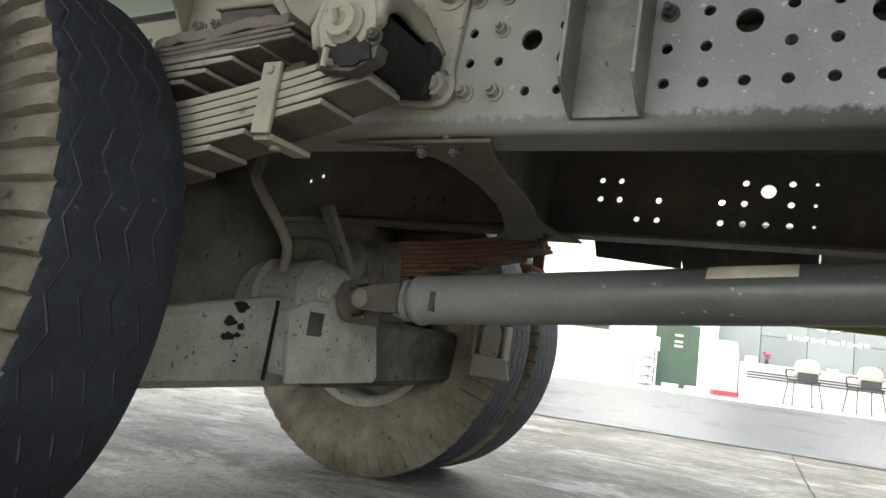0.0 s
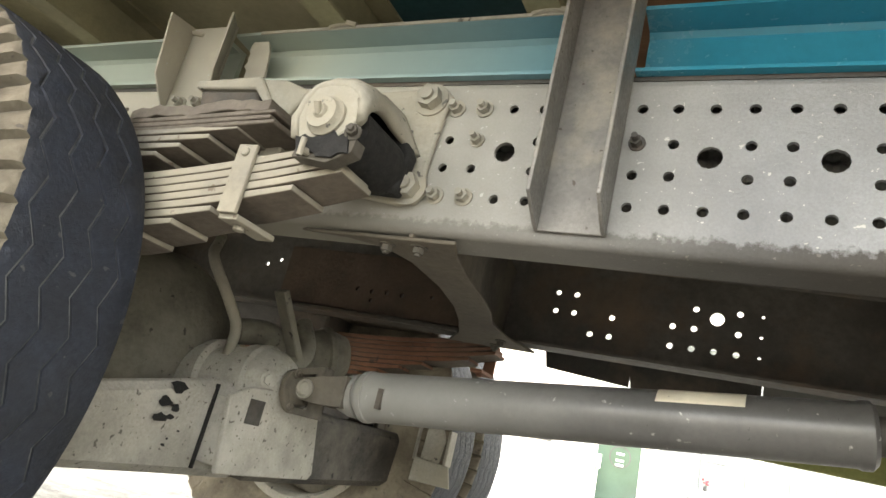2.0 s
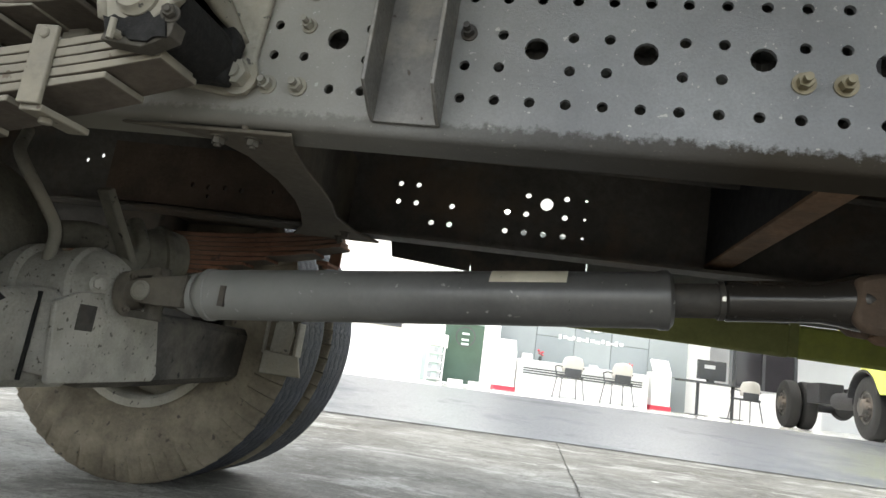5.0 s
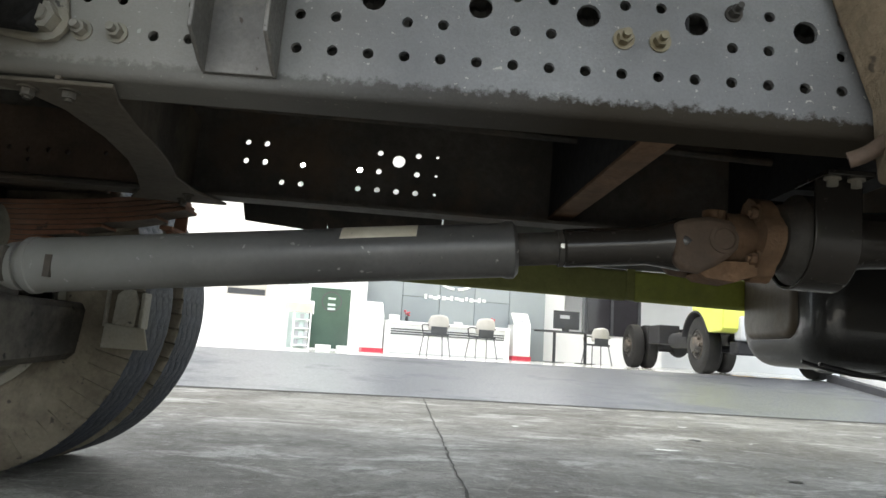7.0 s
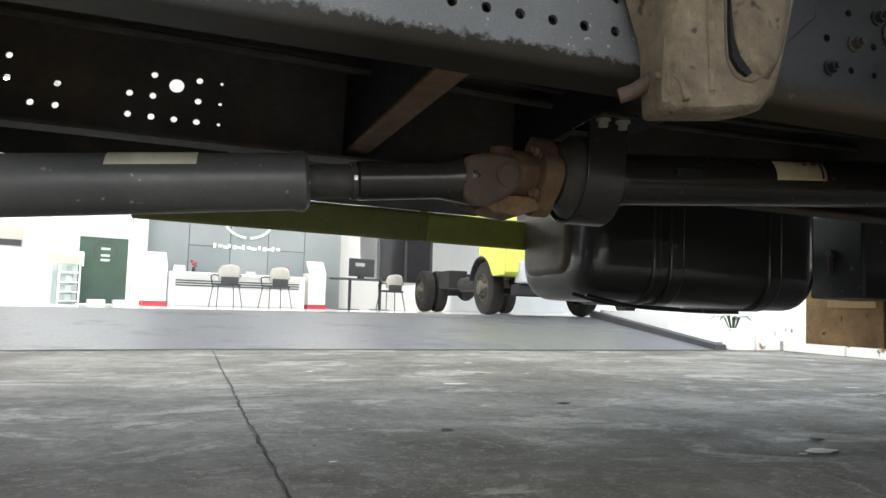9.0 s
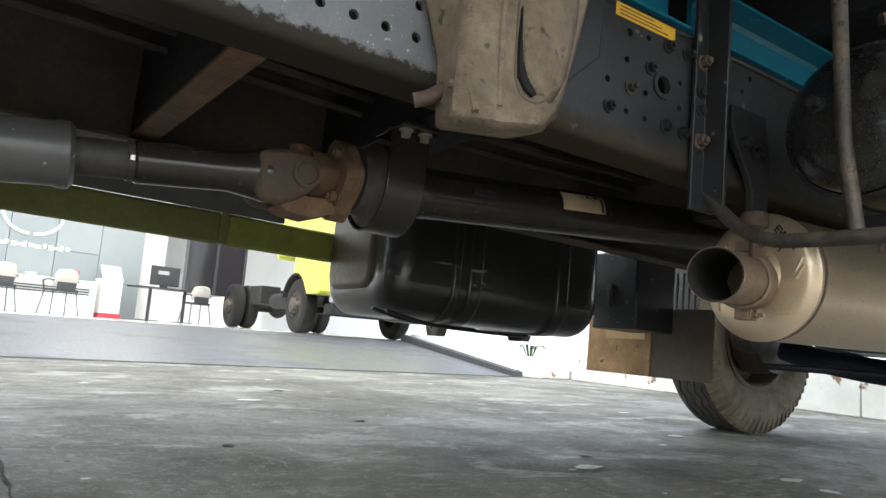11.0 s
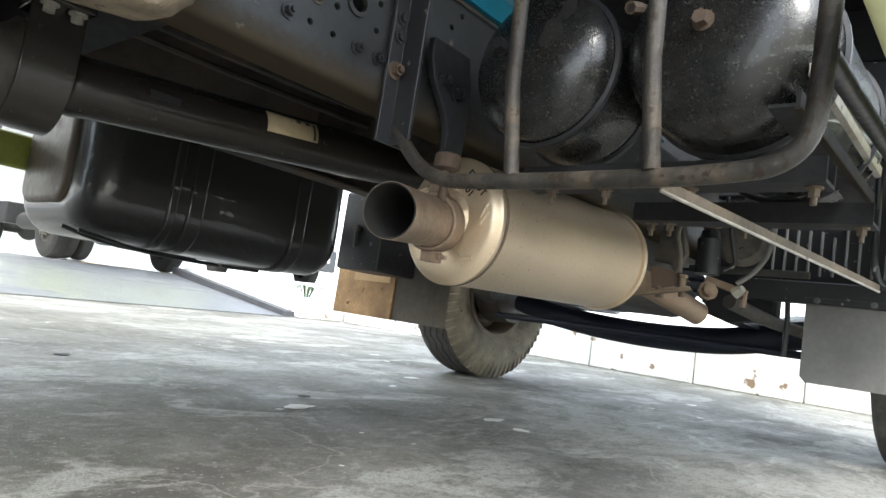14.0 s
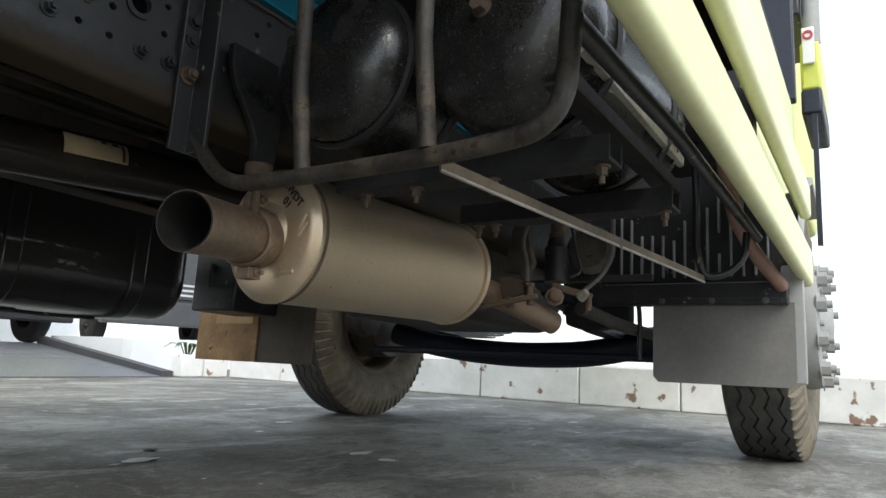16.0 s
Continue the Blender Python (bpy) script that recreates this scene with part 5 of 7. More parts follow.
# exhaust muffler
MA, MD = Vector((1.620, -0.393, 0.583)), Vector((1.0, -0.046, 0.030)).normalized()
RM = 0.134
PA, PD = Vector((1.350, -0.486, 0.546)), Vector((0.271, 0.108, 0.026)).normalized()  # the tail pipe turns a little outwards
side = MD.cross(Vector((0, 0, 1))).normalized()
upv = side.cross(MD).normalized()
mf = part("muffler", Mesh().lathe([(-0.028, 0.048), (-0.028, 0.056), (-0.022, 0.060), (-0.017, 0.064), (-0.018, 0.078), (-0.015, 0.100), (-0.011, 0.116), (-0.005, 0.127), (0.002, RM - 0.003), (0.006, RM + 0.003), (0.014, RM + 0.0025), (0.018, RM), (0.596, RM), (0.598, RM - 0.004), (0.602, RM - 0.004), (0.604, RM + 0.005), (0.618, RM + 0.006), (0.624, RM + 0.001), (0.645, 0.10), (0.665, 0.05)], MA, MD, 56), M["muffler"], truck, "heat-dulled bare steel muffler with a stamped end cap")
# the dark of the crease between cap and barrel, painted as a ring
part("crease_ring", Mesh().lathe([(0.019, RM - 0.001), (0.020, RM + 0.0025), (0.025, RM + 0.0025), (0.026, RM - 0.001)], MA, MD, 56, True), M["rimbrown"], mf, "brown ring painted for the dark crease beside the cap")
tip = Mesh().lathe([(0.0, 0.0496), (0.0, 0.0505), (0.30, 0.0505), (0.30, 0.0496)], PA, PD, 40, True)
part("tail_pipe", tip, M["pipe"], mf, "short dull steel tail pipe")
part("sooty_bore", Mesh().lathe([(-0.0006, 0.0495), (-0.0006, 0.0470), (0.42, 0.0470), (0.42, 0.001), (0.424, 0.001), (0.424, 0.0495)], PA, PD, 36, True), M["soot"], mf, "soot-black inside of the pipe")
cap_text = bpy.data.curves.new("stamp", "FONT")
cap_text.body, cap_text.size, cap_text.extrude, cap_text.align_x = "EWDT\n01", 0.024, 0.0008, "CENTER"
cap_text.materials.append(M["soot"])
stamp = new("stamped_letters", cap_text)
stamp.parent = mf
ta = radians(44)
tc_ = MA - MD * 0.0185 + (side * math.cos(ta) + upv * math.sin(ta)) * 0.099
out_ = (side * math.cos(ta) + upv * math.sin(ta))
right_ = (side * math.sin(ta) - upv * math.cos(ta))
back_ = -MD
stamp.matrix_basis = Matrix(((right_.x, out_.x, back_.x, tc_.x), (right_.y, out_.y, back_.y, tc_.y), (right_.z, out_.z, back_.z, tc_.z), (0, 0, 0, 1)))
band = Mesh().lathe([(0.195, 0.0515), (0.195, 0.057), (0.205, 0.060), (0.212, 0.056), (0.222, 0.061), (0.245, 0.061), (0.25, 0.0515)], PA, PD, 40, True)
for s in (-1, 1):
    c = PA + PD * 0.225 + upv * s * 0.07
    band.beam(c - side * 0.012, c + side * 0.02, 0.03, 0.022)
    band.bolt(c + side * 0.02, side, 0.008, 0.010, 0.012)
part("pipe_clamp", band, M["pipe"], mf, "", 0.001)
for a in (-1.0, -0.1, 0.05, 2.3, 3.6):
    c0 = MA + MD * -0.012 + (side * math.cos(a) + upv * math.sin(a)) * 0.095
    c1 = MA + MD * -0.006 + (side * math.cos(a + 0.25) + upv * math.sin(a + 0.25)) * 0.112
    part("stamped_rib", Mesh().tube([c0 + MD * -0.002, c1 + MD * -0.004], 0.005, 8), M["muffler"], mf)
curve = [(1.43, 0.90), (1.54, 0.90), (1.556, 0.84), (1.560, 0.78), (1.556, 0.70), (1.503, 0.695), (1.503, 0.735), (1.492, 0.762), (1.472, 0.79), (1.445, 0.825), (1.432, 0.86)]
hb = part("muffler_bracket", Mesh().prism(curve, "y", -0.452, -0.436), M["oldblack"], truck, "grimy black curved plate bracket", 0.003)
part("rubber_bush", Mesh().lathe([(0, 0.02), (0.004, 0.026), (0.03, 0.026), (0.034, 0.02)], (1.524, -0.445, 0.664), (0, 0, 1), 18), M["rustdark"], hb, "rusty brown bush")
bolts(hb, [(1.471, -0.452, 0.828), (1.512, -0.452, 0.815)], r=0.012, h=0.012, shank=0.004, mat=M["black"])
part("bush_bolt", Mesh().cyl((1.524, -0.445, 0.60), (1.524, -0.445, 0.666), 0.009, n=10), M["rustdark"], hb)

# pipes, valves and hoses ahead of the muffler
part("exhaust_pipe", Mesh().tube(bend([(2.26, -0.415, 0.588), (2.42, -0.43, 0.585), (2.56, -0.475, 0.552), (2.715, -0.53, 0.512)], 0.12, 8), 0.037, 18), M["pipe"], truck, "brown heat-stained exhaust pipe")
part("pipe_bracket", Mesh().prism([(-0.484, 0.616), (-0.517, 0.619), (-0.58, 0.599), (-0.606, 0.580), (-0.55, 0.562), (-0.497, 0.554)], "x", 2.42, 2.426), M["rustdark"], truck, "rusty brown bracket plate behind the muffler", 0.002)
vb = Mesh().beam((2.40, -0.44, 0.526), (2.412, -0.612, 0.560), 0.016, 0.012)
vb.cyl((2.42, -0.588, 0.535), (2.42, -0.584, 0.592), 0.010, n=10).cyl((2.42, -0.584, 0.588), (2.42, -0.584, 0.598), 0.015, n=6)
vb.cyl((2.43, -0.520, 0.528), (2.43, -0.518, 0.560), 0.013, n=10)
part("valve_rod", vb, M["rimbrown"], truck, "dusty brown rod with bolts", 0.002)
vf = Mesh().lathe([(0, 0.012), (0.004, 0.026), (0.018, 0.028), (0.022, 0.020), (0.04, 0.018), (0.044, 0.012)], (2.47, -0.636, 0.561), (-0.8, -0.5, 0.1), 8)
vf.beam((2.50, -0.62, 0.60), (2.52, -0.73, 0.568), 0.026, 0.02).cyl((2.52, -0.722, 0.53), (2.52, -0.722, 0.575), 0.009, n=8)
part("valve_block", vf, M["brass"], truck, "dusty brown valve with brass fittings", 0.002)
part("hose_fitting", Mesh().lathe([(0, 0.006), (0, 0.017), (0.016, 0.014), (0.028, 0.010)], (2.50, -0.704, 0.566), (-0.3, -0.8, 0.5), 8), M["dustmetal"], truck, "dusty hose end")
part("hose", Mesh().tube(bend([(2.66, -0.655, 0.610), (2.68, -0.70, 0.652), (2.69, -0.732, 0.715), (2.69, -0.733, 0.90)], 0.06), 0.0075, 8), M["conduit"], truck, "pale grey hose")
part("hose", Mesh().tube(bend([(2.42, -0.575, 0.60), (2.45, -0.56, 0.66), (2.44, -0.545, 0.72), (2.40, -0.59, 0.79)], 0.05), 0.007, 8), M["grimydust"], truck)
part("hose", Mesh().tube(bend([(2.60, -0.63, 0.64), (2.62, -0.66, 0.66), (2.60, -0.65, 0.72), (2.58, -0.63, 0.86)], 0.04), 0.006, 8), M["black"], truck)
can = part("valve_canister", Mesh().lathe([(0, 0.018), (0.004, 0.036), (0.11, 0.036), (0.115, 0.030), (0.135, 0.026), (0.14, 0.019), (0.21, 0.018)], (2.60, -0.585, 0.622), (0, 0, 1), 20), M["black"], truck, "black valve canister with a rusty neck")
part("neck", Mesh().lathe([(0, 0.024), (0.012, 0.024), (0.014, 0.019), (0.045, 0.019), (0.048, 0.024), (0.06, 0.024)], (2.60, -0.585, 0.764), (0, 0, 1), 14), M["rustdark"], can)
part("gear_lever_bracket", Mesh().prism([(-0.495, 0.835), (-0.543, 0.825), (-0.546, 0.75), (-0.562, 0.668), (-0.530, 0.606), (-0.515, 0.635), (-0.462, 0.642), (-0.475, 0.72)], "x", 2.49, 2.515), M["grimy"], truck, "dark tapering bracket plate", 0.006)
part("brake_chamber", Mesh().lathe([(0, 0.02), (0.006, 0.066), (0.03, 0.076), (0.036, 0.084), (0.05, 0.084), (0.056, 0.076), (0.11, 0.06)], (2.82, -0.60, 0.775), (1, 0.05, 0), 24), M["axlegrime"], truck, "brown grimy round chamber")
part("cross_bar", Mesh().box((2.88, -0.80, 0.668), (2.90, -0.42, 0.690)), M["grimy"], truck, "", 0.002)
part("gearbox", Mesh().prism([(-0.26, 0.52), (0.26, 0.52), (0.32, 0.62), (0.32, 0.98), (-0.32, 0.98), (-0.32, 0.62)], "x", 2.6, 3.3), M["grimy"], truck, "grimy dark gearbox casing", 0.03)

# front axle and its springs, far ahead under the cab
fa = part("front_axle", Mesh().tube(bend([(3.69, -0.80, 0.56), (3.69, -0.60, 0.525), (3.69, -0.30, 0.458), (3.69, 0.05, 0.443), (3.69, 0.36, 0.458), (3.69, 0.62, 0.492), (3.69, 0.80, 0.54)], 0.15, 8), 0.060, 14), M["axleblue"], truck, "dark blue-black front axle beam")
part("tie_rod", Mesh().tube([(3.46, -0.78, 0.44), (3.46, 0.78, 0.44)], 0.016, 12), M["axleblue"], fa)
for s in (-1, 1):
    sp = Mesh()
    for i in range(6):
        tipx = 0.85 - 0.10 * i
        sp2 = leaf(3.69 - tipx, 3.69 + tipx, lambda x: 0.60 + 0.10 * (x - 3.69) ** 2 - 0.012 * i, 0, 0.011, s * 0.42 - 0.04, s * 0.42 + 0.04, i)
        sp.add(sp2.v, sp2.f)
    part("front_leaf_spring", sp, M["axleblue"], truck, "dark stack of spring leaves under the cab")
    part("brake_chamber", Mesh().lathe([(0, 0.03), (0.01, 0.08), (0.05, 0.085), (0.055, 0.09), (0.065, 0.09), (0.07, 0.085), (0.12, 0.075), (0.13, 0.02)], (3.36, s * 0.72, 0.58), (0, s, 0), 24), M["grimy"], truck)
    part("brake_drum", Mesh().lathe([(0, 0.19), (0.14, 0.20), (0.15, 0.19), (0.15, 0.05)], (3.69, s * 0.84, 0.60), (0, s, 0), 36), M["grimy"], truck)
    hub = Mesh().lathe([(0, 0.23), (0.10, 0.245), (0.14, 0.235), (0.145, 0.15), (0.11, 0.12), (0.16, 0.085), (0.18, 0.06), (0.185, 0.003)], (3.69, FRONT_Y[s] + s * 0.03, 0.597), (0, s, 0), 28)
    for i in range(8):
        a = 2 * math.pi * i / 8
        hub.bolt((3.69 + 0.115 * math.cos(a), FRONT_Y[s] + s * 0.135, 0.597 + 0.115 * math.sin(a)), (0, s, 0), 0.017, 0.02, 0.03)
    for i in range(10):
        a = 2 * math.pi * (i + 0.5) / 10
        hub.bolt((3.69 + 0.205 * math.cos(a), FRONT_Y[s] + s * 0.17, 0.597 + 0.205 * math.sin(a)), (0, s, 0), 0.028, 0.03, 0.018)
    part("hub", hub, M["archgrey"], truck, "dull grey steel hub with wheel nuts")

part("spring_bracket", Mesh().prism([(-0.66, 0.545), (-0.50, 0.515), (-0.42, 0.54), (-0.40, 0.78), (-0.66, 0.78)], "x", 3.08, 3.16), M["oldblack"], truck, "grimy black front spring bracket", 0.01)
part("brake_line", Mesh().tube(bend([(3.1, -0.695, 0.42), (3.1, -0.697, 0.55), (3.08, -0.68, 0.8)], 0.05), 0.009, 8), M["black"], truck)
part("steering_link", Mesh().tube(bend([(2.72, -0.62, 0.56), (3.0, -0.66, 0.53), (3.4, -0.70, 0.52)], 0.1), 0.022, 10), M["grimy"], truck, "dark steering rod")
# black panel with slots, crossbar and mud flap behind the front wheel
pan = part("slotted_panel", Mesh().box((3.02, -1.185, 0.648), (3.035, -0.54, 1.06)), M["black"], truck, "black moulded panel with upright ribs")
for i, top in enumerate((0.92, 0.905, 0.845, 0.845, 0.842, 0.824, 0.89, 0.945, 0.93, 0.772, 0.885, 0.797, 0.785, 0.93)):
    y = -0.655 - 0.0363 * i
    part("rib", Mesh().box((3.004, y - 0.0032, 0.695), (3.022, y + 0.0032, top)), M["ribgrey"], pan, "", 0.002)
    if i in (2, 4, 9, 11):
        part("rib", Mesh().box((3.004, y - 0.0032, top + 0.07), (3.022, y + 0.0032, top + 0.19)), M["ribgrey"], pan, "", 0.002)
bar = part("flap_bar", Mesh().prism([(2.95, 0.598), (3.01, 0.598), (3.01, 0.668), (2.95, 0.668)], "y", -1.185, -0.57), M["black"], truck, "black steel bar that carries the mud flap", 0.004)
bolts(bar, [(2.946, y, 0.608) for y in (-0.815, -0.97, -1.125)], (-1, 0, 0), 0.007, 0.006, 0.0, M["hubgrey"])
part("clamp_strip", Mesh().box((2.946, -1.17, 0.600), (2.9497, -0.78, 0.617)), M["black"], bar, "", 0.001)
part("mud_flap", Mesh().prism([(-0.775, 0.365), (-0.792, 0.347), (-1.18, 0.349), (-1.2, 0.37), (-1.2, 0.606), (-0.775, 0.606)], "x", 2.982, 2.992), M["flap"], truck, "grey rubber mud flap behind the front wheel")
part("arch_liner", Mesh().prism([(3.0, 0.362), (3.0, 0.66), (3.06, 0.86), (3.25, 1.06), (3.55, 1.16), (3.9, 1.1), (3.9, 1.07), (3.55, 1.13), (3.27, 1.03), (3.085, 0.84), (3.025, 0.66), (3.03, 0.362)], "y", -1.225, -1.16), M["archgrey"], truck, "pale grey moulded wheel arch edge", 0.004)
part("intake_pipe", Mesh().tube(bend([(2.43, -1.09, 1.2), (2.46, -1.095, 0.93), (2.53, -1.098, 0.852), (2.60, -1.10, 0.79), (2.74, -1.12, 0.725), (2.95, -1.17, 0.652)], 0.12, 8), 0.020, 14), M["copperpipe"], truck, "reddish-brown pipe")

far_panel = part("slotted_panel", Mesh().box((3.02, 0.84, 0.845), (3.035, 1.22, 1.06)).box((3.02, 0.84, 0.64), (3.035, 1.22, 0.672)), M["black"], truck, "black slotted panel with daylight between its slats")
for i in range(11):
    part("slat", Mesh().box((3.016, 0.845 + 0.035 * i, 0.66), (3.032, 0.866 + 0.035 * i, 0.85)), M["black"], far_panel, "", 0.002)

# near side guard rails and cab step
def rounded(y0, y1, z0, z1, r, n=5):
    """The outline of a box section with round corners, in y and z."""
    out = []
    for cy, cz, a0 in ((y1 - r, z1 - r, 0), (y0 + r, z1 - r, 90), (y0 + r, z0 + r, 180), (y1 - r, z0 + r, 270)):
        out += [(cy + r * math.cos(radians(a0 + 90 * i / n)), cz + r * math.sin(radians(a0 + 90 * i / n))) for i in range(n + 1)]
    return out


part("side_guard", Mesh().prism(rounded(-1.240, -1.204, 0.678, 0.803, 0.016), "x", 0.9, 3.165), M["overlit"], truck, "lime-yellow side guard rail, its glare put into the colour", 0.0, 60)
part("side_guard", Mesh().prism(rounded(-1.264, -1.234, 0.826, 0.928, 0.014), "x", 0.9, 2.83), M["overlit"], truck, "lime-yellow upper side guard rail, its glare put into the colour", 0.0, 60)
# assumed skirt, added so that the gap between the guards reads bright
part("body_skirt", Mesh().box((2.1, -1.203, 0.88), (3.1, -1.196, 1.282)), M["overlit"], truck, "assumed skirt of the cargo body, paled for its bright light")
for x in (1.2, 2.0, 2.8):
    part("guard_bracket", Mesh().box((x, -1.232, 0.806), (x + 0.04, -1.2035, 0.90)), M["black"], truck)
part("cab", Mesh().prism([(3.15, 1.25), (3.2, 1.2), (4.9, 1.2), (5.0, 1.3), (5.0, 2.9), (3.3, 2.95), (3.15, 2.8)], "y", -1.15, 1.15), M["lime"], truck, "lime-yellow painted cab", 0.03)
# black panels added to keep the lime cab out of the muffler's reflections
part("cab_rear", Mesh().box((3.095, -1.045, 0.98), (3.146, 1.10, 2.8)), M["oldblack"], truck, "added dull black panel behind the cab", 0.01)
part("cab_floor", Mesh().box((3.17, -1.12, 1.10), (4.95, 1.12, 1.194)), M["oldblack"], truck, "added dull black panel under the cab", 0.01)
part("cab_side", Mesh().box((3.28, -1.222, 1.80), (3.7, -1.152, 2.6)), M["lime"], truck, "lime-yellow painted cab side", 0.015)
part("cab_sill", Mesh().box((3.27, -1.224, 1.702), (3.7, -1.10, 1.797)), M["black"], truck, "black plastic sill under the cab", 0.008)
part("cab_back", Mesh().box((3.10, -1.214, 1.305), (3.148, -1.05, 1.70)), M["axleblue"], truck, "dark blue-black panel at the back of the cab", 0.006)
part("step_panel", Mesh().box((3.30, -1.282, 1.414), (3.7, -1.217, 1.60)), M["lime"], truck, "lime-yellow painted step panel", 0.010)
part("step_foot", Mesh().box((3.28, -1.284, 1.314), (3.7, -1.217, 1.411)), M["axleblue"], truck, "black plastic step", 0.010)
part("mirror_arm", Mesh().tube(bend([(3.33, -1.255, 1.60), (3.33, -1.256, 2.0), (3.36, -1.26, 2.5)], 0.1), 0.030, 16), M["archgrey"], truck, "pale grey plastic tube beside the cab")
tag = part("reflector_tag", Mesh().box((3.284, -1.266, 1.508), (3.296, -1.226, 1.65)), M["signwhite"], truck, "white tag with a red ring", 0.003)
part("red_ring", Mesh().lathe([(0, 0.010), (0, 0.018), (0.004, 0.018), (0.004, 0.010)], (3.280, -1.246, 1.618), (1, 0, 0), 20, True), M["red"], tag)
part("cab_pole", Mesh().prism([(3.27, 1.31), (3.30, 1.31), (3.31, 0.84), (3.28, 0.84)], "y", -1.266, -1.250), M["axleblue"], truck, "thin dark edge of the cab step")

# ---- truck: far side ----
def rounded_tank(x0, x1, y0, y1, z0, z1, r, end, n=7):
    """A pressed tank along x: a box section with round corners, drawn in round both ends."""
    stations = [(x0 + end * (1 - math.sin(a)), end * (1 - math.cos(a))) for a in [math.pi / 2 * (1 - i / n) for i in range(n + 1)]]
    stations += [(x0 + x1 - x, d) for x, d in reversed(stations)]
    sections = [rounded(y0 + d, y1 - d, z0 + d, z1 - d, max(0.02, r - 0.7 * d), 7) for _, d in stations]
    k, m = len(sections[0]), len(stations)
    verts = [(x, p, q) for (x, _), sec in zip(stations, sections) for p, q in sec]
    faces = [(i * k + j, i * k + (j + 1) % k, i * k + k + (j + 1) % k, i * k + k + j) for i in range(m - 1) for j in range(k)]
    return Mesh().add(verts, faces + [tuple(range(k - 1, -1, -1)), tuple((m - 1) * k + j for j in range(k))])


fuel = part("fuel_tank", rounded_tank(1.292, 2.255, 0.672, 1.235, 0.460, 1.0, 0.12, 0.095), M["tankbody"], truck, "glossy black fuel tank with wide straps", 0.0, 70)
for x0, x1 in ((1.535, 1.565), (1.60, 1.655), (2.00, 2.055)):
    part("tank_strap", Mesh().prism(rounded(0.664, 1.243, 0.452, 1.008, 0.124, 8), "x", x0, x1), M["tankbody"], fuel, "", 0.006)
part("end_panel", rounded_tank(1.274, 1.40, 0.785, 1.14, 0.545, 0.93, 0.06, 0.022), M["tankend"], fuel, "pressed tank end, brown with dust and painted reflection", 0.0, 70)
part("seam", Mesh().prism(rounded(0.704, 1.20, 0.470, 0.97, 0.10, 8), "x", 1.352, 1.358), M["tankend"], fuel, "", 0.002)
for pts in ([(1.27, 0.72, 0.475), (1.35, 0.71, 0.455), (1.45, 0.72, 0.445), (1.7, 0.75, 0.445)], [(1.3, 0.68, 0.47), (1.5, 0.7, 0.44), (1.8, 0.74, 0.44), (1.95, 0.76, 0.445)]):
    part("fuel_line", Mesh().tube(bend(pts, 0.08), 0.006, 8), M["black"], fuel)
for x0, x1, mat in ((-0.12, 0.858, "guardshadegrime"), (0.887, 2.4, "guarddimmed")):
    part("side_guard", Mesh().prism([(1.14, 0.655), (1.155, 0.647), (1.17, 0.655), (1.17, 0.755), (1.155, 0.762), (1.14, 0.755)], "x", x0, x1), M[mat], truck, "dirty lime-yellow side guard rail, its colour dimmed for shade" if mat == "guarddimmed" else "side guard rail with grime and its shade painted dark", 0.006)
for x0, x1 in ((-0.556, -0.252), (-0.244, 0.17)):
    part("side_panel", Mesh().prism([(x0, 0.827 - 0.07 * (x0 + 0.556)), (x1, 0.827 - 0.07 * (x1 + 0.556)), (x1, 0.96), (x0 - 0.03, 0.96)], "y", 1.15, 1.165), M["grimy"], truck, "dark side panel")
part("side_panel", Mesh().prism([(0.175, 0.765), (1.09, 0.765), (1.09, 0.95), (0.175, 0.95)], "y", 1.16, 1.17), M["sidepanel"], truck, "dusty grey side panel")
part("guard_post", Mesh().box((0.858, 1.144, 0.652), (0.887, 1.166, 0.765)), M["guardshadegrime"], truck)
part("battery_box", Mesh().box((2.46, 0.70, 0.525), (2.70, 0.95, 0.86)), M["black"], truck, "small black box on the far side", 0.01)
part("drain_tap", Mesh().cyl((2.462, 0.84, 0.70), (2.44, 0.84, 0.70), 0.016, n=10).cyl((2.45, 0.84, 0.70), (2.45, 0.84, 0.62), 0.007, n=8), M["grimydust"], truck)
fb = part("mud_flap", Mesh().box((2.76, 0.55, 0.335), (2.772, 0.865, 0.64)), M["flapbrown"], truck, "grey-brown rubber mud flap")
# brown sheets set beside the grey-brown flap
part("flap_sheet", Mesh().box((2.752, 0.868, 0.335), (2.768, 1.262, 0.60)), M["board"], fb, "brown sheet beside the mud flap")
part("flap_sheet", Mesh().box((2.752, 0.868, 0.603), (2.768, 1.0, 0.745)), M["board"], fb, "narrow brown sheet above")
part("sheet_patch", Mesh().box((2.749, 0.90, 0.50), (2.7515, 1.14, 0.575)), M["boardlight"], fb, "paler brown patch")

for k, z in enumerate((0.858, 0.906, 0.954, 1.002)):
    hose = Mesh().lathe([(0, 0.003), (0, 0.024)] + [(0.008 * i, 0.026 if i % 2 else 0.023) for i in range(1, 172)] + [(1.376, 0.003)], (-0.55, -0.335 - 0.004 * (k % 2), z), (1, 0, 0), 10)
    part("wiring_conduit", hose, M["conduit"], truck, "grey corrugated hose behind the frame rail", 0.0, 0)

# ---- ground ----
ground = Mesh()
ground.add([(-400, -400, 0), (400, -400, 0), (400, 400, 0), (-400, 400, 0)], [(0, 1, 2, 3)])
ground = tagged(part("ground", ground, M["concrete"]), "grey stained concrete yard floor", "ground", kind="structure")


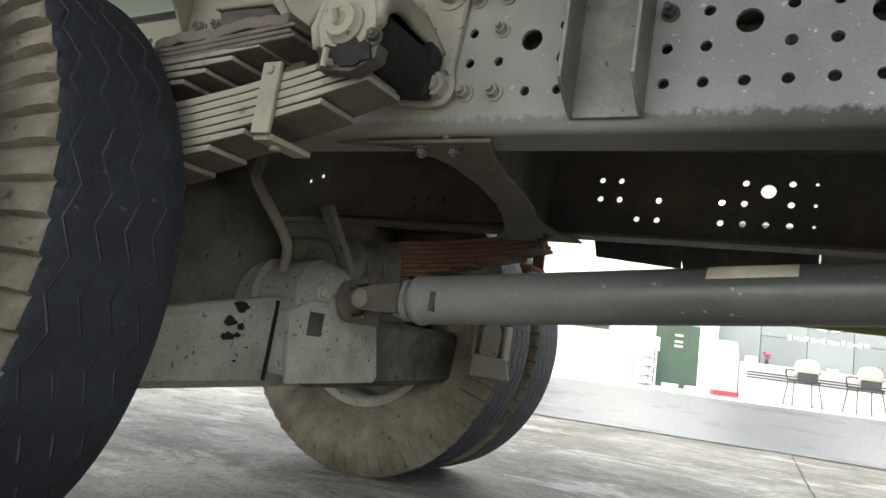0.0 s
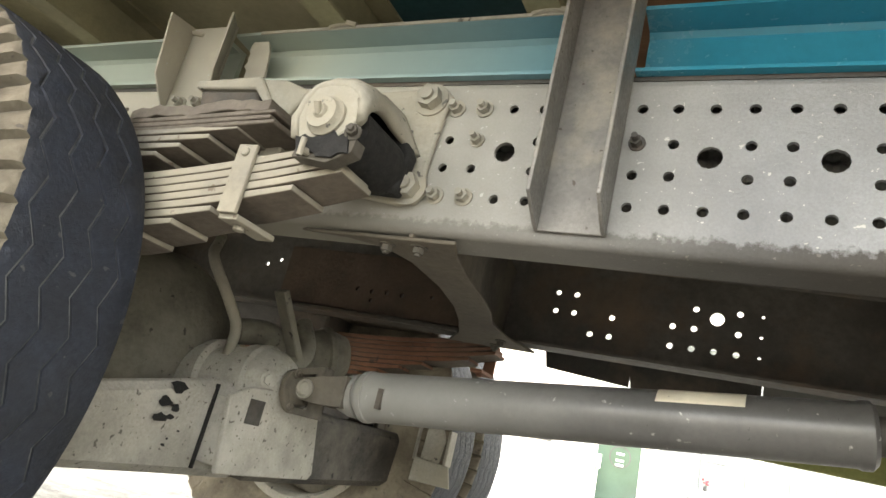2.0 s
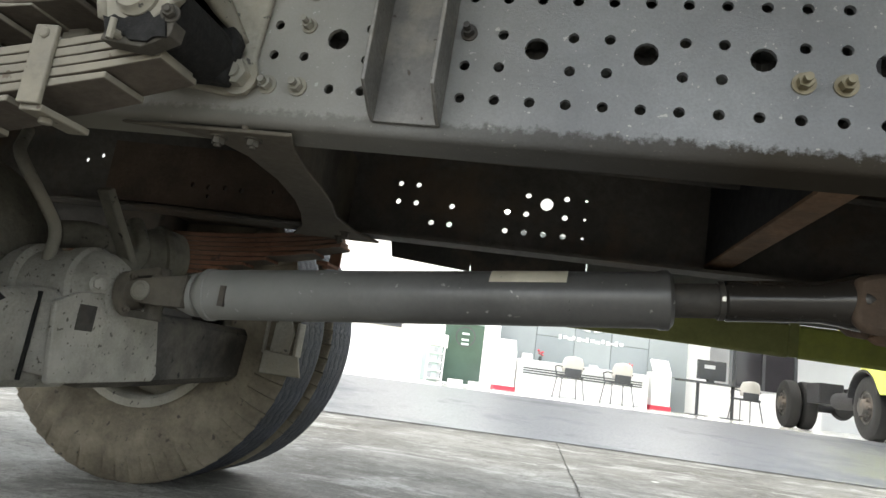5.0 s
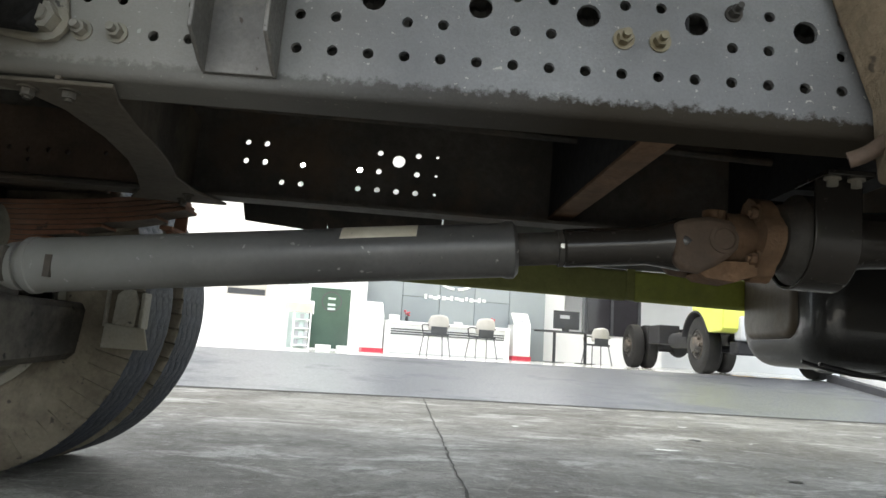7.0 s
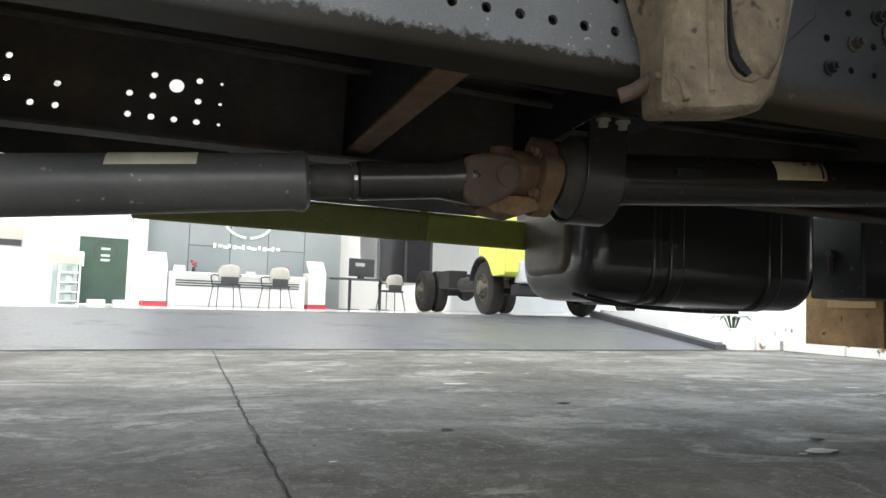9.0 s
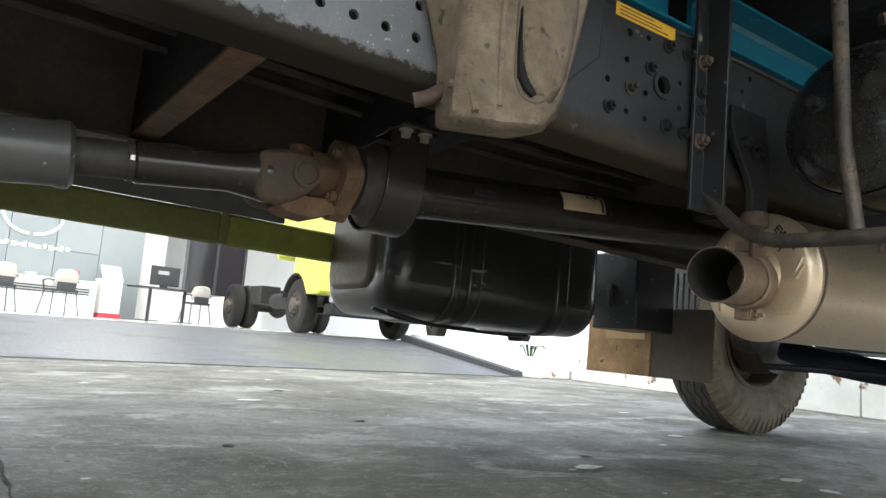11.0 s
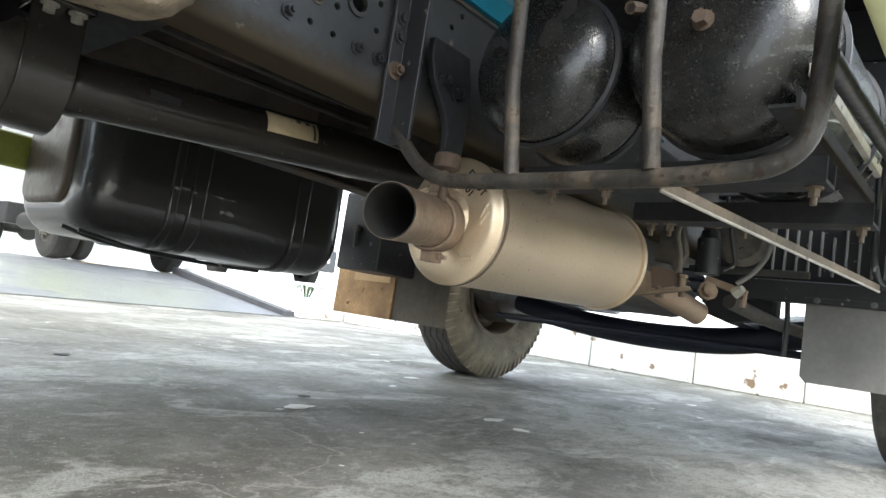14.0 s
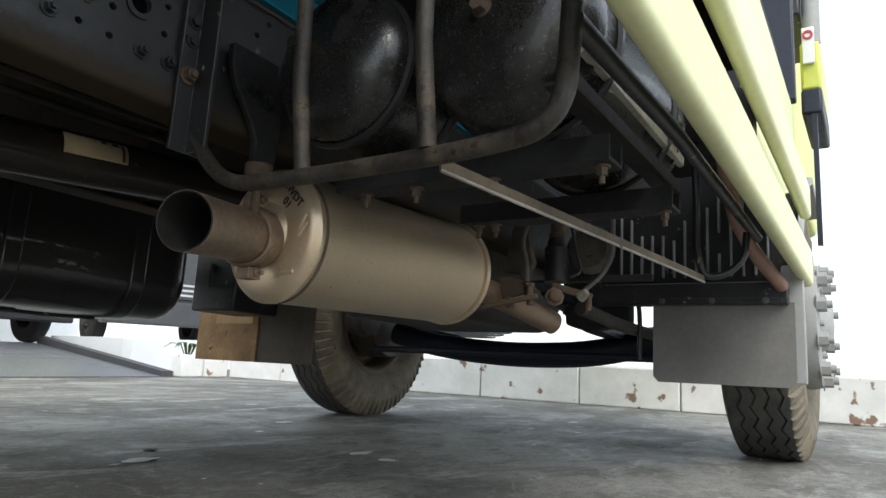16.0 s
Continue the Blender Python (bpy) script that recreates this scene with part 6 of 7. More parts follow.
def crack(points, width, seed):
    """A thin, ragged line of dirt in a joint of the floor."""
    rnd = random.Random(seed)
    left, right = [], []
    for a, b in zip(points, points[1:]):
        a, b = Vector((*a, 0)), Vector((*b, 0))
        n = max(2, int((b - a).length / 0.05))
        s = (b - a).normalized().cross(Vector((0, 0, 1)))
        for i in range(n):
            p = a + (b - a) * i / n + s * rnd.uniform(-0.005, 0.005)
            w = width * rnd.uniform(0.35, 1.25)
            left.append((p.x + s.x * w, p.y + s.y * w, 0.004))
            right.append((p.x - s.x * w, p.y - s.y * w, 0.004))
    n = len(left)
    return Mesh().add(left + right, [(i, i + 1, n + i + 1, n + i) for i in range(n - 1)])


part("floor_joint", crack([(-7.0, 3.30), (-2.2, 4.29), (0.05, 4.68), (2.2, 4.80), (5.28, 4.96)], 0.05, 1), M["dirt"], ground)
part("floor_joint", crack([(0.05, 4.74), (0.28, 1.3), (0.36, 0.2), (0.62, -3.5)], 0.0048, 2), M["dirt"], ground)
part("floor_joint", crack([(0.05, 4.6), (-1.2, 4.3), (-2.6, 4.15)], 0.008, 5), M["dirt"], ground)
rnd = random.Random(7)
for i in range(70):
    x, y = rnd.uniform(0.2, 4.6), rnd.uniform(-1.2, 3.6)
    if i < 5:
        x, y = ((2.05, 0.52), (2.50, 0.05), (2.45, -0.1), (3.0, 0.9), (1.6, 1.4))[i]
    r = rnd.uniform(0.012, 0.035) if i < 24 else rnd.uniform(0.003, 0.009)
    if i < 5:
        r = 0.03
    n = 11
    a0 = rnd.uniform(0, 6)
    m = Mesh().add([(x + r * (1 + 0.8 * (i % 2)) * math.cos(2 * math.pi * j / n) * rnd.uniform(0.6, 1.2), y + r * math.sin(2 * math.pi * j / n) * rnd.uniform(0.6, 1.2), 0.0035) for j in range(n)], [tuple(range(n))])
    part("paint_spot", m, M["palespot"] if i % 4 else M["dirt"], ground)

# ---- showroom beside the yard: ramp, floor, walls ----
F0, FU, FN = Vector((-1.49, 13.12, 0)), Vector((0.949, 0.314, 0)), Vector((-0.314, 0.949, 0))
FLOOR = 0.285
SHOW = Matrix(((FU.x, FN.x, 0, F0.x), (FU.y, FN.y, 0, F0.y), (0, 0, 1, FLOOR), (0, 0, 0, 1)))  # its own frame: u, n, height over its floor

edge = [(-9.5, 5.6), (-2.35, 7.75), (0.1, 8.75), (3.0, 9.75), (6.25, 9.6)]
ramp = Mesh()
low = [(-9.0, 2.95), (-2.2, 4.38), (0.05, 4.77), (2.2, 4.89), (5.28, 5.05)]
ramp.add([(*p, 0.003) for p in low] + [(*p, FLOOR) for p in edge] + [(*p, -0.2) for p in low] + [(*p, -0.2) for p in edge], [(i, i + 1, 6 + i, 5 + i) for i in range(4)] + [(10 + i, 15 + i, 16 + i, 11 + i) for i in range(4)] + [(4, 14, 19, 9), (0, 5, 15, 10)] + [(5 + i, 6 + i, 16 + i, 15 + i) for i in range(4)] + [(i, 10 + i, 11 + i, 1 + i) for i in range(4)])
ramp = tagged(part("ramp", ramp, M["rampgrey"]), "smooth grey concrete ramp up to the showroom", "ramp", kind="structure")
kerb = Mesh()
ka, kb = Vector((5.28, 5.05, 0)), Vector((6.25, 9.6, FLOOR))
ks = Vector((0.97, -0.2, 0)).normalized() * 0.12
kerb.add([ka, ka + ks, kb + ks, kb, ka + Vector((0, 0, 0.06)), ka + ks + Vector((0, 0, 0.06)), kb + ks + Vector((0, 0, 0.11)), kb + Vector((0, 0, 0.11)), ka - Vector((0, 0, 0.1)), ka + ks - Vector((0, 0, 0.1)), kb + ks - Vector((0, 0, 0.4)), kb - Vector((0, 0, 0.4))], [(4, 5, 6, 7), (8, 11, 10, 9), (8, 9, 5, 4), (9, 10, 6, 5), (10, 11, 7, 6), (11, 8, 4, 7)])
tagged(part("kerb", kerb, M["kerb"]), "dark grey painted kerb along the ramp", "kerb", kind="structure")
floor = Mesh()
fl = edge + [(9.0, 10.2), (24.0, 14.0), (18.0, 30.0), (-18.0, 20.0)]
n = len(fl)
floor.add([(*p, FLOOR) for p in fl] + [(*p, -0.25) for p in fl], [tuple(range(n)), tuple(range(2 * n - 1, n - 1, -1))] + [(i, (i + 1) % n, n + (i + 1) % n, n + i) for i in range(n)])
tagged(part("floor", floor, M["tilefloor"]), "glossy white tiled showroom floor", "floor", kind="structure")


def show_part(name, mesh, mat, parent=None, label="", bev=0.0):
    ob = part(name, mesh, mat, parent, label, bev)
    if parent is None:
        ob.matrix_world = SHOW
    return ob


def show_thing(name, label, category, u, n, group="", turn=0.0):
    return thing(name, label, category, SHOW @ Matrix.Translation((u, n, 0)) @ Matrix.Rotation(radians(turn), 4, "Z"), group)


H = 3.6
w = show_part("wall_north", Mesh().box((-12, 0.6, 0), (-1.62, 0.8, H)), M["white"])
tagged(w, "white painted showroom wall", "wall", kind="structure")
w = show_part("wall_pillar", Mesh().box((-0.25, 0.28, 0), (0.02, 0.8, H)), M["white"])
tagged(w, "white painted pillar beside the glass door", "wall", kind="structure")
gw = show_part("wall_grey", Mesh().box((0.02, 0.64, 0), (4.46, 0.8, H)), M["seam"])
tagged(gw, "grey panelled feature wall", "wall", kind="structure")
us = [0.02, 0.90, 1.78, 2.64, 3.52, 4.46]
for i, (a, b) in enumerate(zip(us, us[1:])):
    cuts = [0.0, 0.62, H] if i in (0, 4) else [0.0, 0.55, 1.30, H]
    if i in (0, 4):
        cuts = [0.0, 0.75, H] if i == 4 else [0.0, H]
    for c, d in zip(cuts, cuts[1:]):
        show_p = part("panel", Mesh().box((a + 0.006, 0.60, c + 0.006), (b - 0.006, 0.64, d - 0.006)), M["panelgrey"] if (i + int(c)) % 2 else M["panelgrey2"], gw, "", 0.003)
# sign on the grey wall: unreadable letters and a round emblem, as plain shapes
sign = show_thing("wall_sign", "white raised letters and emblem on grey panels", "sign", 1.41, 0.598)
for i in range(14):
    wd = 0.06 + 0.03 * ((i * 7) % 3)
    x = 0.105 * i + (0.05 if i > 8 else 0)
    part("letter_bar", Mesh().box((x, -0.012, 1.27 + 0.02 * (i % 2)), (x + wd, 0, 1.375 - 0.02 * (i % 3))), M["signwhite"], sign)
for s in (-1, 1):
    arc = [(0.75 + s * 0.55 * math.cos(a), -0.012, 1.95 + 0.42 * math.sin(a)) for a in [radians(d) for d in range(-85, 40, 12)]]
    part("emblem_arc", Mesh().tube([(x, y, z) for x, y, z in arc], 0.03, 8), M["signwhite"], sign)
# ceiling and closing walls
c = show_part("ceiling", Mesh().box((-12, -3.5, H), (16, 9.0, H + 0.2)), M["white"])
tagged(c, "white showroom ceiling", "ceiling", kind="structure")
w = show_part("wall_back", Mesh().box((4.46, 4.2, 0), (18, 4.4, H)), M["white"])
tagged(w, "white painted wall behind the parked trucks", "wall", kind="structure")
w = show_part("wall_low", Mesh().box((4.50, 1.2, 0), (8.2, 1.32, 0.74)), M["white"])
tagged(w, "low white partition wall", "wall", kind="structure")
w = show_part("wall_column", Mesh().box((4.50, 1.10, 0), (5.25, 1.34, H)), M["white"])
tagged(w, "white painted wall pillar", "wall", kind="structure")
w = show_part("window_1", Mesh().box((5.86, 1.15, 0.74), (7.5, 1.3, H)), M["darkglass"])
tagged(w, "dark tinted window pane", "window", kind="structure")
for u in (5.86, 6.6, 7.42):
    part("window_frame", Mesh().box((u, 1.12, 0.74), (u + 0.08, 1.15, H)), M["charcoal"], w)
# unseen glowing panels, added under the ceiling to brighten the showroom
for u in (-6.0, -1.5, 3.0, 7.5):
    lamp = show_thing("fill_light", "added glowing panel that brightens the showroom", "light", u, -1.4, "ceiling lights")
    part("frame", Mesh().box((-1.2, -0.35, H - 0.06), (1.2, 0.35, H - 0.002)), M["white"], lamp)
    part("diffuser", Mesh().box((-1.15, -0.3, H - 0.07), (1.15, 0.3, H - 0.0605)), M["fillglow"], lamp)

# glass door, its frame, rack and sign board
d = show_part("door_1", Mesh().box((-1.18, 0.34, 0.02), (-0.32, 0.36, 1.30)), M["greenglass"])
tagged(d, "green tinted glass door with round decal", "door", kind="structure")
part("door_frame", Mesh().box((-1.24, 0.32, 0), (-1.18, 0.38, 1.62)), M["white"], d)
part("door_frame", Mesh().box((-0.32, 0.32, 0), (-0.26, 0.38, 1.62)), M["white"], d)
part("door_frame", Mesh().box((-1.18, 0.32, 1.30), (-0.32, 0.38, 1.36)), M["palegreen"], d)
part("door_handle", Mesh().cyl((-1.10, 0.30, 0.72), (-1.10, 0.30, 0.98), 0.014, n=10).cyl((-1.10, 0.34, 0.74), (-1.10, 0.30, 0.74), 0.01, n=8).cyl((-1.10, 0.34, 0.96), (-1.10, 0.30, 0.96), 0.01, n=8), M["signwhite"], d)
part("decal_ring", Mesh().lathe([(0, 0.19), (0, 0.22), (0.003, 0.22), (0.003, 0.19)], (-0.72, 0.336, 1.02), (0, 1, 0), 32, True), M["charcoal"], d)
for z in (1.06, 0.93, 0.84):
    part("decal_bar", Mesh().box((-0.80, 0.335, z), (-0.64, 0.339, z + 0.045)), M["palegreen"], d)
w = show_part("window_2", Mesh().box((-1.62, 0.36, 0.0), (-1.24, 0.38, 1.62)), M["paleglass"])
tagged(w, "pale glass partition beside the door", "window", kind="structure")
part("window_frame", Mesh().box((-1.66, 0.33, 0.0), (-1.60, 0.40, H)), M["white"], w)
part("transom", Mesh().box((-1.60, 0.34, 1.37), (-0.26, 0.38, 1.46)), M["white"], w)
part("pane", Mesh().box((-1.60, 0.35, 1.46), (-0.26, 0.37, H)), M["paleglass"], w)
rack = show_thing("brochure_rack", "pale metal rack with rows of brochures", "rack", -1.52, 0.12)
for x in (0.0, 0.34):
    part("post", Mesh().box((x, 0, 0), (x + 0.03, 0.03, 0.78)), M["signwhite"], rack)
for z in (0.05, 0.22, 0.40, 0.58, 0.74):
    part("shelf", Mesh().box((0.03, 0.0, z), (0.34, 0.18, z + 0.02)), M["signwhite"], rack)
    for i in range(3):
        part("brochure", Mesh().box((0.05 + 0.095 * i, 0.05, z + 0.02), (0.13 + 0.095 * i, 0.07, z + 0.13)), M["palegreen"] if (i + int(z * 10)) % 2 else M["palegrey"], rack)
board = show_thing("notice_board", "small beige notice board on a white frame", "board", -1.72, 0.1)
part("panel", Mesh().box((0.02, 0, 0.74), (0.58, 0.03, 0.93)), M["beige"], board)
part("frame", Mesh().box((0.0, 0.005, 0.93), (0.60, 0.035, 0.99)), M["signwhite"], board)
part("leg", Mesh().box((0.0, 0.01, 0), (0.03, 0.04, 0.74)), M["signwhite"], board)
for u, s in ((-1.02, 0.30), (-0.58, 0.24)):
    bx = show_thing("small_box", "small white box on the showroom floor", "box", u, 0.0)
    part("body", Mesh().box((0, 0, 0), (s, 0.2, 0.10)), M["signwhite"], bx, "", 0.006)
ac = show_thing("wall_frame", "dark framed picture on the white wall", "picture", -2.9, 0.575)
part("frame", Mesh().box((0, 0, 1.03), (0.82, 0.024, 1.42)), M["beige"], ac)
part("picture", Mesh().box((0.03, -0.004, 1.05), (0.79, -0.001, 1.17)), M["charcoal"], ac)


def kiosk(u, label):
    k = show_thing("display_kiosk", label, "kiosk", u, 0.0, "kiosks")
    part("body", Mesh().prism([(0.0, 0.09), (0.42, 0.09), (0.42, 0.80), (0.0, 0.80)], "y", 0.0, 0.35), M["signwhite"], k, "", 0.01)
    part("base", Mesh().box((-0.02, -0.02, 0), (0.44, 0.37, 0.09)), M["red"], k, "red base")
    part("screen", Mesh().prism([(0.0, 0.80), (0.06, 0.80), (0.26, 1.06), (0.20, 1.08)], "x", 0.02, 0.42), M["signwhite"], k, "", 0.005)
    part("print", Mesh().add([(0.05, 0.035, 0.86), (0.28, 0.035, 0.86), (0.28, 0.12, 0.96), (0.05, 0.12, 0.96)], [(0, 1, 2, 3)]), M["palegrey"], k)


kiosk(-0.05, "white display kiosk with red base")
kiosk(3.40, "white display kiosk with red base beside the desk")
desk = show_thing("reception_desk", "long white reception desk with dark stripes", "desk", 0.40, -0.1)
part("top", Mesh().box((0, -0.02, 0.64), (2.86, 0.55, 0.70)), M["signwhite"], desk, "", 0.006)
part("side", Mesh().box((0.0, 0, 0), (0.10, 0.55, 0.64)), M["signwhite"], desk)
part("side", Mesh().box((2.76, 0, 0), (2.86, 0.55, 0.64)), M["signwhite"], desk)
part("front_panel", Mesh().box((0.10, 0.06, 0.03), (2.76, 0.09, 0.64)), M["signwhite"], desk)
for z in (0.415, 0.465, 0.515):
    part("stripe", Mesh().box((0.12, 0.04, z), (2.74, 0.06, z + 0.022)), M["charcoal"], desk)
part("skirting", Mesh().box((0.10, 0.05, 0.0), (2.76, 0.08, 0.03)), M["palegrey"], desk)
for u, label, w_, h_ in ((0.50, "small white card holder on the desk", 0.22, 0.13), (1.98, "low grey telephone on the desk", 0.20, 0.07)):
    o = show_thing("desk_item", label, "holder", u, 0.02)
    part("body", Mesh().prism([(0, 0.70), (0.12, 0.70), (0.06, 0.70 + h_)], "x", 0, w_), M["signwhite"] if u < 1 else M["palegrey"], o)
for u, s in ((0.90, 1.0), (2.92, 0.6)):
    v = show_thing("flower_vase", "small vase of red flowers on the desk", "vase", u, 0.1, "vases")
    part("vase", Mesh().lathe([(0, 0.025), (0.04, 0.04), (0.08, 0.03), (0.10, 0.035)], (0, 0, 0.70), (0, 0, 1), 12), M["charcoal"], v)
    for i in range(7):
        a = i * 2.4
        part("flower", Mesh().lathe([(0, 0.004), (0.012, 0.026 * s), (0.024, 0.03 * s), (0.036, 0.012), (0.038, 0.002)], (0.05 * s * math.cos(a), 0.05 * math.sin(a), 0.82 + 0.11 * s * ((i * 5) % 7) / 7), (0, 0, 1), 8), M["red"], v)
        part("stem", Mesh().cyl((0, 0, 0.78), (0.05 * s * math.cos(a), 0.05 * math.sin(a), 0.83 + 0.11 * s * ((i * 5) % 7) / 7), 0.003, n=5), M["leafgreen"], v)


def chair(u, n, turn, label):
    """A visitor's chair: a shell back, a padded seat, four thin legs and arms."""
    ch = show_thing("visitor_chair", label, "chair", u, n, "visitor chairs", turn)
    bk = Mesh()
    cols, rows_ = 8, 6
    v = []
    for j in range(rows_ + 1):
        z = 0.52 + 0.32 * j / rows_
        hw = 0.235 * (1 - 0.25 * (j / rows_) ** 3) * (0.86 + 0.14 * min(1, j / 2))
        for i in range(cols + 1):
            s = -1 + 2 * i / cols
            v.append((hw * s, -0.22 - 0.05 * (j / rows_) + 0.07 * s * s, z - 0.03 * s * s * (j / rows_)))
    bk.add(v, [(j * 9 + i, j * 9 + i + 1, j * 9 + 10 + i, j * 9 + 9 + i) for j in range(rows_) for i in range(cols)])
    b = part("backrest", bk, M["beigeplastic"], ch, "pale grey plastic back")
    sm2 = b.modifiers.new("shell", "SOLIDIFY")
    sm2.thickness = 0.018
    part("seat", Mesh().prism([(-0.22, 0.42), (0.20, 0.44), (0.23, 0.45), (0.23, 0.48), (-0.22, 0.47)], "x", -0.23, 0.23), M["charcoal"], ch, "dark padded seat", 0.015)
    part("lumbar", Mesh().prism([(-0.235, 0.46), (-0.215, 0.46), (-0.22, 0.60), (-0.24, 0.60)], "x", -0.17, 0.17), M["charcoal"], ch, "", 0.006)
    for sx in (-1, 1):
        part("leg", Mesh().tube([(sx * 0.20, -0.18, 0.45), (sx * 0.25, -0.27, 0.0)], 0.013, 8), M["hubgrey"], ch)
        part("leg", Mesh().tube([(sx * 0.20, 0.17, 0.45), (sx * 0.25, 0.25, 0.0)], 0.013, 8), M["hubgrey"], ch)
        part("armrest", Mesh().tube(bend([(sx * 0.22, -0.2, 0.62), (sx * 0.27, -0.1, 0.64), (sx * 0.27, 0.12, 0.62), (sx * 0.22, 0.16, 0.46)], 0.05), 0.013, 8), M["charcoal"], ch)
    return ch


chair(1.31, -0.75, 0, "pale plastic visitor chair with dark seat at the desk")
chair(2.33, -0.75, 4, "pale plastic visitor chair with dark seat at the desk")
chair(5.33, -0.35, -3, "pale plastic visitor chair at the small table")
tb = show_thing("small_table", "small dark table on a single post", "table", 3.97, -0.15)
part("top", Mesh().box((0, -0.3, 0.69), (1.25, 0.3, 0.72)), M["charcoal"], tb, "", 0.005)
for x in (0.38, 1.28):
    part("post", Mesh().cyl((x - (0.1 if x > 1 else 0), 0, 0), (x - (0.1 if x > 1 else 0), 0, 0.69), 0.035, n=14), M["charcoal"], tb)
    part("foot", Mesh().cyl((x - (0.1 if x > 1 else 0), 0, 0), (x - (0.1 if x > 1 else 0), 0, 0.02), 0.24, n=24), M["charcoal"], tb)
mon = show_thing("monitor", "black computer monitor on the small table", "monitor", 4.38, -0.05)
part("screen", Mesh().box((0, 0, 0.78), (0.66, 0.05, 1.20)), M["charcoal"], mon, "", 0.008)
part("stand", Mesh().box((0.27, 0.0, 0.72), (0.39, 0.12, 0.80)), M["charcoal"], mon)
part("print", Mesh().box((0.15, -0.003, 1.02), (0.40, -0.001, 1.10)), M["palegrey"], mon)

# ---- parked chassis truck in front of the showroom ----
T2 = Matrix.Translation((5.50, 10.25, FLOOR)) @ Matrix.Rotation(radians(-88.4), 4, "Z") @ Matrix.Scale(0.95, 4)


def far_wheel(parent, x, y, s):
    me = FARTYRE
    ob = new("wheel", me)
    ob.parent = parent
    ob.location = (x, y, 0.5)
    hb_ = Mesh().lathe([(0, 0.27), (0.02 * s, 0.25), (-0.02 * s, 0.2), (0.03 * s, 0.15), (0.10 * s, 0.12), (0.11 * s, 0.003)], (0, 0.10 * s, 0), (0, 1, 0), 20)
    for i in range(8):
        hb_.bolt((0.17 * math.cos(i * 0.785), 0.125 * s, 0.17 * math.sin(i * 0.785)), (0, s, 0), 0.03, 0.04, 0.0)
    part("hub", hb_, M["grimy"], ob)


ft_ = Mesh().lathe([(-0.12, 0.27), (-0.135, 0.36), (-0.13, 0.44), (-0.10, 0.49), (-0.06, 0.5), (0.06, 0.5), (0.10, 0.49), (0.13, 0.44), (0.135, 0.36), (0.12, 0.27), (0.0, 0.26)], (0, 0, 0), (0, 1, 0), 40, True)
FARTYRE = solid("tyre", ft_, M["grease"])
t2 = thing("chassis_truck", "parked truck chassis with a lime-yellow cab", "truck", T2)
for s in (-1, 1):
    far_wheel(t2, 0, s * 1.0, s)
    far_wheel(t2, -3.95, s * 1.06, s)
    far_wheel(t2, -3.95, s * 0.74, s)
    part("frame_rail", Mesh().box((-5.4, s * 0.42 - 0.04, 0.62), (0.6, s * 0.42 + 0.04, 0.88)), M["oldblack"], t2)
part("front_axle", Mesh().cyl((0, -0.9, 0.45), (0, 0.9, 0.45), 0.06, n=10), M["oldblack"], t2)
part("rear_axle", Mesh().cyl((-3.95, -0.7, 0.5), (-3.95, 0.7, 0.5), 0.10, n=12).lathe([(0, 0.03), (0.03, 0.18), (0.2, 0.22), (0.36, 0.18), (0.4, 0.05)], (-4.15, 0, 0.5), (1, 0, 0), 20), M["oldblack"], t2)
part("gearbox", Mesh().box((-2.2, -0.3, 0.42), (-0.8, 0.3, 0.95)), M["oldblack"], t2, "", 0.05)
part("air_tank", Mesh().cyl((-2.2, -0.7, 0.62), (-1.2, -0.7, 0.62), 0.16, n=16), M["oldblack"], t2)
part("battery_box", Mesh().box((-3.2, -0.95, 0.55), (-2.5, -0.5, 0.95)), M["oldblack"], t2, "", 0.02)
part("fuel_tank", Mesh().box((-2.6, 0.5, 0.45), (-1.3, 1.05, 0.95)), M["oldblack"], t2, "", 0.05)
rk = random.Random(21)
part("engine", Mesh().box((-0.75, -0.36, 0.40), (0.25, 0.36, 1.0)).cyl((-0.4, -0.40, 0.62), (-0.1, -0.40, 0.62), 0.12, n=14), M["oldblack"], t2, "dark engine block", 0.05)
for k in range(6):
    x, z = rk.uniform(-2.9, -0.7), rk.uniform(0.45, 0.9)
    part("pipe", Mesh().tube(bend([(x, -0.55, z), (x + 0.3, -0.6, z - 0.12), (x + 0.6, -0.5, z + 0.05)], 0.06), 0.022, 8), M["hubgrey"] if k % 2 else M["oldblack"], t2)
part("steering_rod", Mesh().cyl((0.3, -0.5, 0.40), (0.2, 0.7, 0.42), 0.025, n=8), M["oldblack"], t2)
arch = [(0.6 * math.sin(radians(g)), 0.5 + 0.6 * math.cos(radians(g))) for g in range(0, 70, 10)]
cabm = Mesh().prism([(-1.0, 1.5), (-0.08, 1.5), (-0.08, 1.1)] + arch + [(0.62, 0.70), (1.12, 0.70), (1.18, 0.76), (1.25, 1.6), (1.05, 2.9), (-0.9, 2.95), (-1.05, 1.4)], "y", -1.18, 1.18)
cb2 = part("cab", cabm, M["lime"], t2, "bright lime-yellow cab", 0.04)
part("bumper", Mesh().box((1.0, -0.92, 0.56), (1.28, 0.92, 0.96)), M["palegrey"], t2, "pale grey bumper", 0.04)
part("underrun_bar", Mesh().box((0.9, -0.95, 0.34), (1.2, 1.05, 0.555)), M["oldblack"], t2, "black bar under the bumper", 0.03)
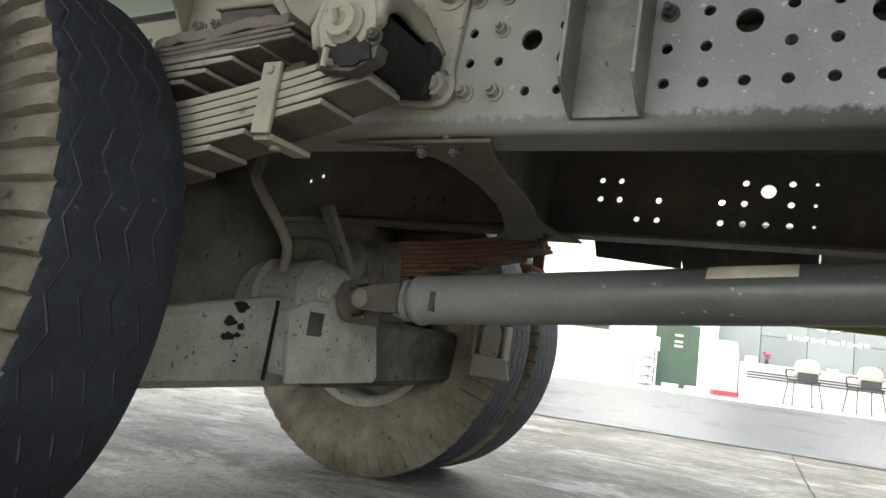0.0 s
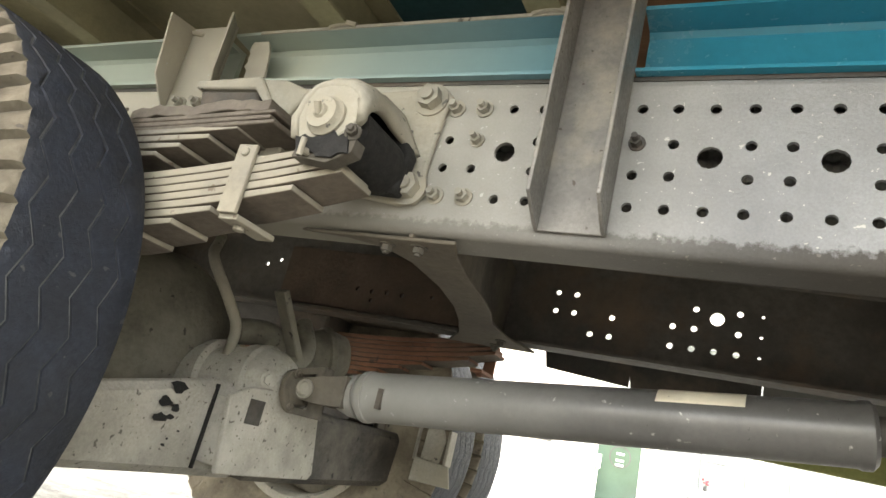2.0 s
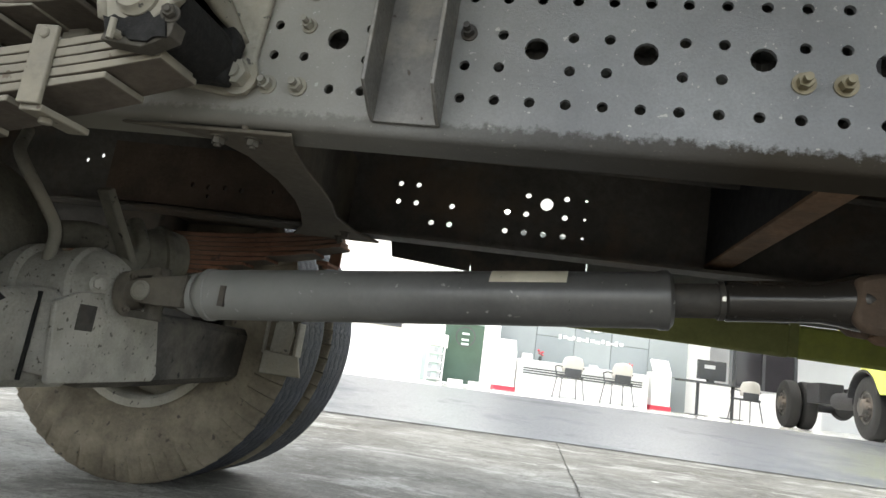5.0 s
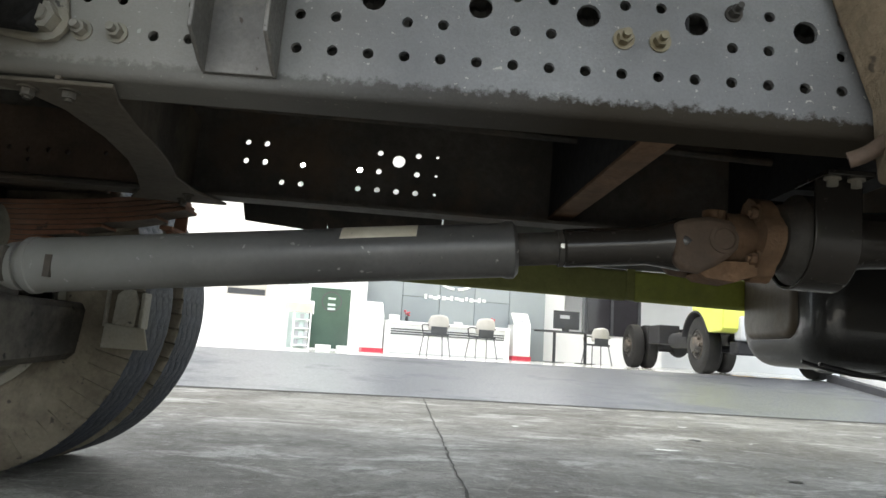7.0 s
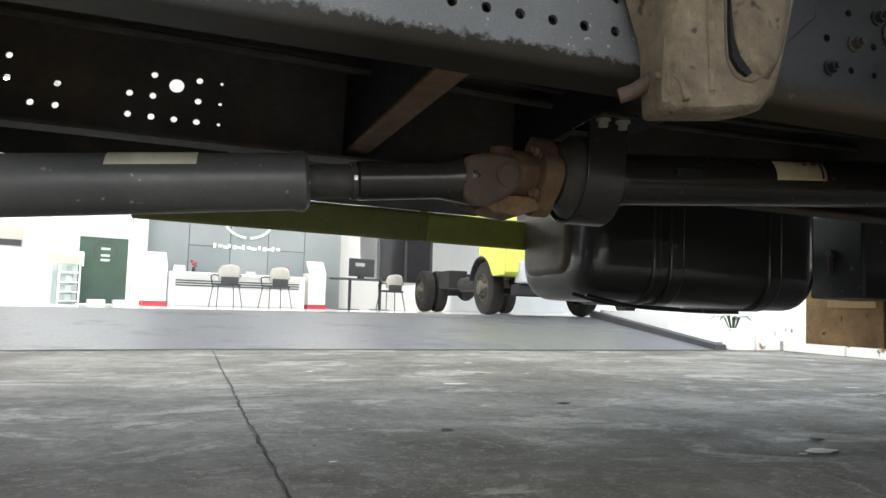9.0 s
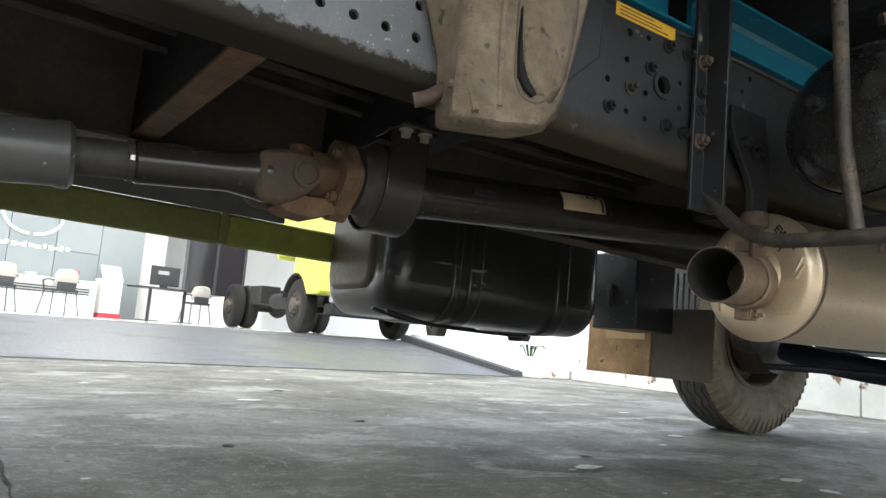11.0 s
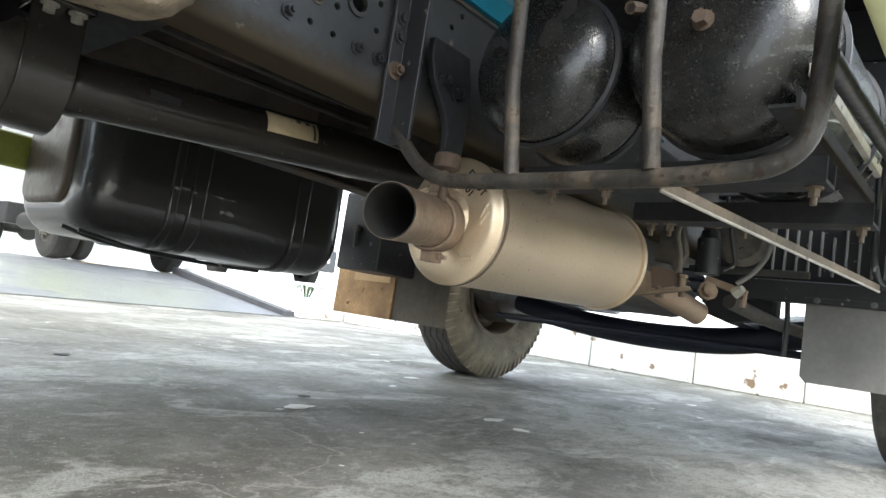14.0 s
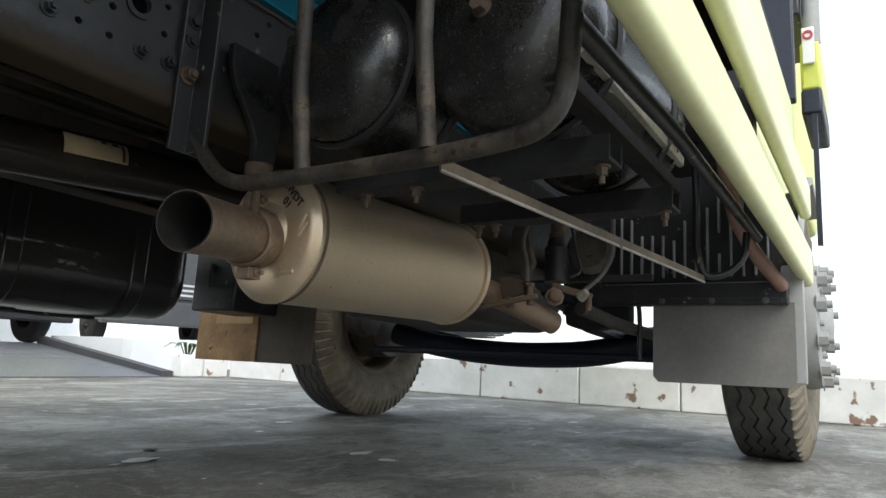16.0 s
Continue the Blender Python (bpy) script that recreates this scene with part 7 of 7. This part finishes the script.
for s in (-1, 1):
    part("headlight", Mesh().box((1.20, s * 0.98 - 0.13, 1.22), (1.245, s * 0.98 + 0.13, 1.38)), M["paleglass"], cb2)
    ring = [(r * math.sin(radians(g)), 0.5 + r * math.cos(radians(g))) for r, gs in ((0.595, range(-75, 71, 8)), (0.565, range(69, -76, -8))) for g in gs]
    part("wheel_arch", Mesh().prism(ring, "y", s * 1.02 - 0.16, s * 1.02 + 0.16), M["oldblack"], cb2)
part("windscreen", Mesh().add([(1.262, -1.0, 1.65), (1.262, 1.0, 1.65), (1.09, 0.95, 2.7), (1.09, -0.95, 2.7)], [(0, 1, 2, 3)]), M["darkglass"], cb2)
for x, y in ((5.0, 9.72), (5.65, 9.85)):
    sp_ = thing("wheel_marker", "yellow paint mark on the showroom floor", "marking", Matrix.Translation((x, y, FLOOR + 0.003)))
    part("mark", Mesh().box((-0.16, -0.05, 0), (0.16, 0.05, 0.004)), M["yellowpaper"], sp_)

# second parked truck, mostly hidden
T3 = Matrix.Translation((10.02, 11.9, FLOOR)) @ Matrix.Rotation(radians(-104), 4, "Z") @ Matrix.Scale(1.12, 4)
t3 = thing("parked_truck", "dark grey parked truck with a pale grille", "truck", T3)
part("cab", Mesh().prism([(0, 0.55), (0.1, 0.5), (0.15, 1.5), (-0.1, 2.9), (-1.9, 2.95), (-1.9, 0.9), (-1.5, 0.6)], "y", -1.15, 1.15), M["charcoal"], t3, "", 0.04)
part("grille", Mesh().box((0.12, -0.85, 0.95), (0.17, 0.85, 1.35)), M["charcoal"], t3, "", 0.02)
for z in (1.02, 1.12, 1.22):
    part("grille_bar", Mesh().box((0.16, -0.8, z), (0.19, 0.8, z + 0.04)), M["palegrey"], t3)
part("emblem", Mesh().lathe([(0, 0.09), (0, 0.13), (0.02, 0.13), (0.02, 0.09)], (0.19, 0, 1.30), (1, 0, 0), 24, True), M["chrome"], t3)
part("bumper", Mesh().box((-0.1, -1.18, 0.42), (0.22, 1.18, 0.90)), M["charcoal"], t3, "", 0.04)
for s in (-1, 1):
    part("headlight", Mesh().box((0.215, s * 0.85 - 0.16, 0.62), (0.23, s * 0.85 + 0.16, 0.78)), M["paleglass"], t3)
    far_wheel(t3, -0.9, s * 1.0, s)

# ---- low walls at the end of the yard ----
lw = thing("low_wall", "low wall of white painted blocks with chipped paint", "wall", Matrix.Identity(4), kind="structure")
rnd = random.Random(3)
y = 4.9
while y > -9:
    ln = rnd.uniform(0.78, 0.95)
    h_ = 0.31 + rnd.uniform(-0.01, 0.012)
    part("block", Mesh().box((6.05 + rnd.uniform(-0.008, 0.008), y - ln + 0.008, 0), (6.27, y, h_)), M["chipped"], lw, "", 0.012)
    y -= ln
for x0, x1, h_ in ((5.42, 5.70, 0.24), (5.71, 6.04, 0.30)):
    part("block", Mesh().box((x0, 4.92, 0), (x1, 5.12, h_)), M["chipped"], lw, "", 0.015)
w = part("wall_yard", Mesh().add([(5.9, 6.6, 0), (14, 9.2, 0), (14, 9.4, 0), (5.9, 6.8, 0), (5.9, 6.6, 0.40), (14, 9.2, 0.56), (14, 9.4, 0.56), (5.9, 6.8, 0.40)], [(0, 1, 5, 4), (1, 2, 6, 5), (2, 3, 7, 6), (3, 0, 4, 7), (4, 5, 6, 7), (0, 3, 2, 1)]), M["white"])
tagged(w, "low white yard wall beyond the ramp", "wall", kind="structure")
part("wall_return", Mesh().prism([(5.905, 6.805), (6.10, 6.87), (6.62, 9.46), (6.40, 9.50)], "z", 0.0, 0.41), M["white"], w)
plant = thing("plant", "small dark green palm-leaved plant by the wall", "plant", Matrix.Translation((6.3, 6.0, 0)))
for i in range(9):
    a = i * 0.7
    pts = [(0, 0, 0.12), (0.10 * math.cos(a), 0.10 * math.sin(a), 0.34 + 0.02 * (i % 3)), (0.22 * math.cos(a), 0.22 * math.sin(a), 0.37), (0.30 * math.cos(a), 0.30 * math.sin(a), 0.31)]
    s = Vector((-math.sin(a), math.cos(a), 0))
    v = []
    for q, wd in zip(pts, (0.006, 0.022, 0.018, 0.002)):
        v += [Vector(q) + s * wd, Vector(q) - s * wd + Vector((0, 0, 0.004))]
    part("leaf", Mesh().add(v, [(0, 1, 3, 2), (2, 3, 5, 4), (4, 5, 7, 6)]), M["leafgreen"], plant)
part("stem", Mesh().cyl((0, 0, 0), (0, 0, 0.14), 0.02, n=8), M["leafgreen"], plant)
